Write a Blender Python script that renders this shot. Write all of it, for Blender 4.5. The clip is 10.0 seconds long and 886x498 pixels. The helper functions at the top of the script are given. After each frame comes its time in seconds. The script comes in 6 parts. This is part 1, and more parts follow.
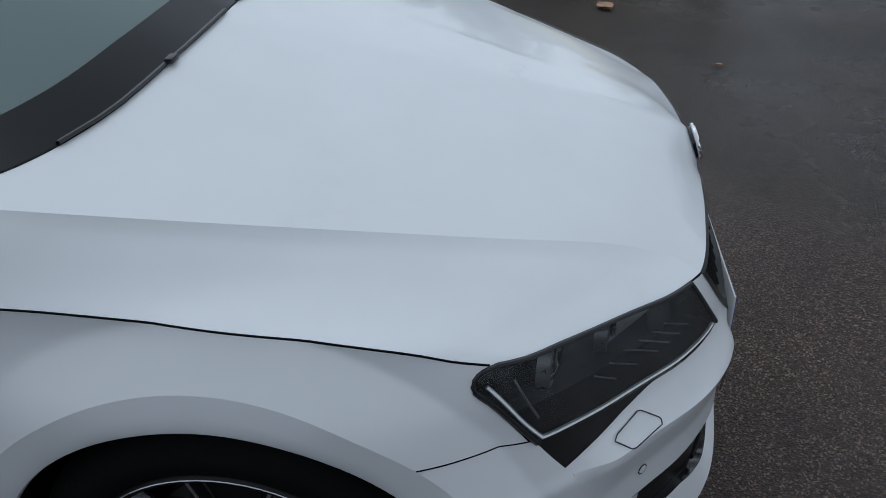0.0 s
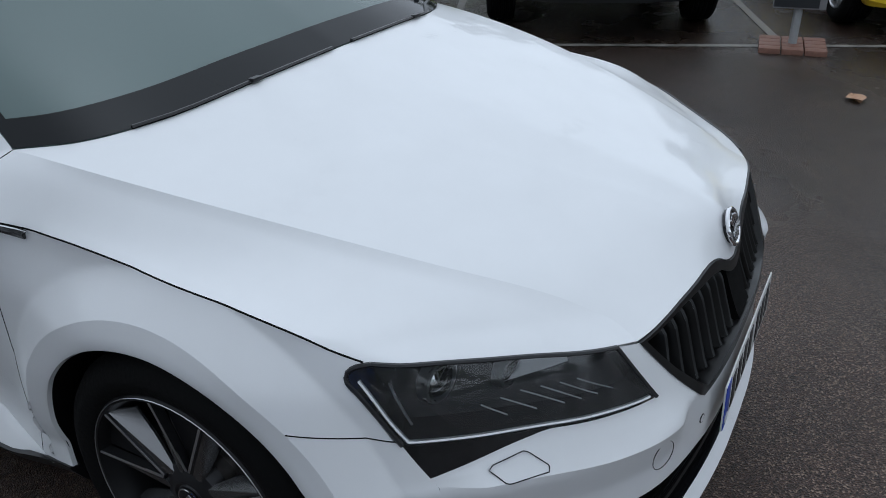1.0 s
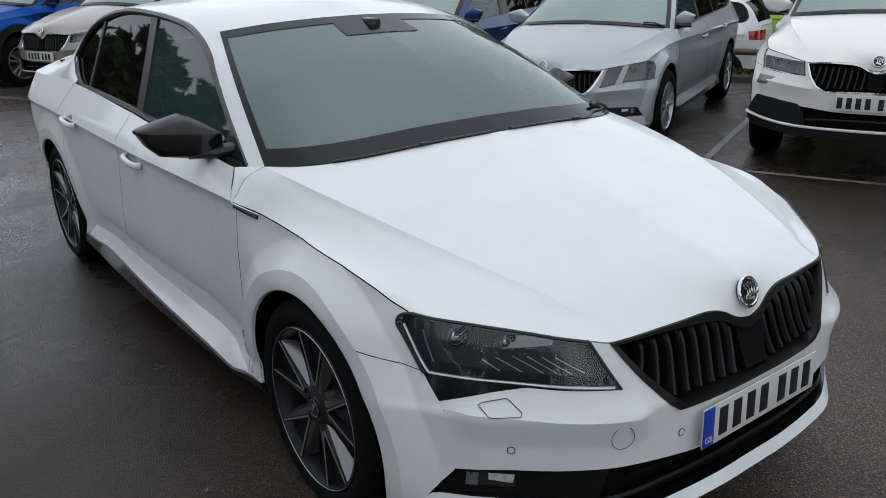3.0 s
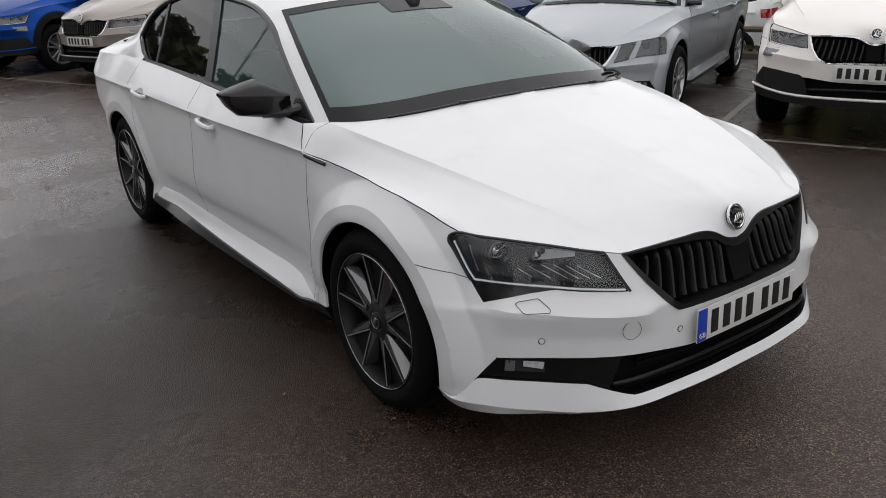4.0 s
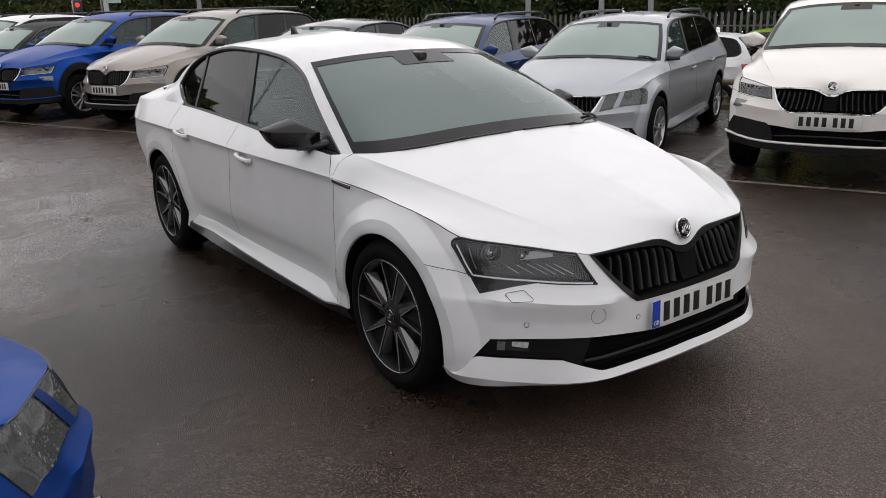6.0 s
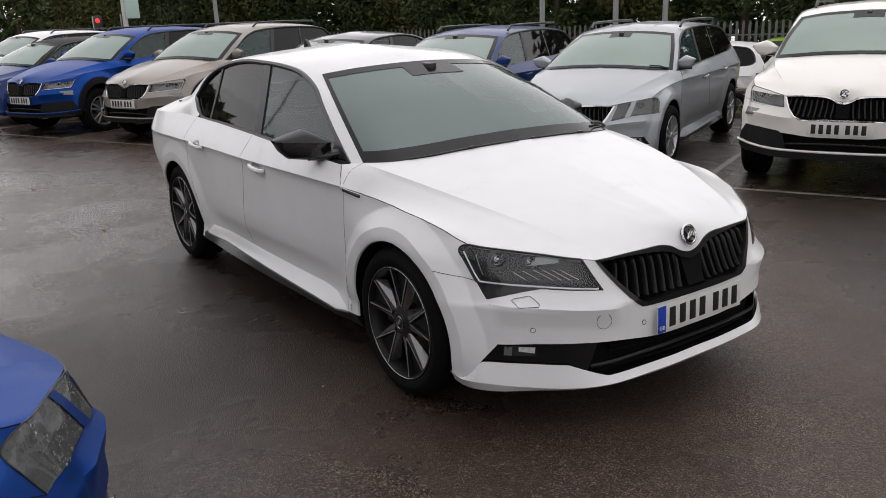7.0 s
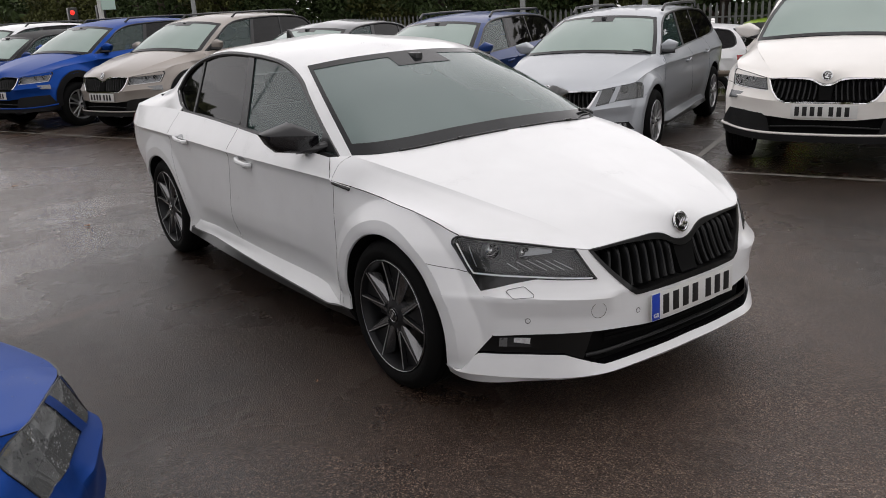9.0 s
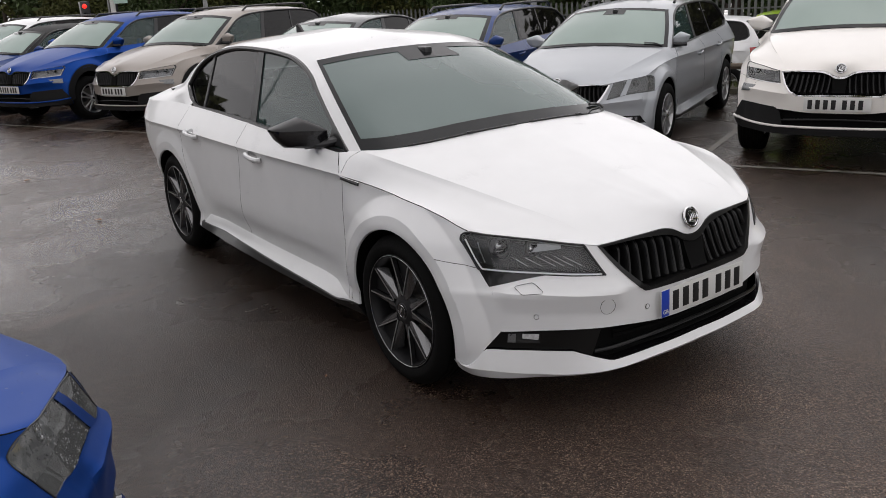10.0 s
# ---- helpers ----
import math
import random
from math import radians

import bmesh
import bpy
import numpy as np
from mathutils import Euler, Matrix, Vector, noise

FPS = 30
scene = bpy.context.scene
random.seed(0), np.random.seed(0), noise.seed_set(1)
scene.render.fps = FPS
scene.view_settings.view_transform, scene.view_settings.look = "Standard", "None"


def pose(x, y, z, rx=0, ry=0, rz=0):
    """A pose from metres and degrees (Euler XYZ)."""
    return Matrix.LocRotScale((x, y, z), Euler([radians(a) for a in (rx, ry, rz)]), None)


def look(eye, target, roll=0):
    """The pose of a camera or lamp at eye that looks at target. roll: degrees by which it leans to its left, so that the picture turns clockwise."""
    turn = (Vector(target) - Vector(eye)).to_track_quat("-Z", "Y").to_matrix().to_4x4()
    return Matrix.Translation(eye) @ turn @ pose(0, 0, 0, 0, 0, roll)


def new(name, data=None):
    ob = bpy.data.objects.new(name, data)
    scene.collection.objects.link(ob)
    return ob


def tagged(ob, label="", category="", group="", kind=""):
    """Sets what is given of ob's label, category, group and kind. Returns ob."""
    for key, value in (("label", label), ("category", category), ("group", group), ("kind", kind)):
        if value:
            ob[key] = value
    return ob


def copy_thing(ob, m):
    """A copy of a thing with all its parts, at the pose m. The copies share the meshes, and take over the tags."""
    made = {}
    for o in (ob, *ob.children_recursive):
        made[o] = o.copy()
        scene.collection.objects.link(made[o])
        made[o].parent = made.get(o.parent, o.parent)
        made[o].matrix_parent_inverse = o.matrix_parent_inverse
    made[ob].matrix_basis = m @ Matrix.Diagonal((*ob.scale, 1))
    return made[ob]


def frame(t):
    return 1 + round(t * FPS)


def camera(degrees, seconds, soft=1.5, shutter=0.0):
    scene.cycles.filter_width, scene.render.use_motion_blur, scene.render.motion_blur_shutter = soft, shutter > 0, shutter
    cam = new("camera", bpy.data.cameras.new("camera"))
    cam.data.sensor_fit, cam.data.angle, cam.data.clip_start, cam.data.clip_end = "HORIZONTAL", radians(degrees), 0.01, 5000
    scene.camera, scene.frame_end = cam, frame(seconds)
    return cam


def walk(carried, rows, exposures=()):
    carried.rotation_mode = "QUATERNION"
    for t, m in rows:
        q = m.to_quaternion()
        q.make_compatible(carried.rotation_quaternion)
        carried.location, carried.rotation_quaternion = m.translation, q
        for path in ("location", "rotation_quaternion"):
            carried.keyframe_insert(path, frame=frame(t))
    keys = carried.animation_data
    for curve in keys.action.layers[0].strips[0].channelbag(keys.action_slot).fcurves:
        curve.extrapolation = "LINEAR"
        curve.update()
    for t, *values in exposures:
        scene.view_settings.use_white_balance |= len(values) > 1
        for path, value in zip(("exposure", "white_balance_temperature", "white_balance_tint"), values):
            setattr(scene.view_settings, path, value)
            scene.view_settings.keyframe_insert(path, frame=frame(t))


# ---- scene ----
# ---- camera ----
cam = camera(57.7, 10.0, soft=0.9)
PATH = [
    (0, (-1.651, -0.435, 1.502), (0.013, -0.244, 0.409), -1.2),
    (0.5, (-1.606, -0.697, 1.492), (0.045, -0.194, 0.481), -1.6),
    (1, (-1.641, -1.028, 1.522), (-0.115, -0.156, 0.567), -1.4),
    (1.5, (-1.588, -1.244, 1.502), (-0.246, -0.018, 0.667), -1.2),
    (2, (-1.553, -1.459, 1.523), (-0.252, -0.121, 0.804), 0.1),
    (2.5, (-1.632, -1.695, 1.548), (-0.472, -0.229, 0.836), -0.7),
    (2.7, (-1.699, -1.784, 1.551), (-0.568, -0.276, 0.882), -1.0),
    (3.8, (-2.129, -2.148, 1.554), (-0.988, -0.646, 0.889), -1.2),
    (4, (-2.185, -2.236, 1.557), (-1.09, -0.715, 0.858), -1.9),
    (4.5, (-2.319, -2.397, 1.59), (-1.236, -0.833, 0.972), -2.1),
    (5, (-2.483, -2.5, 1.58), (-1.33, -0.994, 0.946), -0.7),
    (5.5, (-2.586, -2.626, 1.604), (-1.436, -1.107, 0.994), -1.0),
    (6.8, (-2.566, -2.791, 1.594), (-1.471, -1.213, 1.038), -2.1),
    (7, (-2.58, -2.789, 1.597), (-1.482, -1.212, 1.043), -2.1),
    (7.5, (-2.601, -2.773, 1.616), (-1.485, -1.215, 1.046), -2.1),
    (8, (-2.58, -2.789, 1.6), (-1.472, -1.222, 1.037), -2.6),
    (8.5, (-2.576, -2.789, 1.582), (-1.463, -1.223, 1.027), -2.8),
    (9, (-2.596, -2.753, 1.614), (-1.472, -1.206, 1.027), -3.0),
    (9.5, (-2.571, -2.763, 1.619), (-1.485, -1.199, 1.009), -3.3),
    (10, (-2.583, -2.752, 1.622), (-1.485, -1.193, 1.02), -3.2),
]
# the camera opens up and turns warmer on the way
EXPOSURES = [(0.0, -0.27, 5500, 6), (0.5, 0.02, 5550, 7), (1.0, 0.10, 5580, 7), (2.5, 0.16, 5620, 7), (3.2, 0.26, 6050, 9), (4.0, 0.36, 6480, 12), (10.0, 0.40, 6600, 14)]
walk(cam, [(t, look(eye, target, roll)) for t, eye, target, roll in PATH], EXPOSURES)

# ---- overcast daylight ----
world = bpy.data.worlds.new("overcast_sky")
scene.world = world
world.use_nodes = True
wt = world.node_tree
wt.nodes.clear()
sky = wt.nodes.new("ShaderNodeTexSky")
sky.sky_type = "NISHITA"
sky.sun_disc = False
sky.sun_elevation = radians(76)
sky.sun_rotation = radians(60)
sky.air_density, sky.dust_density, sky.ozone_density = 1.0, 1.2, 1.0
grey = wt.nodes.new("ShaderNodeHueSaturation")
grey.inputs["Saturation"].default_value = 0.05
# a closed cloud cover is about twice as bright overhead as at the horizon
way = wt.nodes.new("ShaderNodeTexCoord")
axes = wt.nodes.new("ShaderNodeSeparateXYZ")
cover = wt.nodes.new("ShaderNodeMapRange")
cover.inputs["From Min"].default_value, cover.inputs["From Max"].default_value = 0.0, 1.0
cover.inputs["To Min"].default_value, cover.inputs["To Max"].default_value = 1.32, 0.93
dim = wt.nodes.new("ShaderNodeVectorMath")
dim.operation = "SCALE"
back = wt.nodes.new("ShaderNodeBackground")
back.inputs["Strength"].default_value = 0.15
wout = wt.nodes.new("ShaderNodeOutputWorld")
wt.links.new(way.outputs["Generated"], axes.inputs[0])
wt.links.new(axes.outputs["Z"], cover.inputs[0])
wt.links.new(sky.outputs[0], grey.inputs["Color"])
wt.links.new(grey.outputs[0], dim.inputs[0])
wt.links.new(cover.outputs[0], dim.inputs["Scale"])
wt.links.new(dim.outputs[0], back.inputs["Color"])
wt.links.new(back.outputs[0], wout.inputs["Surface"])
sun = new("sun", bpy.data.lights.new("sun", "SUN"))
sun.data.energy, sun.data.angle, sun.data.color = 0.5, radians(150), (1.0, 0.98, 0.95)
sun.matrix_world = look((3.2, 1.9, 15), (0, 0, 0))

# ---- materials ----
def material(name, colour, rough=0.5, metal=0.0, coat=0.0, spec=0.5, grain=0.0, scale=60.0, bump=0.0, blot=0.0, blot_scale=3.0, emit=0.0):
    """A principled material with fine grain and slow blotches in its colour and gloss."""
    m = bpy.data.materials.new(name)
    m.use_nodes = True
    t = m.node_tree
    b = t.nodes["Principled BSDF"]
    b.inputs["Base Color"].default_value = (*colour, 1)
    b.inputs["Roughness"].default_value = rough
    b.inputs["Metallic"].default_value = metal
    b.inputs["Specular IOR Level"].default_value = spec
    b.inputs["Coat Weight"].default_value = coat
    b.inputs["Coat Roughness"].default_value = 0.04
    if emit:
        b.inputs["Emission Color"].default_value = (*colour, 1)
        b.inputs["Emission Strength"].default_value = emit
    if grain or blot or bump:
        tc = t.nodes.new("ShaderNodeTexCoord")
        n1 = t.nodes.new("ShaderNodeTexNoise")
        n1.inputs["Scale"].default_value, n1.inputs["Detail"].default_value = scale, 4
        n2 = t.nodes.new("ShaderNodeTexNoise")
        n2.inputs["Scale"].default_value, n2.inputs["Detail"].default_value = blot_scale, 5
        for n in (n1, n2):
            t.links.new(tc.outputs["Object"], n.inputs["Vector"])
        r1 = t.nodes.new("ShaderNodeMapRange")
        r1.inputs["To Min"].default_value, r1.inputs["To Max"].default_value = 1 - grain, 1 + grain
        r2 = t.nodes.new("ShaderNodeMapRange")
        r2.inputs["From Min"].default_value, r2.inputs["From Max"].default_value = 0.3, 0.7
        r2.inputs["To Min"].default_value, r2.inputs["To Max"].default_value = 1 - blot, 1 + blot
        mul = t.nodes.new("ShaderNodeMath")
        mul.operation = "MULTIPLY"
        t.links.new(n1.outputs[0], r1.inputs[0])
        t.links.new(n2.outputs[0], r2.inputs[0])
        t.links.new(r1.outputs[0], mul.inputs[0])
        t.links.new(r2.outputs[0], mul.inputs[1])
        mix = t.nodes.new("ShaderNodeVectorMath")
        mix.operation = "SCALE"
        mix.inputs[0].default_value = colour
        t.links.new(mul.outputs[0], mix.inputs["Scale"])
        t.links.new(mix.outputs[0], b.inputs["Base Color"])
        rr = t.nodes.new("ShaderNodeMath")
        rr.operation = "MULTIPLY"
        rr.inputs[1].default_value = rough
        t.links.new(mul.outputs[0], rr.inputs[0])
        t.links.new(rr.outputs[0], b.inputs["Roughness"])
        if bump:
            bp = t.nodes.new("ShaderNodeBump")
            bp.inputs["Strength"].default_value, bp.inputs["Distance"].default_value = bump, 0.01
            t.links.new(n1.outputs[0], bp.inputs["Height"])
            t.links.new(bp.outputs[0], b.inputs["Normal"])
    return m


def glass(name, tint, haze=0.06, haze_colour=(0.5, 0.53, 0.53), ior=1.52, uneven=0.1):
    """A thin pane: what passes is tinted, the gloss grows towards grazing views, and a pale veil covers it: a little
    dust and damp, on the screens also painted sky reflection.
    """
    m = bpy.data.materials.new(name)
    m.use_nodes = True
    t = m.node_tree
    t.nodes.clear()
    out = t.nodes.new("ShaderNodeOutputMaterial")
    clear = t.nodes.new("ShaderNodeBsdfTransparent")
    clear.inputs[0].default_value = (*tint, 1)
    veil = t.nodes.new("ShaderNodeBsdfDiffuse")
    veil.inputs[0].default_value = (*haze_colour, 1)
    gloss = t.nodes.new("ShaderNodeBsdfGlossy")
    gloss.inputs["Roughness"].default_value = 0.02
    fres = t.nodes.new("ShaderNodeFresnel")
    fres.inputs[0].default_value = ior
    tc = t.nodes.new("ShaderNodeTexCoord")
    n = t.nodes.new("ShaderNodeTexNoise")
    n.inputs["Scale"].default_value, n.inputs["Detail"].default_value = 2, 1
    r = t.nodes.new("ShaderNodeMapRange")
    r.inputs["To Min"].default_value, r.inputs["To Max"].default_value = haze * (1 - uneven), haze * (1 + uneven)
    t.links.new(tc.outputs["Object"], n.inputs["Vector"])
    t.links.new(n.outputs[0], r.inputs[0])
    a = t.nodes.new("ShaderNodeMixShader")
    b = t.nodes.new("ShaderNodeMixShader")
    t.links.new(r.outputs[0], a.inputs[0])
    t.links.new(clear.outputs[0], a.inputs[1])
    t.links.new(veil.outputs[0], a.inputs[2])
    t.links.new(fres.outputs[0], b.inputs[0])
    t.links.new(a.outputs[0], b.inputs[1])
    t.links.new(gloss.outputs[0], b.inputs[2])
    t.links.new(b.outputs[0], out.inputs[0])
    return m


def car_paint(name, colour, rough=0.28, metal=0.0, wet=0.0, coat=0.7):
    return material(name, colour, rough, metal, coat=coat, spec=0.15, grain=0.02, scale=900, blot=0.015 + wet, blot_scale=6)


WHITE = car_paint("white_paint", (0.76, 0.765, 0.77), coat=0.4, wet=0.006)
CREAM = car_paint("off_white_paint", (0.80, 0.77, 0.73))
SILVER = car_paint("silver_paint", (0.37, 0.39, 0.415), 0.45, 0.3)
BEIGE = car_paint("beige_paint", (0.30, 0.27, 0.243), 0.38, 0.3, coat=0.45)
BLUE = car_paint("blue_paint", (0.007, 0.050, 0.25), 0.45, 0.75, coat=0.06)
NAVY = car_paint("dark_blue_paint", (0.012, 0.04, 0.16), 0.32, 0.1, coat=0.35)
GREY = car_paint("dark_grey_paint", (0.05, 0.055, 0.06), 0.28, 0.2)
GREEN = car_paint("lime_paint", (0.30, 0.50, 0.02), 0.3)
YELLOW = car_paint("yellow_paint", (0.75, 0.52, 0.02), 0.3)
GLOSSBLACK = material("gloss_black", (0.006, 0.006, 0.007), 0.14, coat=0.25, grain=0.05)
SATINBLACK = material("satin_black_trim", (0.012, 0.012, 0.013), 0.34, grain=0.1, scale=300)
SLATBLACK = material("slat_black", (0.006, 0.006, 0.006), 0.30, spec=0.3, grain=0.1)
PLASTIC = material("black_plastic", (0.009, 0.009, 0.0095), 0.6, spec=0.25, grain=0.2, scale=400, bump=0.1)
VOID = material("dark_cavity", (0.004, 0.004, 0.004), 0.8, spec=0.1, grain=0.1)
RIMDARK = material("rim_black", (0.010, 0.010, 0.011), 0.4, 0.2, spec=0.3, grain=0.06)
RUBBER = material("tyre_rubber", (0.006, 0.006, 0.006), 0.8, spec=0.1, grain=0.2, scale=120, bump=0.15, blot=0.15)
ALLOY = material("anthracite_alloy", (0.028, 0.028, 0.030), 0.34, 0.5, grain=0.06, scale=300)
TURNED = material("turned_alloy_edge", (0.62, 0.62, 0.63), 0.32, 0.9, grain=0.05, scale=500)
FLANK = material("polished_alloy", (0.22, 0.22, 0.224), 0.25, 0.9, grain=0.08, scale=300)
SILVERALLOY = material("silver_alloy", (0.5, 0.5, 0.51), 0.32, 0.8, grain=0.05)
CHROME = material("chrome", (0.75, 0.75, 0.76), 0.1, 1.0, grain=0.03)
STEEL = material("brake_steel", (0.22, 0.21, 0.2), 0.4, 0.9, grain=0.15, scale=100)
SEATCLOTH = material("dark_seat_cloth", (0.03, 0.03, 0.032), 0.85, grain=0.25, scale=250)
DASH = material("dashboard_vinyl", (0.03, 0.031, 0.033), 0.6, grain=0.2, scale=300)
HEADLINER = material("grey_headliner", (0.30, 0.30, 0.29), 0.9, grain=0.1, scale=200)
PLATEWHITE = material("plate_white", (0.68, 0.68, 0.66), 0.35, grain=0.03, coat=0.3)
PLATEBLUE = material("plate_blue", (0.01, 0.05, 0.42), 0.35, grain=0.03, coat=0.3)
INK = material("plate_black_ink", (0.012, 0.012, 0.012), 0.4, grain=0.05)
REDLENS = material("red_tail_lens", (0.35, 0.01, 0.012), 0.15, coat=0.8, grain=0.1)
LAMPGREY = material("lamp_reflector", (0.42, 0.43, 0.44), 0.30, 0.6, grain=0.1, scale=80)
LAMPMID = material("lamp_grey_bezel", (0.2, 0.205, 0.21), 0.28, 0.5, grain=0.1, scale=80)
LAMPDARK = material("lamp_housing", (0.035, 0.036, 0.038), 0.25, 0.2, grain=0.1)
FOGBRIGHT = material("fog_reflector", (0.62, 0.63, 0.64), 0.35, 0.3, grain=0.5, scale=70)
STRIPLIGHT = material("light_guide", (0.85, 0.86, 0.87), 0.2, grain=0.03)
# its veil paints in sky reflection besides mist
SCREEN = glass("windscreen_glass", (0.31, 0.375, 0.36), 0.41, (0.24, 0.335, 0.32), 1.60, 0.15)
FRIT = material("black_glass_border", (0.009, 0.010, 0.011), 0.10, spec=0.17, grain=0.05)
SIDEGLASS = glass("side_glass", (0.55, 0.64, 0.62), 0.20, (0.13, 0.23, 0.22), 1.42)
PRIVACY = glass("privacy_glass", (0.04, 0.04, 0.042), 0.05, (0.10, 0.095, 0.098), 1.33)
# row screens: bright sky reflection painted as a pale diffuse veil
ROWSCREEN = glass("sky_veiled_glass", (0.30, 0.34, 0.33), 0.62, (0.42, 0.54, 0.49), 1.5)
LENS = glass("lamp_lens_glass", (0.93, 0.94, 0.95), 0.03, (0.42, 0.43, 0.44), 1.6)
WETLENS = glass("wet_lens_glass", (0.7, 0.71, 0.72), 0.28, (0.26, 0.27, 0.27))
DROP = material("rain_drop", (0.45, 0.46, 0.47), 0.08, 0.5, grain=0.2, scale=200)
HOODDROP = glass("clear_rain_drop", (0.62, 0.64, 0.70), 0.05, (0.4, 0.42, 0.45), 1.6)
PAPER = material("white_paper", (0.8, 0.8, 0.8), 0.7, grain=0.03)
PALEGREEN = material("pale_green_card", (0.50, 0.66, 0.60), 0.7, grain=0.03)

# ---- curves and skins ----
def lerp(a, b, t):
    return a + (b - a) * t


def smooth(a, b, v):
    t = min(1.0, max(0.0, (v - a) / (b - a)))
    return t * t * (3 - 2 * t)


def table(v, rows):
    """Straight interpolation in rows of (v, value)."""
    if v <= rows[0][0]:
        return rows[0][1]
    for (a, p), (b, q) in zip(rows, rows[1:]):
        if v <= b:
            return p + (q - p) * (v - a) / (b - a)
    return rows[-1][1]


class Line:
    """A curve through points, by arc length from 0 to 1; round=False gives straight pieces."""

    def __init__(self, pts, round=True, fine=16):
        p = np.array(pts, float)
        if round and len(p) > 2:
            ext = np.vstack([2 * p[0] - p[1], p, 2 * p[-1] - p[-2]])
            out = []
            for i in range(1, len(ext) - 2):
                a, b, c, d = ext[i - 1], ext[i], ext[i + 1], ext[i + 2]
                k = max(np.linalg.norm(c - b), 1e-6)
                m1 = k * ((b - a) / max(np.linalg.norm(b - a), 1e-6) + (c - b) / k) / 2
                m2 = k * ((d - c) / max(np.linalg.norm(d - c), 1e-6) + (c - b) / k) / 2
                for j in range(fine):
                    t = j / fine
                    out.append((2 * t**3 - 3 * t**2 + 1) * b + (t**3 - 2 * t**2 + t) * m1 + (3 * t**2 - 2 * t**3) * c + (t**3 - t**2) * m2)
            out.append(p[-1])
            p = np.array(out)
        self.p = p
        step = np.linalg.norm(np.diff(p, axis=0), axis=1)
        self.long = float(step.sum())
        self.k = np.concatenate([[0], np.cumsum(step)]) / max(self.long, 1e-9)

    def __call__(self, t):
        return np.array([np.interp(t, self.k, self.p[:, i]) for i in range(self.p.shape[1])])

    def part(self, a, b):
        return Line([self(a + (b - a) * i / 40) for i in range(41)], False)

    def back(self):
        return Line(self.p[::-1], False)


def coons(low, high, left, right, nu, nv):
    """A grid of points filled in between four curves; low and high run from left to right, left and right from low to high."""
    g = []
    c00, c10, c01, c11 = low(0), low(1), high(0), high(1)
    for j in range(nv + 1):
        v = j / nv
        a, b = left(v), right(v)
        g.append([lerp(low(i / nu), high(i / nu), v) + lerp(a, b, i / nu) - lerp(lerp(c00, c10, i / nu), lerp(c01, c11, i / nu), v) for i in range(nu + 1)])
    return g


BAND = 0.060  # width of the flat rim round a wheel arch


# how far the foot of the doors is drawn in above the skirt
DOOR_FOOT = [(0.24, 0.0), (0.29, 0.030), (0.33, 0.026), (0.36, 0.024), (0.405, 0.009), (0.455, -0.007), (0.50, -0.008), (0.60, -0.004), (0.70, 0.0)]


class Skin:
    """The lower body of a car: a plan outline from the nose round the right side to the tail, pushed in by a profile over the height."""

    def __init__(self, plan, front, side, wheels, arch=0.380, flare=0.040, tail=None):
        self.line = Line(plan)
        self.front, self.side, self.wheels, self.arch, self.flare = front, side, wheels, arch, flare
        self.tail = tail or front
        self.y = self.line.p[:, 1]
        self.x = self.line.p[:, 0]
        mid = int(np.argmin(self.x))
        self.mid = mid

    def sx(self, x):
        """Arc position on the nose where the outline stands at x."""
        m = self.mid
        return float(np.interp(-x, -self.x[:m + 1], self.line.k[:m + 1])) * self.line.long

    def sy(self, y):
        """Arc position on the flank where the outline stands at y."""
        return float(np.interp(y, self.y, self.line.k)) * self.line.long

    def __call__(self, s, z, lift=0.0):
        t = s / self.line.long
        x, y = self.line(t)
        e = 0.006
        a, b = self.line(max(0, t - e)), self.line(min(1, t + e))
        d = b - a
        d = d / np.linalg.norm(d)
        n = np.array([-d[1], d[0]])
        if t < 0.02:
            n = np.array([0.0, -1.0])
        if t > 0.98:
            n = np.array([0.0, 1.0])
        w = smooth(-0.60, -0.18, y)
        r = smooth(3.2, 3.75, y)
        push = lerp(table(z, self.front), table(z, self.side), w)
        push = lerp(push, table(z, self.tail), r)
        for wy, wz in self.wheels:
            q = math.hypot(y - wy, z - wz)
            if q < self.arch + 0.3:
                foot = smooth(0.18, 0.42, z) if y > wy and wy < 1 else 0.55 * smooth(0.22, 0.46, z) if wy > 1 else 0.1 + 0.9 * smooth(0.16, 0.34, z)
                push -= self.flare * foot * (1 - min(1.0, max(0.0, (q - self.arch - BAND) / 0.08)))
        push += table(z, DOOR_FOOT) * smooth(0.50, 0.80, y) * (1 - smooth(2.0, 2.3, y))
        push += 0.11 * smooth(2.95, 3.55, y) * (1 - smooth(0.30, 0.78, z))
        push += 0.028 * smooth(0.68, 0.83, z) * (1 - smooth(0.30, 0.46, y)) * w
        p = np.array([x, y]) - n * (push - lift)
        return np.array([p[0], p[1], z])


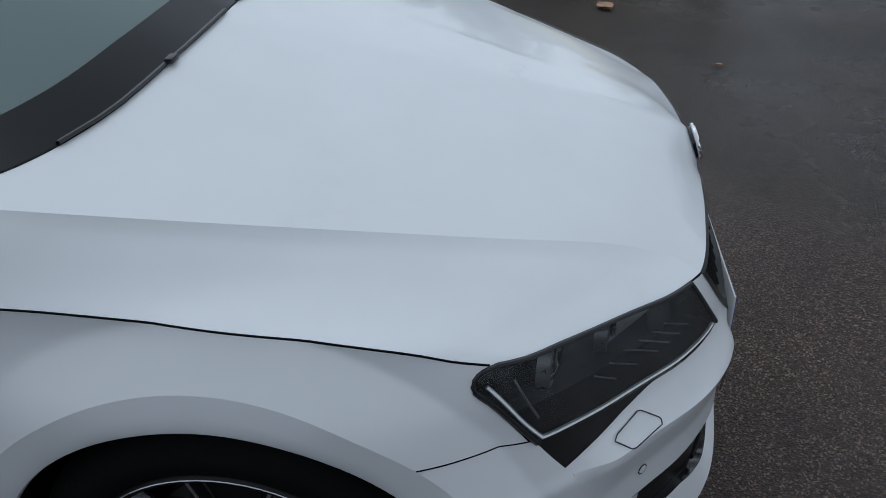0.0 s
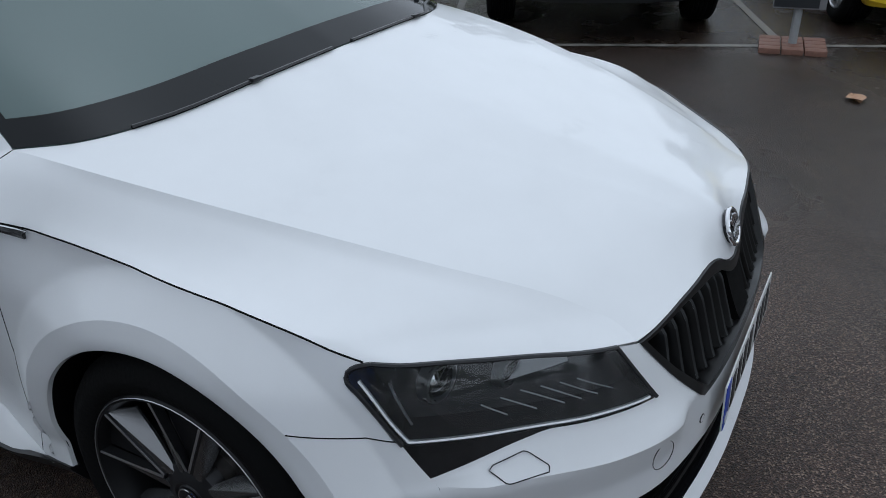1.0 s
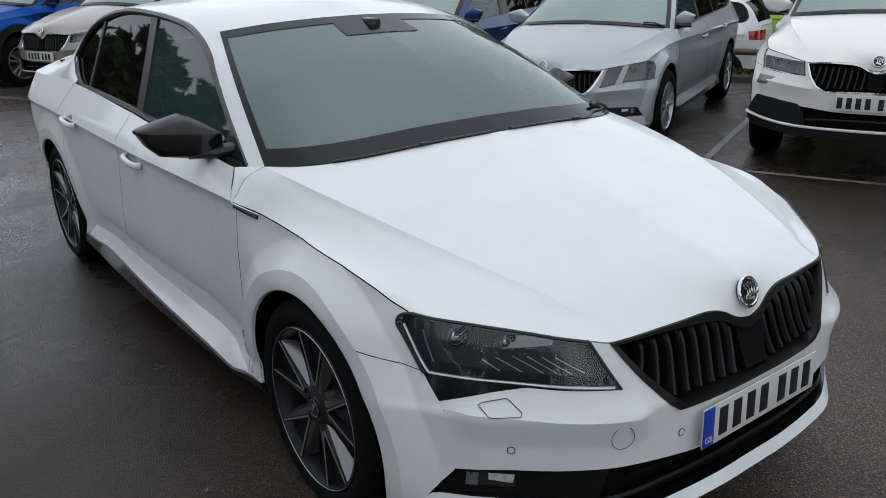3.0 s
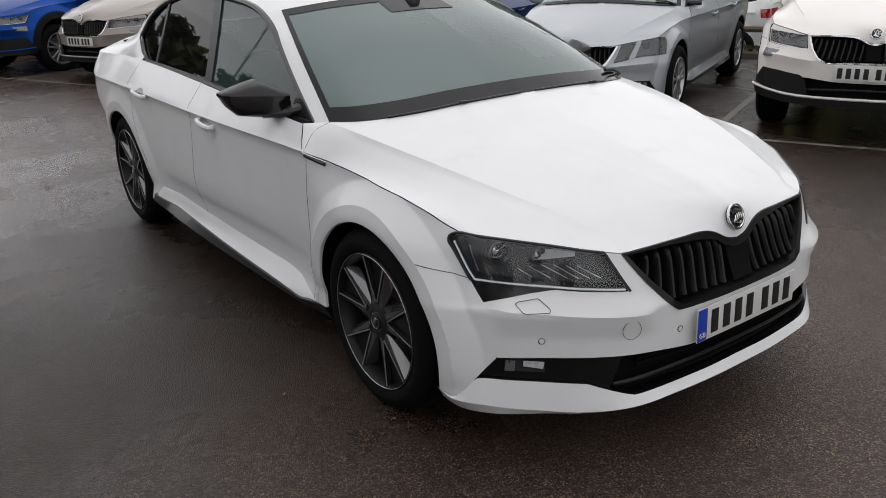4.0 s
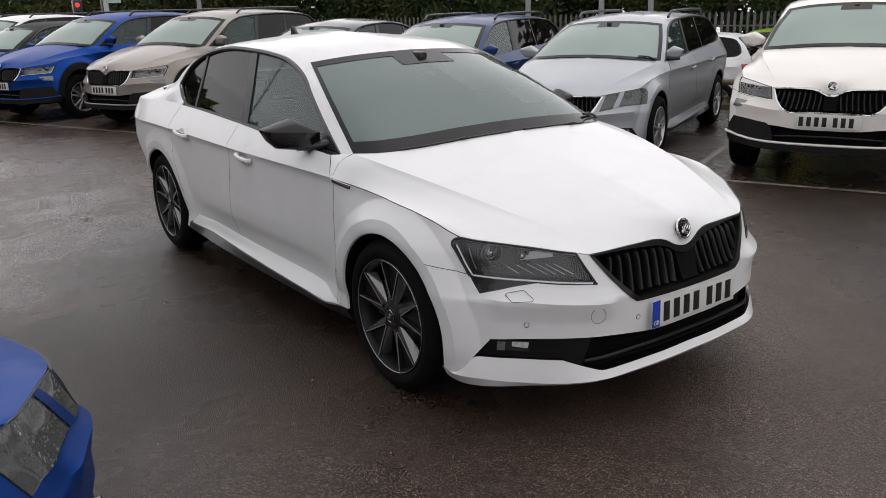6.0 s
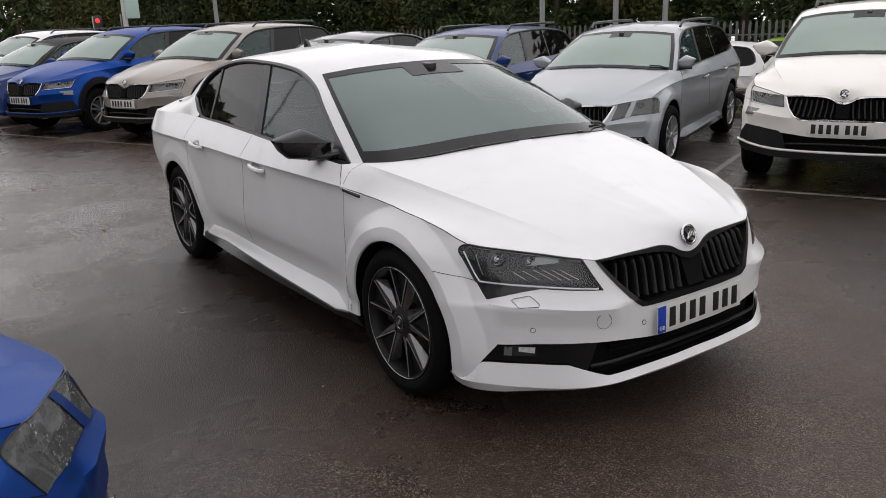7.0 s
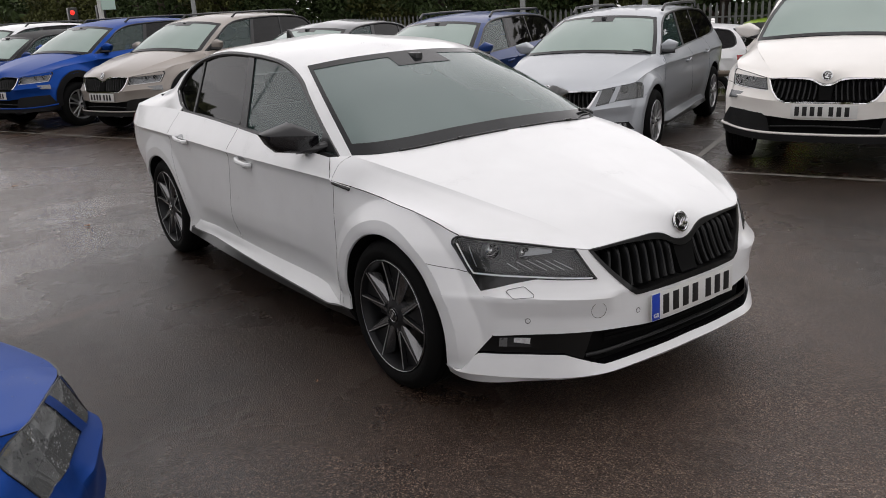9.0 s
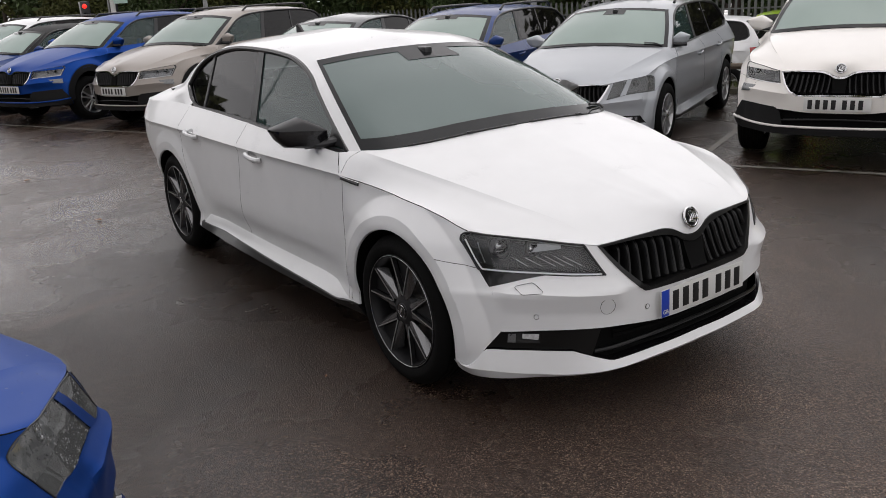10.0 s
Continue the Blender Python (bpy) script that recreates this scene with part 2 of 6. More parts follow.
# the large white saloon: nose at y -0.87, front axle at y 0, rear axle at y 2.841
SALOON = Skin(
    plan=[(0, -0.868), (-0.15, -0.865), (-0.30, -0.850), (-0.48, -0.812), (-0.60, -0.742), (-0.695, -0.652), (-0.785, -0.56), (-0.845, -0.48), (-0.878, -0.36), (-0.886, -0.2),
          (-0.887, 0), (-0.889, 0.4), (-0.912, 1.4), (-0.908, 2.4), (-0.905, 2.84), (-0.902, 3.3), (-0.845, 3.62), (-0.71, 3.81), (-0.42, 3.91), (0, 3.94)],
    front=[(0.15, 0.05), (0.19, 0.0), (0.30, -0.004), (0.45, 0.0), (0.535, 0.0), (0.552, 0.010), (0.60, 0.028), (0.70, 0.062), (0.78, 0.10)],
    side=[(0.16, 0.06), (0.24, 0.012), (0.32, 0.035), (0.42, 0.027), (0.55, 0.014), (0.70, 0.010), (0.80, 0.013), (0.846, 0.014), (0.869, 0.0), (0.90, 0.020), (0.96, 0.068), (1.05, 0.14)],
    wheels=[(-0.010, 0.318), (2.838, 0.318)],
    tail=[(0.2, 0.03), (0.5, 0.0), (0.9, 0.04), (1.0, 0.08)])


# ---- mesh helpers ----
def part(name, bm, mat, parent, label="", crease=False):
    """One mesh object under a thing or a part. crease: edges between differently tagged pieces stay sharp."""
    creases = set()
    layer = bm.faces.layers.int.get("piece")
    if crease and layer:
        bm.verts.index_update()
        creases = {frozenset(v.index for v in e.verts) for e in bm.edges if len(e.link_faces) == 2 and e.link_faces[0][layer] != e.link_faces[1][layer]}
    me = bpy.data.meshes.new(name)
    bm.to_mesh(me)
    bm.free()
    me.materials.append(mat)
    for p in me.polygons:
        p.use_smooth = True
    me.set_sharp_from_angle(angle=radians(32))
    if creases:
        for e in me.edges:
            if frozenset(e.vertices) in creases:
                e.use_edge_sharp = True
    ob = new(name, me)
    if parent is not None:
        ob.parent = parent
    if label:
        ob["label"] = label
    return ob


def flat(ob):
    for p in ob.data.polygons:
        p.use_smooth = False
    return ob


def fill(bm, grid, warp=None, mirror=False, tag=0):
    """Adds a grid of points as quads; tag marks the faces, so that creases between grids stay sharp."""
    layer = bm.faces.layers.int.get("piece") or bm.faces.layers.int.new("piece")
    rows = []
    for line in grid:
        row = []
        for p in line:
            q = warp(p) if warp else p
            row.append(bm.verts.new((-q[0] if mirror else q[0], q[1], q[2])))
        rows.append(row)
    for a, b in zip(rows, rows[1:]):
        for i in range(len(a) - 1):
            f = (a[i], a[i + 1], b[i + 1], b[i])
            bm.faces.new(f[::-1] if mirror else f)[layer] = tag


def rim(bm, depth, centre, gap=0.0):
    """Merges the grids, draws the outer edge in by half a panel gap and folds it inwards, so that a panel has thickness."""
    bmesh.ops.remove_doubles(bm, verts=bm.verts, dist=0.0006)
    bm.faces.ensure_lookup_table()
    bmesh.ops.recalc_face_normals(bm, faces=bm.faces)
    c = Vector(centre)
    score = sum(f.normal.dot(f.calc_center_median() - c) * f.calc_area() for f in bm.faces)
    if score < 0:
        bmesh.ops.reverse_faces(bm, faces=bm.faces)
    bm.normal_update()
    edge = [e for e in bm.edges if len(e.link_faces) == 1]
    if gap:
        moves = {}
        for e in edge:
            for v in e.verts:
                inner = [o.other_vert(v).co for o in v.link_edges if len(o.link_faces) == 2]
                if inner:
                    m = sum(inner, Vector()) / len(inner) - v.co
                    if m.length > 1e-5:
                        moves[v] = m.normalized() * gap
        for v, m in moves.items():
            v.co += m
    if depth:
        away = {v: v.normal.copy() for e in edge for v in e.verts}
        made = {v: bm.verts.new(v.co - n * depth) for v, n in away.items()}
        for e in edge:
            a, b = e.verts
            f = e.link_faces[0]
            ring = [l.vert for l in f.loops]
            if ring[(ring.index(a) + 1) % len(ring)] == b:
                a, b = b, a
            try:
                bm.faces.new((a, b, made[b], made[a]))
            except ValueError:
                pass


def box(bm, x, y, z, sx, sy, sz, m=None, bevel=0.0):
    """A block about its centre, bevelled."""
    made = bmesh.ops.create_cube(bm, size=1, matrix=(m or Matrix.Identity(4)) @ Matrix.Translation((x, y, z)) @ Matrix.Diagonal((sx, sy, sz, 1)))
    if bevel:
        es = {e for v in made["verts"] for e in v.link_edges}
        bmesh.ops.bevel(bm, geom=list(es), offset=bevel, segments=2, affect="EDGES", profile=0.6)


def tube(bm, pts, r, n=8, closed=False, squash=1.0, warp=None, taper=None):
    """A round bar along points."""
    pts = [Vector(warp(p)) if warp else Vector(p) for p in pts]
    rings = []
    k = len(pts)
    for i, p in enumerate(pts):
        a = pts[(i - 1) % k] if closed or i else p
        b = pts[(i + 1) % k] if closed or i < k - 1 else p
        d = (b - a).normalized()
        side = d.cross(Vector((0, 0, 1)))
        side = side.normalized() if side.length > 0.05 else d.cross(Vector((1, 0, 0))).normalized()
        up = side.cross(d)
        rr = r * (taper(i / (k - 1)) if taper else 1)
        rings.append([bm.verts.new(p + rr * (math.cos(q) * side + squash * math.sin(q) * up)) for q in (2 * math.pi * j / n for j in range(n))])
    for i in range(k if closed else k - 1):
        a, b = rings[i], rings[(i + 1) % k]
        for j in range(n):
            bm.faces.new((a[j], a[(j + 1) % n], b[(j + 1) % n], b[j]))
    if not closed:
        bm.faces.new(rings[0][::-1])
        bm.faces.new(rings[-1])


def lathe(bm, profile, n=48, axis="x", m=None):
    """Turns (radius, along) pairs about an axis."""
    rings = []
    for r, a in profile:
        ring = []
        for j in range(n):
            q = 2 * math.pi * j / n
            p = Vector((a, r * math.cos(q), r * math.sin(q))) if axis == "x" else Vector((r * math.cos(q), r * math.sin(q), a))
            ring.append(bm.verts.new(m @ p if m else p))
        rings.append(ring)
    for a, b in zip(rings, rings[1:]):
        for j in range(n):
            bm.faces.new((a[j], a[(j + 1) % n], b[(j + 1) % n], b[j]))
    return rings


def slab(bm, outline, thick, m):
    """A flat outline in the local x y plane, pulled out along z."""
    low = [bm.verts.new(m @ Vector((x, y, 0))) for x, y in outline]
    top = [bm.verts.new(m @ Vector((x, y, thick))) for x, y in outline]
    bm.faces.new(low[::-1])
    bm.faces.new(top)
    k = len(low)
    for i in range(k):
        bm.faces.new((low[i], low[(i + 1) % k], top[(i + 1) % k], top[i]))



# ---- cars ----
def outline(skin, pts, round=False):
    """A curve in the skin's own plane of arc position and height. Points: ('x', x, z) on the nose, ('y', y, z) on the flank, ('s', s, z)."""
    out = []
    for k, v, z in pts:
        out.append((skin.sx(v) if k == "x" else skin.sy(v) if k == "y" else v, z))
    return Line(out, round)


def arc(skin, wheel, r, a, b, n=24):
    """Part of a wheel arch in the skin's plane, from angle a to b; 90 is straight up, 180 towards the nose."""
    wy, wz = wheel
    return [(skin.sy(wy + r * math.cos(radians(q))), wz + r * math.sin(radians(q))) for q in (a + (b - a) * i / n for i in range(n + 1))]


def skinned(skin, low, high, left, right, nu, nv, lift=0.0):
    return [[skin(max(0.0, p[0]), p[1], lift) for p in row] for row in coons(low, high, left, right, nu, nv)]


def seg(a, b):
    return Line([a, b], False)


# upper body of the saloon, right side: window opening, pillars and roof
class Upper:
    def __init__(self, belt, drip, screen_low, screen_high, roof, rear_low, deck, lean=0.444, foot=(-0.80, 0.95), k0=0.62):
        self.belt, self.drip = belt, drip
        self.screen_low, self.screen_high, self.roof, self.rear_low, self.deck = screen_low, screen_high, roof, rear_low, deck
        self.lean, self.foot, self.k0 = lean, foot, k0

    def x(self, z):
        return self.foot[0] + (z - self.foot[1]) * self.lean + 0.05 * max(0, z - 1.0) * max(0, 1.4 - z)

    def at(self, y, z, out=0.0):
        return np.array([self.x(z) - out, y, z])


SALOON_UP = Upper(
    belt=[(0.50, 0.955), (0.80, 0.964), (1.408, 0.984), (1.736, 0.998), (2.30, 1.012), (2.56, 1.02), (2.62, 1.036), (2.71, 1.082), (2.79, 1.135)],
    drip=[(0.50, 0.955), (0.60, 1.005), (0.80, 1.108), (0.95, 1.19), (1.10, 1.272), (1.31, 1.338), (1.55, 1.366), (1.78, 1.378), (2.17, 1.38), (2.43, 1.348), (2.60, 1.302), (2.72, 1.232), (2.79, 1.135)],
    screen_low=[(-0.776, 0.42, 0.966), (-0.70, 0.315, 0.973), (-0.55, 0.242, 0.984), (-0.30, 0.208, 1.0), (0, 0.20, 1.006)],
    screen_high=[(-0.572, 1.165, 1.325), (-0.40, 1.11, 1.347), (-0.2, 1.075, 1.360), (0, 1.06, 1.365)],
    roof=[(0, 1.06, 1.365), (0, 1.30, 1.422), (0, 1.70, 1.455), (0, 2.2, 1.448), (0, 2.6, 1.41)],
    rear_low=[(-0.62, 3.20, 1.11), (-0.3, 3.34, 1.14), (0, 3.37, 1.145)],
    deck=[(-0.755, 3.58, 0.985), (-0.4, 3.78, 1.045), (0, 3.83, 1.07)])


class Car:
    """Builds the panels of a car in its own space (nose towards -y, front axle at y 0) and bends them by warp for other models."""

    def __init__(self, name, label, paint, skin=SALOON, upper=SALOON_UP, warp=None, fine=1.0, wheel_at=((0.0, 0.333), (2.841, 0.333)), wheel_r=0.333, style="saloon"):
        self.style = style
        self.root = tagged(new(name), label, "car")
        self.paint, self.skin, self.up, self.warp, self.fine = paint, skin, upper, warp, fine
        self.wheel_at, self.wheel_r = wheel_at, wheel_r

    def n(self, k):
        return max(2, int(round(k * self.fine)))

    def panel(self, name, grids, mat=None, parent=None, side="both", depth=0.014, gap=0.002, label="", crease=False):
        bm = bmesh.new()
        if side in ("both", "right"):
            for i, g in enumerate(grids):
                fill(bm, g, self.warp, False, i)
        if side in ("both", "left"):
            for i, g in enumerate(grids):
                fill(bm, g, self.warp, True, i)
        cx = 0 if side == "both" else -0.2 if side == "right" else 0.2
        rim(bm, depth, self.warp((cx, 1.2, 0.55)) if self.warp else (cx, 1.2, 0.55), gap)
        return part(name, bm, mat or self.paint, parent or self.root, label, crease)

    def pair(self, name, grids, mat=None, parent=None, **kw):
        return [self.panel(name, grids, mat, parent, side=s, **kw) for s in ("right", "left")]

    def body(self, arch_r=0.380, seam=132, lower=None, sill=None):
        S, U, n = self.skin, self.up, self.n
        P = lambda pts, r=False: outline(S, pts, r)
        w0, w1 = S.wheels
        # hood
        nose = P([("s", 0, 0.659), ("s", 0.03, 0.663), ("s", 0.06, 0.674), ("s", 0.10, 0.696), ("s", 0.15, 0.708), ("s", 0.258, 0.709), ("s", 0.40, 0.705), ("s", 0.502, 0.700)], True)
        lampline = P([("s", 0.502, 0.700), ("s", 0.552, 0.707), ("s", 0.729, 0.727), ("s", 0.883, 0.742), ("s", 1.054, 0.757)], True)
        gapline = P([("s", 1.054, 0.757), ("s", 1.11, 0.773), ("y", -0.3, 0.793), ("y", -0.2, 0.812), ("y", 0.0, 0.830), ("y", 0.2, 0.842), ("y", 0.326, 0.847), ("y", 0.439, 0.866)], True)
        on = lambda line, k=40, lift=0.0: Line([S(*line(i / k), lift) for i in range(k + 1)], False)
        front, lampedge, gapedge = on(nose), on(lampline), on(gapline)
        mid = Line([front(0), (0, -0.806, 0.725), (0, -0.778, 0.764), (0, -0.70, 0.797), (0, -0.5, 0.846), (0, -0.25, 0.902), (0, 0.0, 0.957), (0, 0.20, 1.006)])
        crease = Line([front(1), (-0.462, -0.70, 0.7245), (-0.477, -0.65, 0.746), (-0.495, -0.6, 0.766), (-0.579, -0.4, 0.822), (-0.650, -0.2, 0.870), (-0.706, 0.0, 0.909), (-0.747, 0.2, 0.940), (-0.776, 0.42, 0.966)])
        cowl = Line(U.screen_low[::-1])
        sheet_mid = Line([(0, -0.815, 0.738), (0, -0.778, 0.766), (0, -0.70, 0.797), (0, -0.5, 0.846), (0, -0.25, 0.902), (0, 0.0, 0.957), (0, 0.20, 1.006)])
        nu, nv = n(60), n(28)

        def hood_at(m, u, v):
            """A point of the hood's middle: between the centre line m and the crease, drawn to the nose's edge and the cowl at its ends."""
            def between(t):
                q = lerp(m(t), crease(t), v)
                q[2] = lerp(m(t)[2], crease(t)[2], 0.65 * v + 0.35 * v * v)
                return q
            return between(u) + (front(v) - between(0)) * (1 - u) ** 9 + (cowl(v) - between(1)) * u ** 3

        hood_in = []
        for j in range(nv + 1):
            v = j / nv
            row = []
            for i in range(nu + 1):
                u = i / nu
                # only the tip behind the badge rolls down to the grille
                p = lerp(hood_at(mid, u, v), hood_at(sheet_mid, u, v), smooth(0.0, 0.55, v))
                # pressed line from the screen towards the badge
                w = math.exp(-((v - (0.14 + 0.30 * u)) / 0.03) ** 2) * smooth(0.06, 0.25, u) * (1 - smooth(0.88, 0.98, u))
                p[2] += 0.0011 * w
                row.append(p)
            hood_in.append(row)
        wing = Line([(-0.776, 0.42, 0.966), (-0.825, 0.447, 0.936), gapedge(1)])
        hood_out = coons(crease, gapedge, lampedge, wing, n(60), n(14))
        for j, row in enumerate(hood_out):
            v = j / (len(hood_out) - 1)
            for i, p in enumerate(row):
                u = i / (len(row) - 1)
                # the flank is scooped out just below the crease
                p[2] -= 0.0125 * (v ** 0.5) * (1 - v) * 2.4 * smooth(0.0, 0.12, u) * (1 - smooth(0.75, 1.0, u))
        self.panel("hood", [hood_in, hood_out], gap=0.0025, crease=True)
        # front wing
        def arch_band(wheel, a, b, k=40):
            return [[S(*q, l) for q in arc(S, wheel, arch_r + d, a, b, k)] for d, l in ((0.0, -0.010), (0.003, -0.001), (0.010, 0.001), (0.03, 0.0005), (BAND, 0.0))]

        self.arch_band = arch_band
        arch = arc(S, w0, arch_r + BAND, seam, -9, 40)
        foot = (S.sy(0.476), 0.256)
        a0 = arch[0]
        lamp_mid, lamp_top = FRONTS[self.style]["lamp_edge"][0], (1.054, 0.757)
        lamp_edge = Line([lamp_mid, FRONTS[self.style]["lamp_edge"][1], lamp_top], False)
        g1 = 0.16
        wing_left = seg(a0, gapline(g1))
        wing_right = P([("y", 0.476, 0.256), ("y", 0.468, 0.45), ("y", 0.452, 0.67), ("y", 0.439, 0.866)], True)
        corner = skinned(S, seg(lamp_mid, a0), gapline.part(0, g1), lamp_edge, wing_left, n(14), n(26))
        main = skinned(S, Line(arch + [foot], False), gapline.part(g1, 1), wing_left, wing_right, n(70), n(26))
        for sd in (False, True):
            bm = bmesh.new()
            fill(bm, corner, self.warp, sd, 0)
            fill(bm, main, self.warp, sd, 0)
            fill(bm, arch_band(w0, seam, -9, n(70)), self.warp, sd, 1)
            c = (0.2 if sd else -0.2, 1.2, 0.55)
            rim(bm, 0.006, self.warp(c) if self.warp else c)
            part("fender", bm, self.paint, self.root, "", True)

        def seam(pts, r=0.0024, lift=-0.0008):
            line = Line(pts, False)
            for sg in (1, -1):
                b = bmesh.new()
                w = lambda p: (lambda q: (q[0] * sg, q[1], q[2]))(self.warp(p) if self.warp else p)
                tube(b, [S(*line(i / 40), lift) for i in range(41)], r, 5, warp=w)
                part("panel_gap", b, VOID, self.root)

        if self.fine > 0.45:
            seam([tuple(gapline(i / 40)) for i in range(41)], 0.0018)
            seam([tuple(wing_right(i / 20)) for i in range(21)] + [(S.sy(0.50), 0.925), (S.sy(0.53), 0.952)], 0.0017)
            seam([a0, lamp_mid], 0.0016)
        # doors and quarter panels
        sill_f, sill_r = (S.sy(0.476), 0.252), (S.sy(2.395), 0.268)
        jamb = P([("y", 1.672, 0.285), ("y", 1.64, 0.55), ("y", 1.605, 0.75), ("y", 1.60, 0.90), ("y", 1.60, 0.992)], True)
        belt_f = P([("y", 0.53, 0.952), ("y", 0.80, 0.962), ("y", 1.2, 0.976), ("y", 1.60, 0.992)], True)
        door_front = P([("y", 0.476, 0.252), ("y", 0.468, 0.45), ("y", 0.452, 0.67), ("y", 0.439, 0.866), ("y", 0.50, 0.925), ("y", 0.53, 0.952)], True)
        ZC = 0.869

        def cut(line, z):
            """Where a rising line passes a height, as its parameter."""
            for i in range(400):
                if line(i / 400)[1] >= z:
                    return i / 400
            return 1.0

        def door(low, high, left, right):
            a, b = cut(left, ZC), cut(right, ZC)
            mid = seg(left(a), right(b))
            return [skinned(S, low, mid, left.part(0, a), right.part(0, b), n(44), n(28)), skinned(S, mid, high, left.part(a, 1), right.part(b, 1), n(44), n(8))]

        fd = self.pair("front_door", door(Line([sill_f, jamb(0)], False), belt_f, door_front, jamb), crease=True)
        if self.fine > 0.45:
            seam([tuple(jamb(i / 20)) for i in range(21)], 0.0013)
        door_back = Line([sill_r] + arc(S, w1, arch_r + BAND + 0.002, 186, 146, 10) + [(S.sy(2.58), 0.75), (S.sy(2.61), 0.9), (S.sy(2.60), 1.015)], False)
        if self.fine > 0.45:
            seam([tuple(door_back(0.25 + 0.75 * i / 30)) for i in range(31)], 0.0012)
        belt_r = P([("y", 1.60, 0.992), ("y", 2.1, 1.006), ("y", 2.60, 1.015)], True)
        rd = self.pair("rear_door", door(Line([jamb(0), sill_r], False), belt_r, jamb, door_back), crease=True)
        q_arch = arc(S, w1, arch_r + BAND, 146, 4)
        q_low = Line(q_arch + [(S.sy(3.40), 0.30), (S.line.long, 0.28)], False)
        q_left = Line([q_arch[0], (S.sy(2.58), 0.75), (S.sy(2.61), 0.9), (S.sy(2.60), 1.015)], False)
        q_high = P([("y", 2.60, 1.015), ("y", 3.0, 1.012), ("y", 3.45, 0.995), ("s", S.line.long - 0.3, 0.99), ("s", S.line.long, 0.99)], True)
        q_right = Line([(S.line.long, 0.28), (S.line.long, 0.99)], False)
        qa, qb = cut(q_left, ZC), cut(q_right, ZC)
        q_mid = seg(q_left(qa), q_right(qb))
        quarter = skinned(S, q_low, q_mid, q_left.part(0, qa), q_right.part(0, qb), n(80), n(22))
        quarter_up = skinned(S, q_mid, q_high, q_left.part(qa, 1), q_right.part(qb, 1), n(80), n(6))
        # pillar behind the rear window, rear screen and boot lid
        drip = Line([U.at(y, z, 0.004) for y, z in U.drip])
        belt = Line([U.at(y, z, 0.004) for y, z in U.belt])
        rh = (U.roof[-1][1], U.roof[-1][2])
        top_rear = Line([(-0.545, rh[0] - 0.12, rh[1] - 0.035), (-0.3, rh[0] - 0.03, rh[1] - 0.012), (0, rh[0], rh[1])])
        k0 = U.k0
        rear_low, deck = Line(U.rear_low), Line(U.deck)
        back = [U.at(y, z, 0.004) for y, z in U.belt if y > 2.55]
        # shoulder between the flank's upper edge and the foot of the pillar
        y_end = U.deck[0][1]
        kq = next(i / 500 for i in range(501) if S(*q_high(i / 500))[1] >= y_end - 0.001)
        shoulder_pts = Line([S(*q_high(kq * i / 60)) for i in range(61)], False)
        deck_pts = [tuple(shoulder_pts(1))] + U.deck[1:]
        deck = Line(deck_pts)
        tip = back[-1]
        foot_line = Line([S(*q_high(0)) + np.array([0.006, 0, 0.006])] + [p for p in back if p[1] > 2.605] + [lerp(tip, rear_low(0), 0.5) + np.array([-0.012, 0, 0.004]), rear_low(0), lerp(rear_low(0), shoulder_pts(1), 0.5) + np.array([0.0, 0.0, 0.004]), shoulder_pts(1)])
        by_y = lambda line, y: np.array([np.interp(y, line.p[:, 1], line.p[:, i]) for i in range(3)])
        shoulder = []
        for j in range(n(14) + 1):
            v = j / n(14)
            row = []
            for i in range(n(50) + 1):
                y = lerp(S(*q_high(0))[1], y_end - 0.001, i / n(50))
                a, b = by_y(shoulder_pts, y), by_y(foot_line, y)
                p = lerp(a, b, v)
                p[2] += 0.10 * np.linalg.norm(b - a) * math.sin(math.pi * v) * (1 - v)
                row.append(p)
            shoulder.append(row)
        f_tip = Line([by_y(foot_line, lerp(tip[1], rear_low(0)[1], i / 20)) for i in range(21)], False)
        p_front = Line([tip] + [drip(1 - (1 - k0) * i / 20) for i in range(1, 21)], False)
        p_rear = Line([rear_low(0), lerp(rear_low(0), top_rear(0), 0.5) + np.array([0, 0.02, 0.03]), top_rear(0)])
        pillar = coons(f_tip, seg(p_front(1), top_rear(0)), p_front, p_rear, n(30), n(40))
        self.pair("quarter_panel", [quarter, quarter_up, shoulder, pillar, arch_band(w1, 192, 4, n(60))], gap=0.0, depth=0.006)
        boot = coons(rear_low, deck, Line([rear_low(0), lerp(rear_low(0), deck(0), 0.5), deck(0)]), seg(rear_low(1), deck(1)), n(16), n(10))
        tail_top = Line([S(*q_high(lerp(kq, 1, i / 20))) for i in range(21)], False)
        tail = coons(deck, tail_top, seg(deck(0), tail_top(0)), seg(deck(1), tail_top(1)), n(16), n(6))
        self.panel("boot_lid", [boot, tail])
        rs_l = Line([top_rear(0), lerp(rear_low(0), top_rear(0), 0.5) + np.array([0, 0.02, 0.03]), rear_low(0)])
        rs_m = Line([top_rear(1), lerp(rear_low(1), top_rear(1), 0.5) + np.array([0, 0.03, 0.04]), rear_low(1)])
        self.panel("rear_screen", [coons(top_rear, rear_low, rs_l, rs_m, n(16), n(14))], PRIVACY, depth=0)
        # roof
        screen_low, screen_high = Line(U.screen_low), Line(U.screen_high)
        roof_mid = Line(U.roof)
        ka = next(i / 300 for i in range(300) if drip(i / 300)[1] > screen_high(0)[1] + 0.06)
        rail = drip.part(ka, k0)
        r_front = Line([rail(0), screen_high(0), *[screen_high(i / 8) for i in range(1, 9)]], False)
        r_back = Line([rail(1), top_rear(0), *[top_rear(i / 8) for i in range(1, 9)]], False)
        roof = coons(r_front, r_back, rail, roof_mid, n(30), n(40))
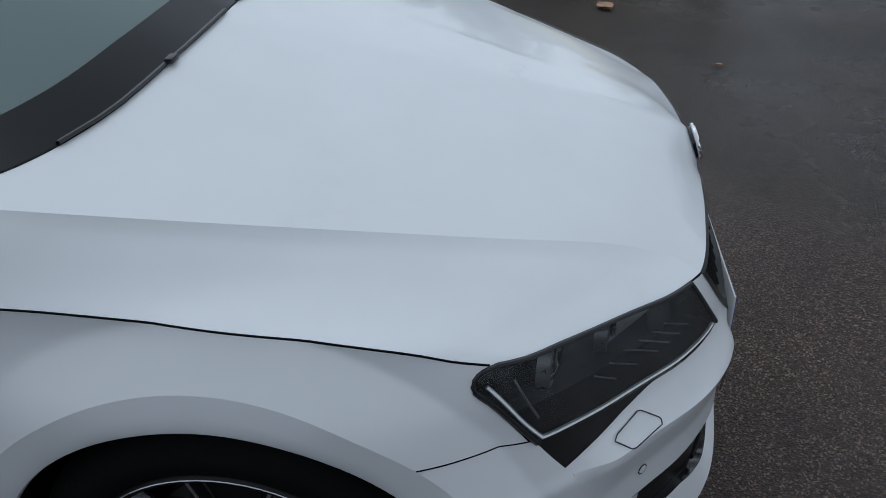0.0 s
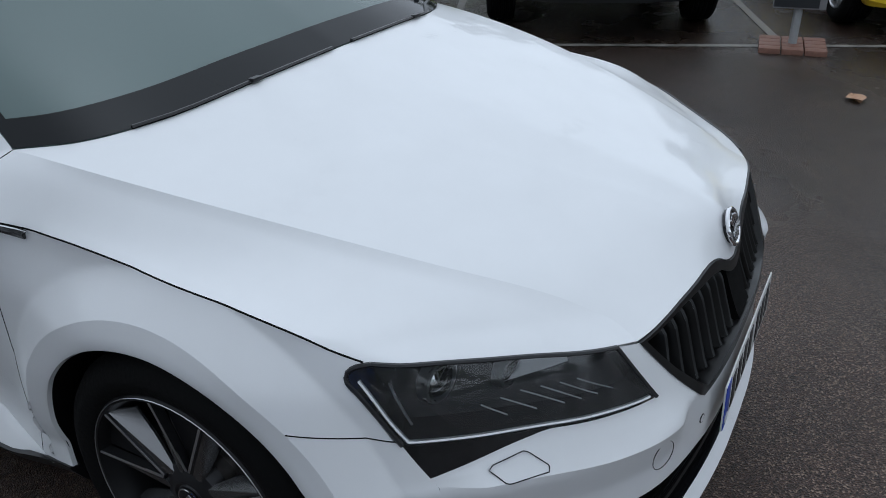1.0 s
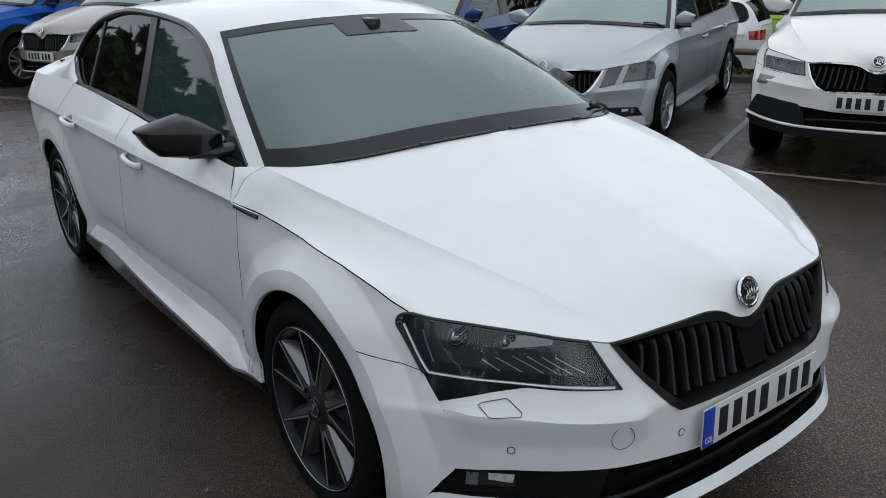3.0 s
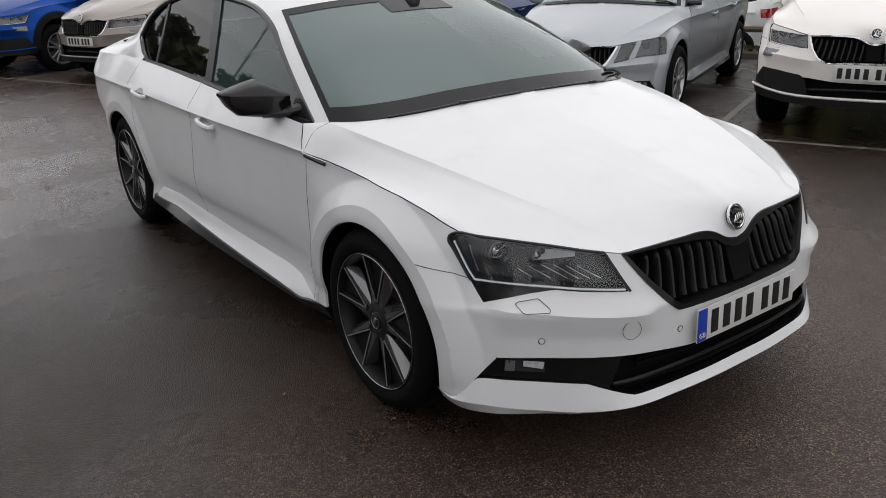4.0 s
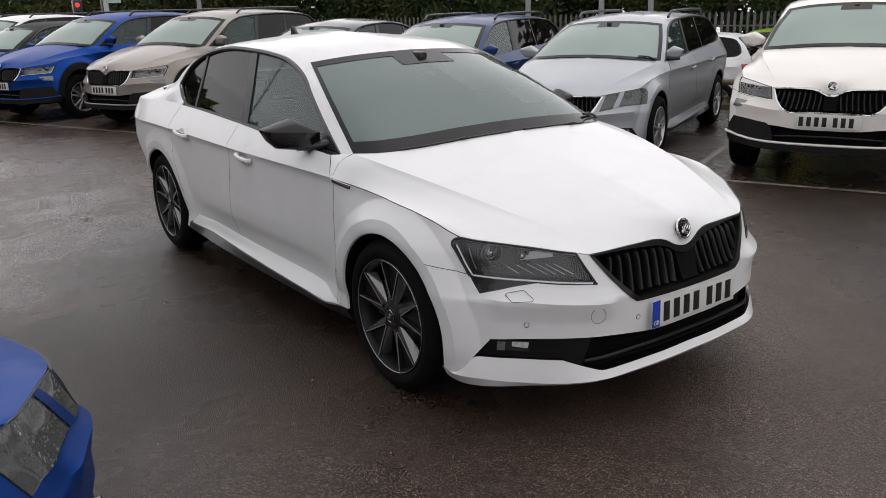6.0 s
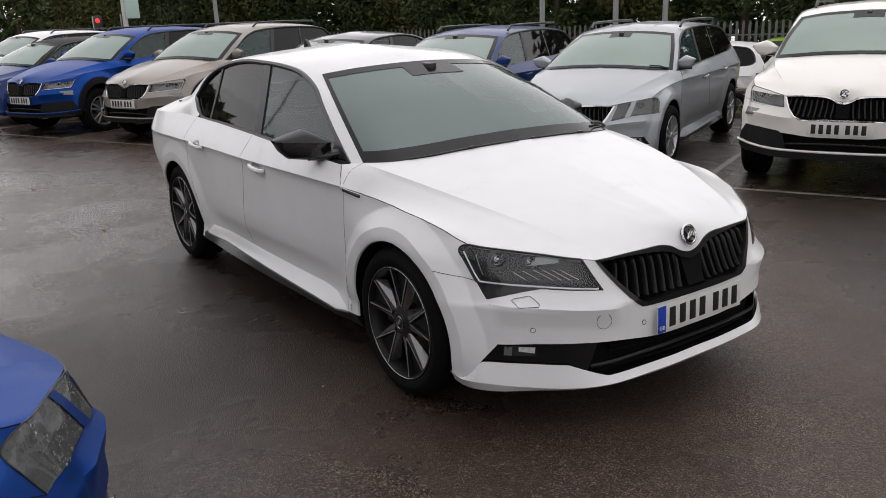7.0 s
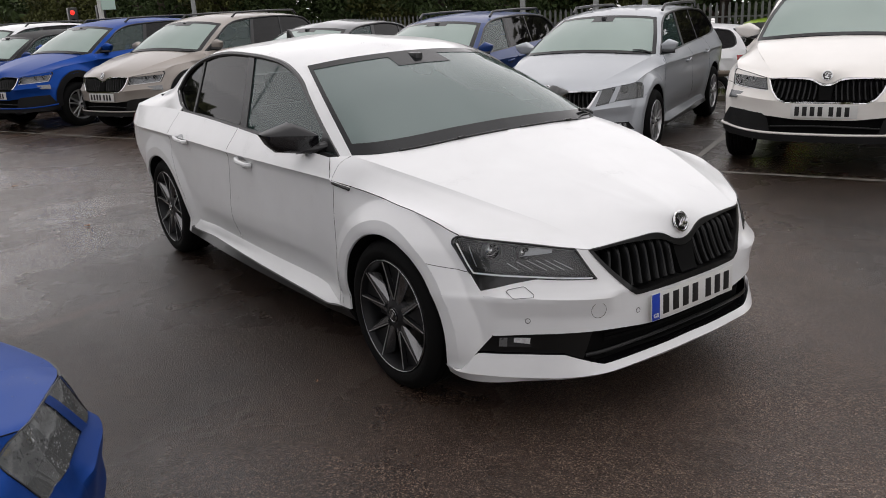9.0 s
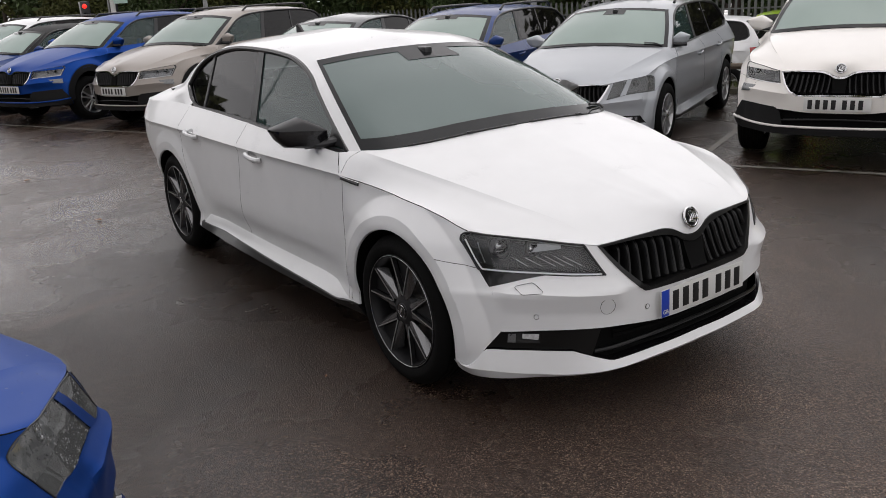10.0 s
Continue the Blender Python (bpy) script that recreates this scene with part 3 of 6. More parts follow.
        for j, row in enumerate(roof):
            for i, p in enumerate(row):
                u = i / (len(row) - 1)
                p[2] += 0.016 * math.sin(math.pi * min(1, u * 1.2)) * (1 - u) * smooth(0, 0.3, j / (len(roof) - 1)) * (1 - smooth(0.8, 1, j / (len(roof) - 1)))
        self.panel("roof", [roof], gap=0.0)
        # windscreen and its pillars
        a_edge = Line([screen_low(0), lerp(screen_low(0), screen_high(0), 0.5) + np.array([-0.012, -0.006, 0.014]), screen_high(0)])
        m_edge = Line([screen_low(1), lerp(screen_low(1), screen_high(1), 0.5) + np.array([0, -0.012, 0.022]), screen_high(1)])
        screen = coons(screen_low, screen_high, a_edge, m_edge, n(30), n(30))
        self.screen_grid = screen
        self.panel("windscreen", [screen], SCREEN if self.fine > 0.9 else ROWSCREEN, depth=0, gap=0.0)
        a_out = drip.part(0.0, ka)
        base_out = S(S.sy(0.53), 0.952)
        self.pair("screen_pillar", [coons(Line([screen_low(0), a_out(0)], False), Line([screen_high(0), a_out(1)], False), a_edge, a_out, n(6), n(40)),
                                    coons(seg(screen_low(0), a_out(0)), seg(gapedge(1), base_out), wing, seg(a_out(0), base_out), n(5), n(6)),
                                    coons(seg(gapedge(1), base_out), Line([S(*door_front(0.8 + 0.2 * i / 10), -0.004) for i in range(11)], False), seg(gapedge(1), S(*door_front(0.8), -0.004)), seg(base_out, S(*door_front(1), -0.004)), n(5), 2)], gap=0.0, depth=0)
        # dark border of the windscreen
        k = len(screen) - 1
        inner = lambda i, j: np.array(screen[min(k, max(0, j))][i]) + np.array([0, -0.0015, 0.0025])
        band = [[inner(i, j) for i in range(len(screen[0]))] for j in range(0, (max(2, int(k * 0.11)) if self.fine > 0.9 else 1) + 1)]
        head = [[inner(i, j) for i in range(len(screen[0]))] for j in range(k - max(1, int(k * 0.07)), k + 1)]
        flank = [[inner(i, j) for i in range(0, max(1, int(len(screen[0]) * 0.06)) + 1)] for j in range(k + 1)]
        w = len(screen[0]) - 1
        sensor = [[inner(i, j) for i in range(int(w * (0.75 if self.fine > 0.9 else 0.82)), w + 1)] for j in range(k - max(2, int(k * 0.20)), k - max(1, int(k * 0.07)) + 1)]
        self.panel("screen_border", [band, head, flank, sensor], FRIT, depth=0, gap=0)
        # side windows with their trim
        bz = lambda y: float(np.interp(y, [p[0] for p in U.belt[:-1]], [p[1] for p in U.belt[:-1]]))
        top_pts = Line([(y, z) for y, z in U.drip]).p
        dz = lambda y: float(np.interp(y, top_pts[:, 0], top_pts[:, 1])) if y < top_pts[:, 0].max() - 0.002 else 1.135
        end = max(p[0] for p in U.drip) - 0.004

        def window(y0, y1, lean0, lean1, m, nm):
            g = []
            for j in range(n(12) + 1):
                row = []
                for i in range(n(24) + 1):
                    u, v = i / n(24), j / n(12)
                    y = min(end, lerp(y0 + lean0 * (v - 0.5), y1 + lean1 * (v - 0.5), u))
                    row.append(U.at(y, lerp(bz(y) - 0.01, max(bz(y), dz(y)) + 0.004, v), -0.012))
                g.append(row)
            self.pair(nm, [g], m, depth=0, gap=0)

        window(0.52, 1.665, 0, 0.16, SIDEGLASS, "front_window")
        window(1.74, 2.44, 0.16, 0.06, PRIVACY, "rear_window")
        window(2.47, end, 0.06, 0, PRIVACY, "quarter_window")
        post = [[U.at(y + (v - 0.5) * 0.16, lerp(bz(y) - 0.01, dz(y) + 0.004, v), -0.004) for y in (1.66, 1.70, 1.745)] for v in (0, 0.25, 0.5, 0.75, 1)]
        self.pair("door_post", [post], SATINBLACK, depth=0.01, gap=0)
        post = [[U.at(y + (v - 0.5) * 0.06, lerp(bz(y) - 0.01, dz(y) + 0.004, v), -0.006) for y in (2.44, 2.47)] for v in (0, 0.5, 1)]
        self.pair("quarter_post", [post], SATINBLACK, depth=0.01, gap=0)
        for s in (1, -1):
            bm = bmesh.new()
            w = lambda p: (lambda q: (q[0] * s, q[1], q[2]))(self.warp(p) if self.warp else p)
            tube(bm, [drip(i / 70) + np.array([0.006, 0, -0.006]) for i in range(71)], 0.014, 6, warp=w)
            part("window_trim", bm, SATINBLACK, self.root, "satin black window surround")
            bm = bmesh.new()
            tube(bm, [belt(i / 50) + np.array([0.002, 0, -0.012]) for i in range(51)], 0.014, 6, warp=w)
            part("belt_trim", bm, SATINBLACK, self.root, "satin black belt strip")
        # side skirt and sill strip
        s0, s1 = S.sy(0.43), S.sy(2.36)
        skirt = []
        for f, lift in ((1.0, 0.001), (0.93, 0.006), (0.5, 0.014), (0.1, 0.020), (0.0, 0.020), (-0.1, 0.0)):
            row = []
            for i in range(61):
                y = lerp(0.435, 2.33, i / 60)
                low = lerp(0.240, 0.288, (y - 0.43) / 1.93)
                tall = lerp(0.066, 0.058, (y - 0.43) / 1.93) * min(1.0, (y - 0.43) / 0.19, (2.345 - y) / 0.07) + 0.003
                row.append(S(S.sy(y), low + tall * f, lift * smooth(0.43, 0.58, y)))
            skirt.append(row)
        self.pair("side_skirt", [skirt])
        s0 = S.sy(0.372)
        near_arch = lambda s: smooth(0.40, 0.58, float(S.line(s / S.line.long)[1]))
        strip = [[S(lerp(s0, s1, i / 60), lerp(0.233, 0.283, i / 60) + dzz + 0.016 * (1 - near_arch(lerp(s0, s1, i / 60))) * (dzz > -0.02), lerp(0.004 if lift > 0 else -0.03, lift, near_arch(lerp(s0, s1, i / 60)))) for i in range(61)] for dzz, lift in ((0.010, 0.012), (0.003, 0.026), (-0.032, 0.027), (-0.045, 0.01), (-0.08, -0.06))]
        self.pair("sill_strip", [strip], SATINBLACK, label="black sill strip")
        # dark underside and wheel housings
        bm = bmesh.new()
        floor_g = [[np.array([x, y, 0.19]) for x in (0, -0.3, -0.5, -0.58)] for y in (-0.66, -0.40, 0.45, 2.3, 3.3, 3.8)]
        fill(bm, floor_g, self.warp)
        fill(bm, floor_g, self.warp, True)
        bmesh.ops.remove_doubles(bm, verts=bm.verts, dist=0.001)
        part("underbody", bm, VOID, self.root)
        for wy, wz in S.wheels:
            for s in (1, -1):
                bm = bmesh.new()
                g = []
                ring = [(wy + (arch_r + 0.003) * math.cos(radians(q)), wz + (arch_r + 0.003) * math.sin(radians(q))) for q in range(-25, 206, 10)]
                g.append([S(S.sy(y), max(z, 0.17 if wy < 1 or y < wy else 0.32), -0.008) for y, z in ring])
                for x in (-0.80, -0.60):
                    g.append([np.array([x, y, z]) for y, z in ring])
                fill(bm, g, self.warp, s < 0)
                c = [np.array([-0.60, wy, wz])] * 24
                fill(bm, [g[-1], c], self.warp, s < 0)
                part("wheel_housing", bm, VOID, self.root)
        return fd, rd

    def interior(self):
        W = self.warp or (lambda p: p)
        bm = bmesh.new()
        g = [[np.array([x, y, z + 0.02 * math.cos(x * 2)]) for x in (0, -0.3, -0.6, -0.74)] for y, z in ((0.30, 0.93), (0.50, 0.955), (0.70, 0.93), (0.80, 0.82), (0.80, 0.55))]
        fill(bm, g, self.warp)
        fill(bm, g, self.warp, True)
        part("dashboard", bm, DASH, self.root)
        bm = bmesh.new()
        g = [[np.array([x, y, z]) for x in (0, -0.4, -0.72)] for y, z in ((0.78, 0.42), (1.6, 0.40), (2.4, 0.5), (2.7, 0.95), (3.2, 1.08))]
        fill(bm, g, self.warp)
        fill(bm, g, self.warp, True)
        part("cabin_floor", bm, VOID, self.root)
        bm = bmesh.new()
        g = [[np.array([x, y, z]) for x in (0, -0.3, -0.46)] for y, z in ((1.24, 1.335), (1.4, 1.36), (1.8, 1.375), (2.4, 1.34))]
        fill(bm, g, self.warp)
        fill(bm, g, self.warp, True)
        part("headliner", bm, HEADLINER, self.root)
        for x, y in ((-0.36, 1.42), (0.36, 1.42), (-0.36, 2.3), (0.36, 2.3)):
            bm = bmesh.new()
            q = Vector(W((x, y, 0.5)))
            k = Matrix.Translation(q)
            box(bm, 0, 0, 0.0, 0.50, 0.50, 0.16, k, 0.05)
            box(bm, 0, 0.30, 0.34, 0.48, 0.13, 0.66, k @ Matrix.Rotation(radians(-16), 4, "X"), 0.05)
            box(bm, 0, 0.30, 0.76, 0.25, 0.09, 0.17, k @ Matrix.Rotation(radians(-14), 4, "X"), 0.035)
            part("seat", bm, SEATCLOTH, self.root)
        bm = bmesh.new()
        c = Vector(W((-0.36, 0.93, 0.90)))
        tilt = Matrix.Translation(c) @ Matrix.Rotation(radians(-62), 4, "X")
        tube(bm, [tilt @ Vector((0.185 * math.cos(q), 0.185 * math.sin(q), 0)) for q in (2 * math.pi * i / 28 for i in range(28))], 0.016, 8, True)
        box(bm, 0, 0, 0, 0.16, 0.11, 0.04, tilt, 0.015)
        box(bm, 0, 0.0, 0, 0.36, 0.035, 0.02, tilt, 0.006)
        box(bm, 0, -0.09, 0, 0.04, 0.17, 0.02, tilt, 0.006)
        part("steering_wheel", bm, DASH, self.root)
        bm = bmesh.new()
        c = Vector(W((0.0, 1.02, 1.262)))
        box(bm, c.x, c.y, c.z, 0.25, 0.03, 0.065, None, 0.012)
        box(bm, c.x, c.y - 0.03, c.z + 0.05, 0.05, 0.09, 0.09, None, 0.012)
        part("interior_mirror", bm, SATINBLACK, self.root)

    def wheels(self, kind="dark", x=0.895, width=0.225, rim_r=0.254):
        R = self.wheel_r
        first = None
        for wy, wz in self.wheel_at:
            for s in (1, -1):
                m = Matrix.Translation((-x * s, wy, wz)) @ (Matrix.Identity(4) if s > 0 else Matrix.Rotation(math.pi, 4, "Z"))
                hub = new("wheel")
                hub.parent = self.root
                hub.matrix_basis = m
                if first is None:
                    first = self.wheel_parts(hub, R, width, rim_r, kind)
                else:
                    for o in first:
                        c = o.copy()
                        scene.collection.objects.link(c)
                        c.parent = hub

    def wheel_parts(self, hub, R, width, rim_r, kind):
        """Outer face at local x 0, the axle along +x."""
        out = []
        bm = bmesh.new()
        prof = [(rim_r - 0.004, 0.012), (rim_r + 0.004, 0.004), (rim_r + 0.03, -0.004), (R - 0.04, -0.002), (R - 0.014, 0.012), (R - 0.003, 0.03)]
        grooves = []
        for i in range(5):
            a = 0.045 + i * (width - 0.09) / 4
            grooves += [(R, a - 0.010), (R - 0.007, a - 0.006), (R - 0.007, a + 0.002), (R, a + 0.006)]
        lathe(bm, prof + grooves + [(R - 0.003, width - 0.03), (R - 0.014, width - 0.012), (rim_r, width)], 64)
        out.append(part("tyre", bm, RUBBER, hub))
        bm = bmesh.new()
        lathe(bm, [(rim_r - 0.002, 0.010), (rim_r - 0.006, 0.004), (rim_r - 0.013, 0.004), (rim_r - 0.017, 0.012), (rim_r - 0.028, 0.05), (rim_r - 0.035, 0.20)], 64)
        out.append(part("rim_barrel", bm, RIMDARK if kind == "dark" else SILVERALLOY, hub))
        if kind == "dark":
            bm = bmesh.new()
            lathe(bm, [(rim_r - 0.0060, 0.0035), (rim_r - 0.0070, 0.0022), (rim_r - 0.0082, 0.0035)], 64)
            out.append(part("rim_edge", bm, SILVERALLOY, hub))
        bm = bmesh.new()
        lathe(bm, [(0.165, 0.10), (0.165, 0.085), (0.08, 0.085), (0.075, 0.06), (0.0005, 0.06)], 40)
        out.append(part("brake_disc", bm, STEEL, hub))
        bm = bmesh.new()
        box(bm, 0.085, 0.13, 0.03, 0.07, 0.07, 0.15, None, 0.015)
        out.append(part("brake_caliper", bm, SATINBLACK, hub))
        face = Matrix(((0, 0, -1, 0), (1, 0, 0, 0), (0, 1, 0, 0), (0, 0, 0, 1)))  # local x y -> wheel y z, thickness towards -x (outwards)
        r1 = rim_r - 0.012
        for i in range(5):
            turn = Matrix.Rotation(radians(72 * i + 5), 4, "X")
            if kind == "dark":
                def facet(pts, mat, nm, thick=0.010):
                    b = bmesh.new()
                    q = [turn @ Vector((d, t, r)) for t, r, d in pts]
                    lo = [b.verts.new(v + Vector((thick, 0, 0))) for v in q]
                    hi = [b.verts.new(v) for v in q]
                    k = len(q)
                    b.faces.new(hi)
                    b.faces.new(lo[::-1])
                    for j in range(k):
                        b.faces.new((lo[j], lo[(j + 1) % k], hi[(j + 1) % k], hi[j]))
                    bmesh.ops.recalc_face_normals(b, faces=b.faces)
                    out.append(flat(part(nm, b, mat, hub)))

                pol = lambda deg, r, d: (r * math.sin(radians(deg)), r * math.cos(radians(deg)), d)
                # a dark sunken wedge between the two arms of each spoke
                facet([pol(0, 0.070, 0.034), pol(-6, 0.12, 0.034), pol(-13.5, r1, 0.030), pol(13.5, r1, 0.030), pol(6, 0.12, 0.034)], RIMDARK, "spoke_wedge", 0.012)
                for q in (1, -1):
                    # thin arm, its bright turned edge, and the broad flank that falls away from it into the gap
                    facet([pol(q * 1, 0.072, 0.020), pol(q * 9, 0.072, 0.021), pol(q * 16.8, r1, 0.008), pol(q * 14.6, r1, 0.008)], ALLOY, "spoke_arm", 0.020)
                    facet([pol(q * 1, 0.074, 0.0185), pol(q * 5, 0.074, 0.0185), pol(q * 16.2, r1, 0.0065), pol(q * 15.0, r1, 0.0065)], TURNED, "spoke_edge", 0.003)
                    facet([pol(q * 9, 0.073, 0.0215), pol(q * 31, 0.050, 0.026), pol(q * 27, 0.10, 0.036), pol(q * 25, 0.150, 0.044), pol(q * 22.5, 0.212, 0.052), pol(q * 16.9, r1, 0.012)], FLANK, "spoke_flank", 0.006)
            else:
                for a in (-0.022, 0.022):
                    b = bmesh.new()
                    slab(b, [(a * 0.5 - 0.012, 0.04), (a * 0.5 + 0.012, 0.04), (a * 2.0 + 0.012, r1), (a * 2.0 - 0.014, r1)], 0.022, turn @ Matrix.Translation((0.032, 0, 0)) @ face)
                    bmesh.ops.recalc_face_normals(b, faces=b.faces)
                    bmesh.ops.bevel(b, geom=[e for e in b.edges], offset=0.003, segments=1, affect="EDGES")
                    out.append(part("spoke", b, SILVERALLOY, hub))
        bm = bmesh.new()
        lathe(bm, [(0.085, 0.055), (0.075, 0.030), (0.050, 0.019), (0.040, 0.017), (0.033, 0.020), (0.031, 0.018), (0.0005, 0.018)] if kind == "dark" else [(0.052, 0.05), (0.050, 0.016), (0.042, 0.008), (0.034, 0.010), (0.031, 0.004), (0.0005, 0.003)], 32)
        cap = Matrix.Translation((0.014 if kind == "dark" else 0.0, 0, 0))
        out.append(part("hub", bm, ALLOY if kind == "dark" else SILVERALLOY, hub))
        bm = bmesh.new()
        lathe(bm, [(0.029, 0.004), (0.029, 0.0005), (0.025, -0.001), (0.0005, -0.001)], 28, m=cap)
        out.append(part("hub_cap", bm, GLOSSBLACK, hub))
        bm = bmesh.new()
        tube(bm, [cap @ Vector((0.0, 0.027 * math.cos(q), 0.027 * math.sin(q))) for q in (2 * math.pi * i / 24 for i in range(24))], 0.0022, 6, True)
        box(bm, -0.001, 0.002, 0.0, 0.003, 0.012, 0.03, cap @ Matrix.Rotation(radians(35), 4, "X"), 0.001)
        out.append(part("cap_ring", bm, CHROME, hub))
        for i in range(5):
            q = radians(72 * i + 44)
            bm = bmesh.new()
            lathe(bm, [(0.009, 0.03), (0.009, 0.013), (0.0005, 0.013)], 8, m=Matrix.Translation((0.016 if kind == "dark" else 0.0, 0.056 * math.cos(q), 0.056 * math.sin(q))))
            out.append(part("wheel_bolt", bm, SATINBLACK, hub))
        return out



def set_of(car, name, line, r, mat, parent, lift=0.0, closed=False, k=40, squash=1.0, label=""):
    """A round bar on the skin along a line, on both sides."""
    for sg in (1, -1):
        bm = bmesh.new()
        w = lambda p: (lambda q: (q[0] * sg, q[1], q[2]))(car.warp(p) if car.warp else p)
        tube(bm, [car.skin(max(0, line(i / k)[0]), line(i / k)[1], lift) for i in range(k + (0 if closed else 1))], r, 6, closed, squash, warp=w)
        part(name, bm, mat, parent, label)


def across(car, name, pts, r, mat, parent, squash=1.0):
    """A bar from one side over the middle to the other."""
    bm = bmesh.new()
    tube(bm, [(-p[0], p[1], p[2]) for p in pts[::-1]] + [tuple(p) for p in pts[1:]], r, 6, squash=squash, warp=car.warp)
    return part(name, bm, mat, parent)


def sheet(car, name, lo, hi, le, ri, lift, mat, parent, nu=30, nv=10, side="both", label=""):
    bm = bmesh.new()
    g = skinned(car.skin, lo, hi, le, ri, nu, nv, lift)
    if side in ("both", "right"):
        fill(bm, g, car.warp)
    if side in ("both", "left"):
        fill(bm, g, car.warp, True)
    bmesh.ops.reverse_faces(bm, faces=bm.faces)
    bmesh.ops.remove_doubles(bm, verts=bm.verts, dist=0.0003)
    return part(name, bm, mat, parent, label)


# where the grille, the headlamps and the bumper's ridge meet on the nose of each kind of car: arc position and height
FRONTS = {
    "saloon": dict(grille_foot=(0.313, 0.507), grille_flank=(0.345, 0.530), grille_top=(0.500, 0.698), ledge=(0.398, 0.585), ridge=(0.385, 0.522), lamp_foot=(0.478, 0.592), lamp_top=(0.560, 0.707), lamp_under=[(0.60, 0.598), (0.720, 0.604)], lamp_edge=[(0.993, 0.627), (1.085, 0.735)], lamp_tail=[(0.80, 0.590), (0.931, 0.561)], lamp_corner=[(0.931, 0.561), (0.978, 0.620)]),
    "estate": dict(grille_foot=(0.420, 0.512), grille_flank=(0.450, 0.532), grille_top=(0.583, 0.702), ledge=(0.487, 0.572), ridge=(0.475, 0.522), lamp_foot=(0.530, 0.558), lamp_top=(0.622, 0.713), lamp_under=[(0.668, 0.580), (0.740, 0.592)], lamp_edge=[(1.085, 0.603), (1.150, 0.738)], lamp_tail=[(0.85, 0.600), (0.935, 0.601)], lamp_corner=[(0.935, 0.601), (1.03, 0.602)]),
    "suv": dict(grille_foot=(0.330, 0.505), grille_flank=(0.400, 0.540), grille_top=(0.507, 0.700), ledge=(0.452, 0.598), ridge=(0.385, 0.520), lamp_foot=(0.492, 0.606), lamp_top=(0.535, 0.703), lamp_under=[(0.60, 0.607), (0.720, 0.608)], lamp_edge=[(0.993, 0.627), (1.085, 0.735)], lamp_tail=[(0.80, 0.590), (0.931, 0.561)], lamp_corner=[(0.931, 0.561), (0.978, 0.620)]),
}


def car_front(car, frame_mat=None, lower_mat=None, split=False, suv=False, blue=False, fine=True):
    """Bumper, grille, headlamps, air intake, badge and number plate."""
    frame_mat, lower_mat = frame_mat or SLATBLACK, lower_mat or car.paint
    S, n = car.skin, car.n
    W = car.warp or (lambda p: p)
    w0 = S.wheels[0]
    arch = arc(S, w0, S.arch + BAND, 132, 196, 40)
    L = FRONTS["suv" if suv else "estate" if split else "saloon"]
    gb, gm, gt, c0, r0, li, lj = (L[k] for k in ("grille_foot", "grille_flank", "grille_top", "ledge", "ridge", "lamp_foot", "lamp_top"))
    g_low = Line([(0.0, 0.505), (gb[0] - 0.023, 0.505), gb], False)
    intake_top = Line([(0.0, 0.372), (0.246, 0.374), (0.440, 0.392), (0.619, 0.397), (0.888, 0.386)])
    intake_low = Line([(0.0, 0.268), (0.25, 0.263), (0.461, 0.252), (0.619, 0.310), (0.80, 0.312), (0.953, 0.312)], False)
    ridge = Line([r0, (0.55, 0.532), (0.662, 0.538), (0.918, 0.545)])
    lip = Line([(0.0, 0.222), (0.25, 0.219), (0.434, 0.214), (0.704, 0.205), (0.978, 0.187), (1.08, 0.192)])
    # bumper skin
    kA = 0.42
    it = lambda a, b: intake_top.part(a, b)
    top_a = Line([(0.0, 0.505), gb, r0], False)
    A = skinned(S, it(0, kA), top_a, seg(intake_top(0), (0.0, 0.505)), seg(intake_top(kA), r0), n(24), n(10))
    B = skinned(S, it(kA, 1), ridge, seg(intake_top(kA), r0), seg((0.888, 0.386), (0.918, 0.545)), n(34), n(12))
    lamp_low = Line([c0, li, *L["lamp_under"], *L["lamp_tail"]], False)
    C = skinned(S, ridge, lamp_low, seg(r0, c0), seg((0.918, 0.545), L["lamp_tail"][1]), n(34), n(6))
    G = skinned(S, Line([gb, lerp(np.array(gb), np.array(r0), 0.5), r0], False), Line([gm, lerp(np.array(gm), np.array(c0), 0.5), c0], False), seg(gb, gm), seg(r0, c0), n(6), n(6))
    D = skinned(S, seg(c0, li), seg(gt, lj), seg(c0, gt), seg(li, lj), n(6), n(10))
    # the ridge stands a little proud of the face below it
    for grid, edge in ((B, -1), (C, 0)):
        k = len(grid) - 1
        for j, row in enumerate(grid):
            v = j / k if edge else 1 - j / k
            push = 0.016 * max(0, v - 0.45) / 0.55 if edge else 0.016 * max(0, v - 0.15) / 0.85
            for i, p in enumerate(row):
                q = i / (len(row) - 1)
                p[1] -= push * 0.8 * smooth(0, 0.1, q) * (1 - smooth(0.85, 1, q))
                p[0] -= push * 0.6 * smooth(0, 0.1, q) * (1 - smooth(0.85, 1, q))
    corner_front = Line([(0.953, 0.312), (0.888, 0.386), (0.918, 0.545), *L["lamp_corner"], L["lamp_edge"][0]], False)
    E_ = skinned(S, seg((0.953, 0.312), arch[-1]), seg(L["lamp_edge"][0], arch[0]), corner_front, Line(arch[::-1], False), n(22), n(44))
    band = car.arch_band(w0, 132, 198, n(40))
    tag = [A, B, E_, G, D]
    bm = bmesh.new()
    for mir in (False, True):
        for g in (A, B, E_):
            fill(bm, g, car.warp, mir, 0)
        for g in (C, G, D):
            fill(bm, g, car.warp, mir, 1)
        fill(bm, band, car.warp, mir, 2)
    rim(bm, 0, W((0, 1.2, 0.5)))
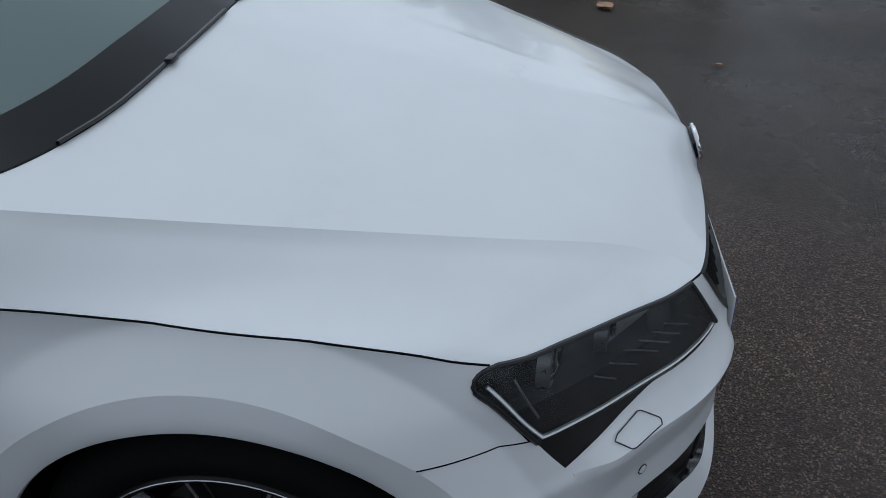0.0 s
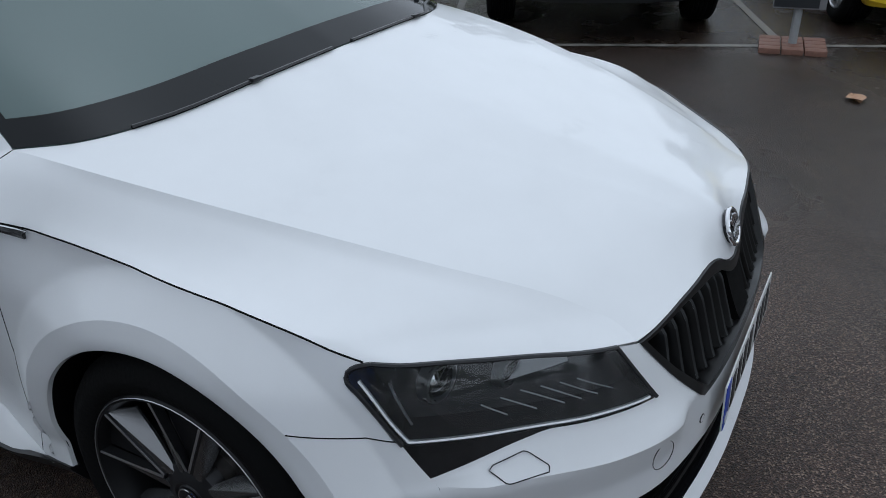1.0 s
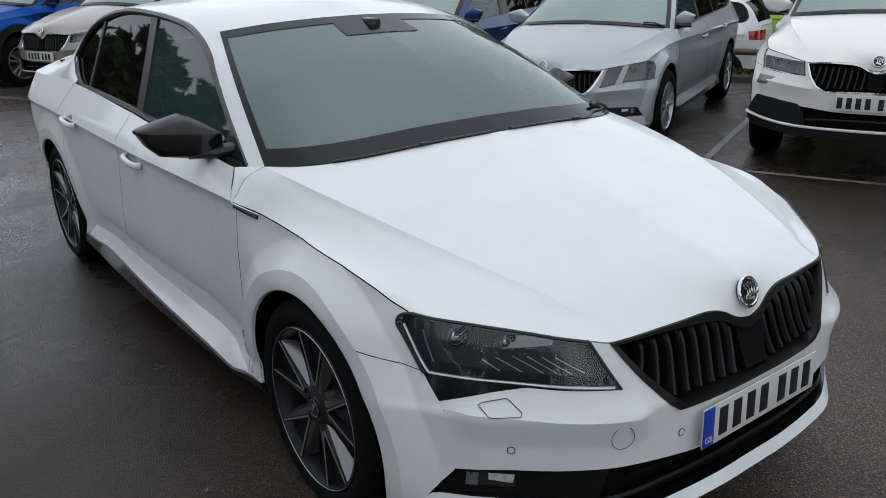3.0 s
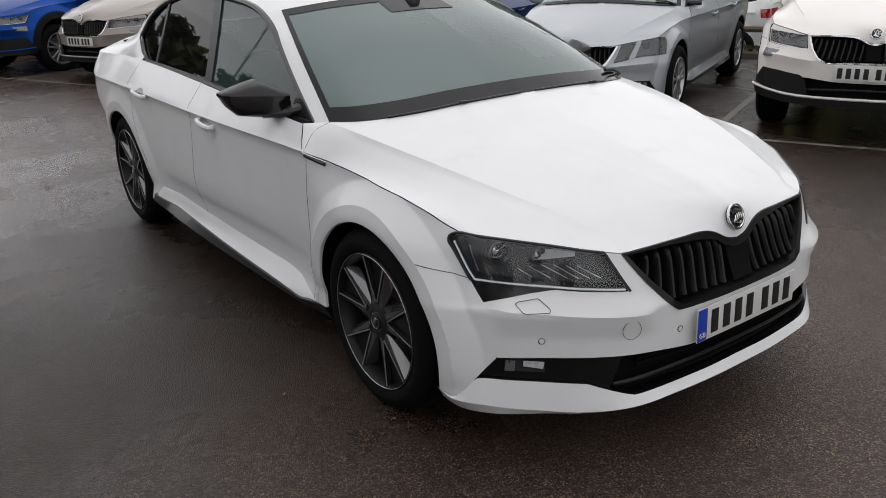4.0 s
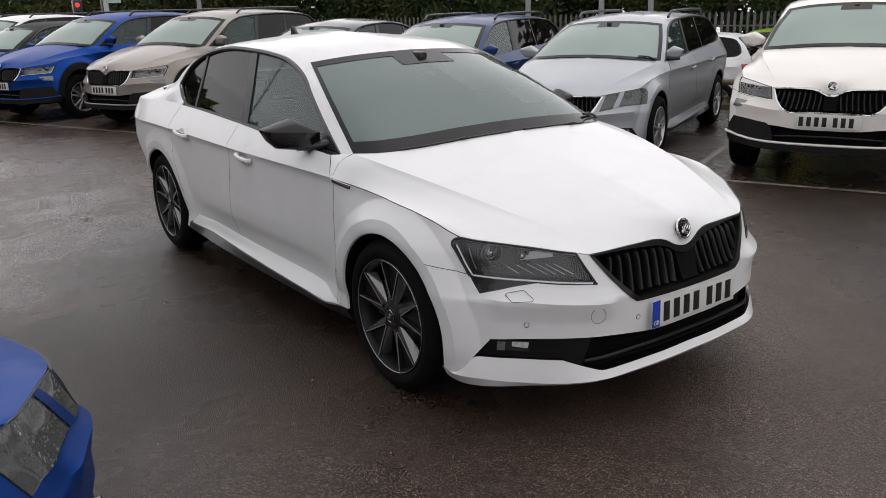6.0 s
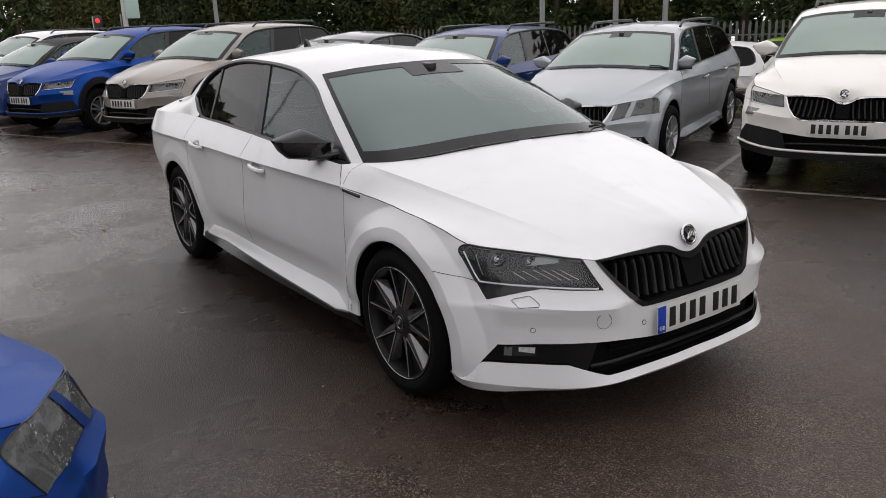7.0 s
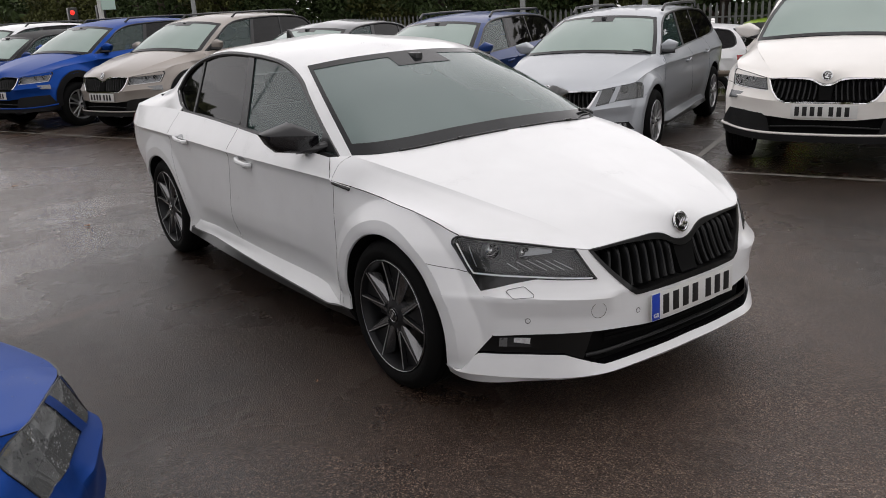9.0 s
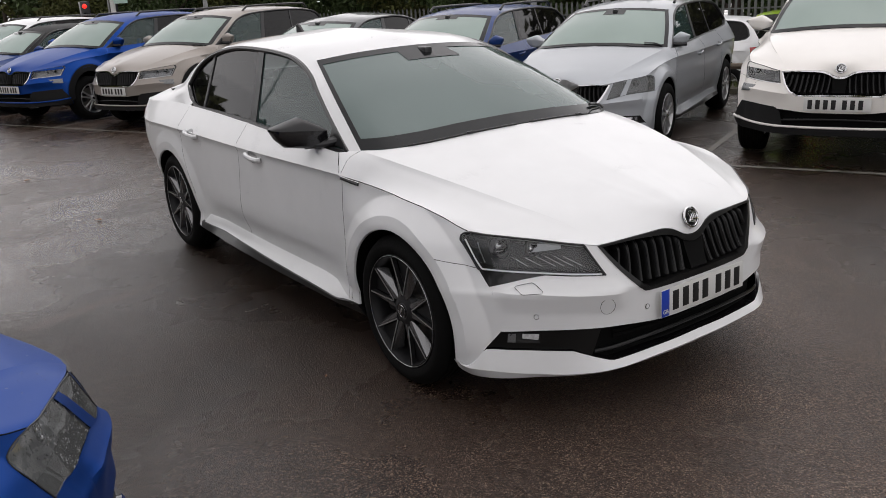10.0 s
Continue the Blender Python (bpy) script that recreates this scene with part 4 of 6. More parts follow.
    part("front_bumper", bm, car.paint, car.root, "", True)
    # splitter: a sloping upper face, a nose and a lower face
    top_edge = Line([intake_low(i / 40) for i in range(41)] + [arch[-1]], False)
    nose = Line([(0.0, 0.240), (0.25, 0.236), (0.434, 0.226), (0.704, 0.222), (0.978, 0.232), (1.06, 0.242), (1.09, 0.245)])
    rows = []
    for line, lift in ((top_edge, 0.0), (None, 0.012), (nose, 0.022), (nose, 0.022), (lip, 0.006), (lip, -0.05)):
        row = []
        for i in range(61):
            p = lerp(top_edge(i / 60), nose(i / 60), 0.5) if line is None else line(i / 60)
            row.append(S(p[0], p[1], lift * (1 - smooth(0.93, 1.0, i / 60) * (0.9 if lift > 0 else 0))))
        rows.append(row)
    car.panel("front_splitter", [rows[:3], rows[3:]], lower_mat, depth=0, gap=0, crease=True)
    # air intake set back into the bumper
    intake = sheet(car, "lower_intake", intake_low, intake_top, seg(intake_low(0), intake_top(0)), seg(intake_low(1), intake_top(1)), -0.05, VOID, car.root, 40, 4, label="black lower air intake")
    bm = bmesh.new()
    for ln in (intake_top, intake_low):
        g = [[S(*ln(i / 40), l) for i in range(41)] for l in (0.0, -0.05)]
        fill(bm, g, car.warp)
        fill(bm, g, car.warp, True)
    part("intake_wall", bm, GLOSSBLACK, intake)
    pts = [S(s, 0.318 + 0.0 * s - 0.02 * (s / 0.5) ** 2, -0.016) for s in np.linspace(0, 0.53, 16)]
    across(car, "blade", pts, 0.006, SLATBLACK, intake, 1.4)
    if fine:
        for zz in (0.338, 0.355, 0.295, 0.278):
            across(car, "mesh_bar", [S(s, zz, -0.036) for s in np.linspace(0, 0.44, 12)], 0.0035, VOID, intake, 2)
    side_low, side_top = Line([(0.54, 0.281), (0.619, 0.311), (0.80, 0.313), (0.951, 0.314)], False), Line([(0.50, 0.393), (0.619, 0.396), (0.75, 0.394), (0.888, 0.385)])
    for sd in ("right", "left"):
        fs = sheet(car, "fog_surround", side_low, side_top, seg(side_low(0), side_top(0)), seg(side_low(1), side_top(1)), -0.016, SLATBLACK, intake, 20, 6, sd)
        sheet(car, "fog_lamp", seg((0.742, 0.338), (0.862, 0.338)), seg((0.742, 0.378), (0.862, 0.378)), seg((0.742, 0.338), (0.742, 0.378)), seg((0.862, 0.338), (0.862, 0.378)), -0.012, LAMPDARK, fs, 8, 3, sd)
        sheet(car, "fog_reflector", seg((0.748, 0.352), (0.808, 0.358)), seg((0.744, 0.376), (0.808, 0.377)), seg((0.748, 0.352), (0.744, 0.376)), seg((0.808, 0.358), (0.808, 0.377)), -0.007, FOGBRIGHT, fs, 6, 3, sd)
        sheet(car, "fog_side_lens", seg((0.835, 0.340), (0.866, 0.340)), seg((0.832, 0.376), (0.862, 0.376)), seg((0.835, 0.340), (0.832, 0.376)), seg((0.866, 0.340), (0.862, 0.376)), -0.007, LAMPMID, fs, 4, 3, sd)
    # grille
    g_top = Line([(0, 0.659), (0.03, 0.663), (0.06, 0.674), (0.10, 0.696), (0.15, 0.708), (0.258, 0.709), (0.40, 0.705), gt])
    g_side = Line([gb, gm, c0, gt] if suv or split else [gb, gm, (0.42, 0.607), gt], False)
    grille = sheet(car, "grille", g_low, g_top, seg((0, 0.505), (0, 0.659)), g_side, -0.05, VOID, car.root, 40, 16, label="radiator grille with upright black slats")
    loop = [g_low(i / 20) for i in range(20)] + [g_side(i / 14) for i in range(14)] + [g_top(i / 40) for i in range(40, -1, -1)]
    inner = []
    band = 0.024 if not suv else 0.016
    for i, (s, z) in enumerate(loop):
        c = np.array([0.14, 0.61])
        if s < 0.12:
            c = np.array([s, 0.60])
        d = c - np.array([s, z])
        inner.append(np.array([s, z]) + d / max(np.linalg.norm(d), 1e-6) * band)
    rows = [[S(max(0, s), z, lf) for s, z in ring] for ring, lf in ((loop, -0.004), (loop, 0.003), (inner, 0.001), (inner, -0.05))]
    car.panel("grille_frame", [rows], frame_mat, grille, depth=0, gap=0, label="grille surround")
    tz = lambda s: float(np.interp(s, g_top.p[:, 0], g_top.p[:, 1]))
    lz = lambda s: float(np.interp(s, [0.0, *g_side.p[:, 0]], [0.505, *g_side.p[:, 1]]))
    for i in range(11):
        s0 = 0.085 + i * 0.0455
        z0, z1 = lz(s0) + 0.018, tz(s0) - 0.020
        if z1 - z0 < 0.03:
            continue
        for sgn in (1, -1):
            bm = bmesh.new()
            rows = []
            for k in range(11):
                v = k / 10
                z = lerp(z0, z1, v)
                fwd = 0.020 * (1 - smooth(0.86, 1.0, v)) * smooth(0, 0.1, v)
                ss = s0 - 0.016 * (v - 0.5) - 0.004 * math.sin(math.pi * v)
                rows.append([S(ss - 0.015, z, -0.050), S(ss - 0.012, z, -0.034 + fwd * 0.8), S(ss - 0.006, z, -0.030 + fwd), S(ss - 0.001, z, -0.033 + fwd), S(ss + 0.004, z, -0.030 + fwd), S(ss + 0.011, z, -0.036 + fwd * 0.7), S(ss + 0.015, z, -0.050)])
            fill(bm, rows, car.warp, sgn < 0)
            part("slat", bm, SLATBLACK, grille)
    cov = skinned(S, seg((0, 0.535), (0.050, 0.535)), Line([(0, 0.640), (0.03, 0.644), (0.060, 0.662)]), seg((0, 0.535), (0, 0.640)), seg((0.050, 0.535), (0.060, 0.662)), 6, 8, -0.006)
    car.panel("radar_cover", [cov], VOID, grille, depth=0.03)
    # badge on the hood's tip
    c = Vector(W((0, -0.806, 0.7265)))
    bmx = Matrix.Translation(c) @ Matrix.Rotation(radians(70), 4, "X")
    bm = bmesh.new()
    lathe(bm, [(0.037, -0.008), (0.037, 0.003), (0.0005, 0.005)], 40, "z", bmx)
    badge = part("badge", bm, GLOSSBLACK, car.root, "round chrome and black badge")
    bm = bmesh.new()
    tube(bm, [bmx @ Vector((0.0385 * math.cos(q), 0.0385 * math.sin(q), 0.003)) for q in (2 * math.pi * i / 48 for i in range(48))], 0.0050, 8, True)
    part("badge_ring", bm, CHROME, badge)
    for i in range(5):
        bm = bmesh.new()
        tube(bm, [bmx @ Vector((-0.022 + 0.010 * i + 0.012 * t + 0.006 * math.sin(3 * t), 0.028 - 0.003 * abs(i - 2) - 0.036 * t, 0.007)) for t in (0, 0.25, 0.5, 0.75, 1)], 0.0026, 5)
        part("badge_bar", bm, CHROME, badge)
    bm = bmesh.new()
    box(bm, 0.004, -0.016, 0.006, 0.036, 0.012, 0.005, bmx @ Matrix.Rotation(radians(-18), 4, "Z"), 0.002)
    part("badge_bar", bm, CHROME, badge)
    c = Vector(W((0, -0.880, 0.4435))) + Vector((0, -0.004, 0))
    number_plate(car.root, Matrix.Translation(c) @ Matrix.Rotation(radians(88), 4, "X"), blue)
    if fine:
        for s, z, r in ((0.753, 0.448, 0.0095), (0.30, 0.440, 0.0095)):
            for sgn in (1, -1):
                p, q = S(s, z, 0.001), S(s, z, 0.01)
                d = Vector(q - p).normalized()
                m = Matrix.Translation((p[0] * sgn, p[1], p[2])) @ Vector((d.x * sgn, d.y, d.z)).to_track_quat("Z", "Y").to_matrix().to_4x4()
                bm = bmesh.new()
                tube(bm, [m @ Vector((r * math.cos(a), r * math.sin(a), 0)) for a in (2 * math.pi * i / 20 for i in range(20))], 0.0012, 5, True)
                o = part("parking_sensor", bm, SATINBLACK, car.root)
                bm = bmesh.new()
                lathe(bm, [(r - 0.001, -0.001), (r - 0.002, 0.0015), (0.0004, 0.0018)], 20, "z", m)
                part("sensor_face", bm, car.paint, o)
        p, q = S(0.487, 0.481, 0.0100), S(0.487, 0.481, 0.018)
        m = Matrix.Translation(p) @ Vector(q - p).to_track_quat("Z", "Y").to_matrix().to_4x4()
        bm = bmesh.new()
        tube(bm, [m @ Vector((0.030 * math.cos(a), 0.030 * math.sin(a), 0)) for a in (2 * math.pi * i / 36 for i in range(36))], 0.0009, 5, True)
        part("towing_cover_seam", bm, SATINBLACK, car.root)
        flap = [(0.833, 0.564), (0.825, 0.570), (0.768, 0.580), (0.760, 0.577), (0.728, 0.553), (0.730, 0.545), (0.800, 0.541), (0.808, 0.543)]
        ring = Line(flap + [flap[0]], False)
        for sg in (1, -1):
            bm = bmesh.new()
            tube(bm, [(lambda q: (q[0] * sg, q[1], q[2]))(S(*ring(i / 60), 0.0010 + 0.016 * max(0, 1 - (ring(i / 60)[1] - 0.539) / 0.053))) for i in range(60)], 0.0011, 5, True)
            part("washer_flap_seam", bm, SATINBLACK, car.root)
    for sgn in (1, -1):
        headlamp(car, sgn, split, suv, fine)


def headlamp(car, sgn, split=False, suv=False, fine=True):
    S = car.skin
    side = "right" if sgn > 0 else "left"
    L = FRONTS["suv" if suv else "estate" if split else "saloon"]
    li, lj = L["lamp_foot"], L["lamp_top"]
    lampline = Line([lj, (0.729, 0.726), (0.883, 0.741), (1.040, 0.755)])
    low_main = Line([(li[0] + 0.002, li[1] + 0.001), *((a, b + 0.002) for a, b in L["lamp_under"]), *([(0.85, 0.603), (1.083, 0.604)] if split else [(0.85, 0.612), (0.978, 0.621)])], False)
    inner = Line([low_main(0), lerp(low_main(0), np.array(lj), 0.5), lj])
    outer_main = Line([(1.083, 0.604), (1.115, 0.66), (1.148, 0.736), (1.12, 0.750), (1.040, 0.755)] if split else [(0.978, 0.621), (1.05, 0.700), (1.083, 0.735), (1.072, 0.748), (1.040, 0.755)])
    lamp = new("headlamp")
    lamp.parent = car.root
    lamp["label"] = "clear headlamp with a dark housing"
    sh = lambda nm, lo, hi, le, ri, lift, mat, nu=30, nv=10: sheet(car, nm, lo, hi, le, ri, lift, mat, lamp, nu, nv, side)

    def bar(nm, pts, r, mat, lift, squash=1.0):
        bm = bmesh.new()
        w = lambda p: (lambda q: (q[0] * sgn, q[1], q[2]))(car.warp(p) if car.warp else p)
        ln = Line(pts, len(pts) > 2)
        tube(bm, [S(*ln(i / 24), lift) for i in range(25)], r, 6, squash=squash, warp=w)
        return part(nm, bm, mat, lamp)

    sh("lens", low_main, lampline, inner, outer_main, 0.001, WETLENS if split else LENS)
    sh("housing", low_main, lampline, inner, outer_main, -0.07, LAMPDARK if fine else LAMPMID)
    walls = bmesh.new()
    for ln in (lampline, inner, outer_main, low_main):
        fill(walls, [[S(*ln(i / 24), l) for i in range(25)] for l in (-0.002, -0.07)], car.warp, sgn < 0)
    part("housing_wall", walls, LAMPDARK, lamp)
    if not split:
        sh("lower_wedge", Line([(0.700, 0.6035), (0.80, 0.591), (0.931, 0.562)], False), Line([(0.706, 0.6055), (0.85, 0.6118), (0.978, 0.6205)], False), seg((0.700, 0.6035), (0.706, 0.6055)), seg((0.931, 0.562), (0.978, 0.6205)), 0.0, GLOSSBLACK if fine else car.paint, 16, 4)
    if not split:
        bar("light_strip", [(0.497, 0.598), (0.60, 0.605), (0.72, 0.611), (0.85, 0.617), (0.966, 0.625)], 0.0036, STRIPLIGHT, -0.002)
        bar("light_strip", [(0.966, 0.625), (1.0, 0.660), (1.035, 0.702), (1.060, 0.728)], 0.0036, STRIPLIGHT, -0.002)
    if fine:
        bar("light_strip", [(1.006, 0.716), (0.985, 0.684), (0.958, 0.644)], 0.0022, LAMPGREY, -0.016)
    for s, z, r in ((0.905, 0.692, 0.034), (0.775, 0.684, 0.024)):
        p, q = S(s, z, -0.055), S(s, z, 0.0)
        v = Vector(car.warp(p)) if car.warp else Vector(p)
        d = Vector((0.25 * (q - p)[0] * sgn, (q - p)[1] - 0.03, 0)).normalized()
        m = Matrix.Translation((v.x * sgn, v.y, v.z)) @ d.to_track_quat("Z", "Y").to_matrix().to_4x4()
        b = bmesh.new()
        lathe(b, [(r * 1.30, 0.0), (r * 1.20, 0.020), (r * 1.08, 0.022), (r * 1.02, 0.008)], 32, "z", m)
        proj = part("projector", b, LAMPMID, lamp)
        b = bmesh.new()
        lathe(b, [(r * math.cos(a), 0.006 + r * 0.75 * math.sin(a)) for a in (radians(v) for v in range(0, 90, 12))] + [(0.0004, 0.006 + r * 0.75)], 28, "z", m)
        part("projector_lens", b, CHROME if fine else GLOSSBLACK, proj)
        b = bmesh.new()
        box(b, -r * 0.1, r * 0.75, 0.028, r * 1.1, r * 0.7, 0.008, m, 0.003)
        part("bright_bezel", b, CHROME, proj)
    sh("reflector", seg((0.655, 0.688), (0.785, 0.674)), seg((0.655, 0.711), (0.785, 0.704)), seg((0.655, 0.688), (0.655, 0.711)), seg((0.785, 0.674), (0.785, 0.704)), -0.034, LAMPGREY if fine else LAMPMID, 10, 6)
    if fine:
        for i in range(6):
            s = lerp(0.829, 0.649, i / 5)
            bar("rib", [(s, lerp(0.657, 0.668, min(1, i / 2))), (s - lerp(0.045, 0.077, min(1, i / 2)), 0.632)], 0.0013, LAMPGREY, -0.014)
    if split:
        sh("lamp_divider", seg((0.672, 0.583), (0.742, 0.597)), seg((0.778, 0.731), (0.832, 0.737)), seg((0.672, 0.583), (0.778, 0.731)), seg((0.742, 0.597), (0.832, 0.737)), 0.006, car.paint, 4, 8)
    if suv:
        # the wing and hood reach down over a low, narrow lamp
        brow = Line([(0.535, 0.700), (0.75, 0.706), (0.95, 0.712), (1.064, 0.716)])
        sh("lamp_brow", brow, Line([lj, (0.729, 0.727), (0.883, 0.742), (1.04, 0.756)]), seg(brow(0), lj), seg(brow(1), (1.04, 0.756)), 0.004, car.paint, 16, 4)
    for ln in (lampline, inner, outer_main):
        bar("seal", [tuple(ln(i / 14)) for i in range(15)], 0.0022 if split else 0.0042, SATINBLACK, 0.001)
    if suv:
        sh("fog_lens", seg((0.843, 0.520), (0.985, 0.512)), seg((0.775, 0.575), (0.985, 0.578)), seg((0.843, 0.520), (0.775, 0.575)), seg((0.985, 0.512), (0.985, 0.578)), 0.012, LAMPMID, 8, 4)


def number_plate(parent, m, blue=False, w=0.52, h=0.111):
    """A plate that lies in the local x y plane, its face towards +z; the characters are plain bars."""
    bm = bmesh.new()
    box(bm, 0, 0, 0, w, h, 0.004, m, 0.0015)
    plate = part("number_plate", bm, PLATEWHITE, parent, "white number plate with dark bars")
    if blue:
        bm = bmesh.new()
        box(bm, -w / 2 + 0.0235, 0, 0.001, 0.045, h - 0.004, 0.005, m, 0.001)
        part("plate_band", bm, PLATEBLUE, plate)
        words = bpy.data.curves.new("plate_letters", "FONT")
        words.body, words.size, words.align_x, words.extrude = "GB", 0.024, "CENTER", 0.0006
        words.materials.append(PLATEWHITE)
        letters = new("plate_letters", words)
        letters.parent = plate
        letters.matrix_basis = m @ Matrix.Translation((-w / 2 + 0.0235, -0.042, 0.0042))
    x0 = -0.175 if blue else -0.21
    for i in range(7):
        x = x0 + i * 0.061 + (0.024 if i > 3 else 0)
        bm = bmesh.new()
        box(bm, x, 0, 0.001, 0.036, 0.079, 0.0052, m, 0.001)
        part("plate_bar", bm, INK, plate)
    return plate


def door_mirror(car, sgn, mat_top, mat_low):
    """A wing mirror: a domed upper shell over a darker foot."""
    W = car.warp or (lambda p: p)
    grp = new("door_mirror")
    grp.parent = car.root
    rings = [0.0, 0.04, 0.15, 0.3, 0.45, 0.6, 0.75, 0.9, 0.97, 1.0]

    def shell(lower):
        g = []
        for t in rings:
            x = lerp(-0.800, -1.058, t) if sgn > 0 else lerp(-0.745, -0.930, t)
            deep = 0.085 * (1 - 0.35 * t) * (0.75 + 0.25 * smooth(0, 0.1, t)) * (1 - smooth(0.93, 1.05, t))
            top = 0.062 * (1 - abs(t - 0.42) / (0.42 if t < 0.42 else 0.58) * 0.94) ** 0.85
            bot = (0.098 - 0.022 * t) * (0.8 + 0.2 * smooth(0, 0.12, t)) * (1 - smooth(0.80, 1.02, t) * 0.94)
            seamz = 1.036 + 0.024 * t
            row = []
            for i in range(13):
                a = math.pi * i / 12
                c, sn = math.cos(a), math.sin(a)
                c = math.copysign(abs(c) ** 0.7, c)
                yy = 0.745 + 0.03 * t - deep * c * (1.0 if c > 0 else 0.5)
                zz = seamz + (top * sn ** 0.9 if not lower else -bot * sn ** 0.35)
                row.append(np.array([x, yy, zz]))
            g.append(row)
        return g

    for nm, low, mt in (("mirror_cap", False, mat_top), ("mirror_foot", True, mat_low)):
        bm = bmesh.new()
        fill(bm, shell(low), car.warp, sgn < 0)
        bmesh.ops.remove_doubles(bm, verts=bm.verts, dist=0.0004)
        bmesh.ops.holes_fill(bm, edges=[e for e in bm.edges if len(e.link_faces) == 1], sides=0)
        bmesh.ops.recalc_face_normals(bm, faces=bm.faces)
        part(nm, bm, mt, grp)
    bm = bmesh.new()
    w = lambda p: (lambda q: (q[0] * sgn, q[1], q[2]))(W(p))
    tube(bm, [np.array(p) for p in ((-0.755, 0.665, 0.985), (-0.81, 0.69, 0.976), (-0.90, 0.735, 0.975))], 0.036, 10, squash=0.6, warp=w)
    part("mirror_arm", bm, SATINBLACK, grp)
    # black triangle in the window's front corner
    bm = bmesh.new()
    U = car.up
    fill(bm, [[U.at(y, z, -0.006) for y, z in r] for r in (((0.53, 0.962), (0.62, 0.964), (0.72, 0.966)), ((0.60, 1.0), (0.66, 1.02), (0.715, 1.05)))], car.warp, sgn < 0)
    part("mirror_triangle", bm, SATINBLACK, grp)


def door_handle(car, door, y, z, sgn):
    S = car.skin
    w = lambda p: (lambda q: (q[0] * sgn, q[1], q[2]))(car.warp(p) if car.warp else p)
    bm = bmesh.new()
    tube(bm, [S(S.sy(y + d), z + e, l) for d, e, l in ((0.085, 0.008, 0.0), (0.078, 0.008, 0.020), (0.04, 0.004, 0.030), (0.0, 0.0, 0.032), (-0.045, -0.003, 0.031), (-0.075, -0.005, 0.026), (-0.088, -0.005, 0.004))], 0.0125, 8, squash=1.1, warp=w)
    part("door_handle", bm, car.paint, door)
    # flat dark patch painted for the shade in the bowl behind the handle
    bm = bmesh.new()
    g = []
    for r, l in ((1.0, 0.0012), (0.75, 0.0005), (0.3, 0.0002)):
        g.append([S(S.sy(y + 0.02 + 0.060 * r * math.cos(a)), z - 0.002 + 0.034 * r * math.sin(a), l) for a in (2 * math.pi * i / 20 for i in range(21))])
    fill(bm, g, car.warp, sgn < 0)
    part("recess_shade", bm, SATINBLACK if car.fine < 0.9 else LAMPGREY, door)


def wipers(car):
    grid = car.screen_grid
    W = car.warp or (lambda p: p)
    g = car.screen_grid
    up = len(g) - 1
    cols = len(g[0]) - 1

    def on(x, v, lift):
        """A point of the windscreen at x (0 in the middle), v up from its foot."""
        row = g[int(v * up)]
        q = row[int(round((1 - abs(x) / 0.76) * cols))]
        return np.array([math.copysign(q[0], x), q[1] - lift * 0.45, q[2] + lift])

    for a, b, v0, v1 in ((-0.56, -0.02, 0.0, 0.0), (0.66, 0.04, 0.05, 0.0)):
        bm = bmesh.new()
        tube(bm, [on(lerp(a, b, t), lerp(v0, v1, t), 0.006) for t in np.linspace(0, 1, 9)], 0.005, 6, squash=0.7, warp=car.warp)
        w = part("wiper", bm, SATINBLACK, car.root)
        bm = bmesh.new()
        tube(bm, [on(lerp(a, b, t), lerp(v0, v1, t), 0.004) for t in np.linspace(0, 1, 9)], 0.004, 5, warp=car.warp)
        part("wiper_blade", bm, VOID, w)
        bm = bmesh.new()
        p = on(lerp(a, b, 0.5), lerp(v0, v1, 0.5), 0.014)
        p = car.warp(p) if car.warp else p
        box(bm, p[0], p[1], p[2] - 0.006, 0.032, 0.016, 0.010, None, 0.003)
        part("wiper_joint", bm, SATINBLACK, w)
    bm = bmesh.new()
    tube(bm, [on(x, v, 0.014) for x, v in ((0.72, 0.0), (0.69, 0.04), (0.62, 0.07), (0.52, 0.08))], 0.008, 6, warp=car.warp)
    part("wiper_arm", bm, SATINBLACK, car.root)


def screen_card(car, x, v, w, h, mat):
    """A sheet of card just behind the windscreen."""
    g = car.screen_grid
    up, cols = len(g) - 1, len(g[0]) - 1
    rows = []
    for j in range(4):
        row = []
        for i in range(5):
            xx = x + w * (i / 4 - 0.5)
            r = g[min(up, int(round((v + h * j / 3) * up)))]
            q = r[max(0, min(cols, int(round((1 - abs(xx) / 0.70) * cols))))]
            row.append(np.array([xx, q[1] + 0.035, q[2] - 0.030]))
        rows.append(row)
    bm = bmesh.new()
    fill(bm, rows, car.warp)
    part("windscreen_card", bm, mat, car.root)


def tail_lamps(car):
    S = car.skin
    L = S.line.long
    for sd in ("right", "left"):
        sheet(car, "tail_lamp", seg((S.sy(3.55), 0.78), (L - 0.42, 0.76)), seg((S.sy(3.50), 0.92), (L - 0.40, 0.93)), seg((S.sy(3.55), 0.78), (S.sy(3.50), 0.92)), seg((L - 0.42, 0.76), (L - 0.40, 0.93)), 0.006, REDLENS, car.root, 10, 4, sd)


def finish(car, mirror_top=None, mirror_low=None):
    fd, rd = car.doors
    for i, sgn in enumerate((1, -1)):
        door_handle(car, fd[i], 1.375, 0.835, sgn)
        door_handle(car, rd[i], 2.33, 0.862, sgn)
        door_mirror(car, sgn, mirror_top or car.paint, mirror_low or SATINBLACK)
    wipers(car)
    tail_lamps(car)


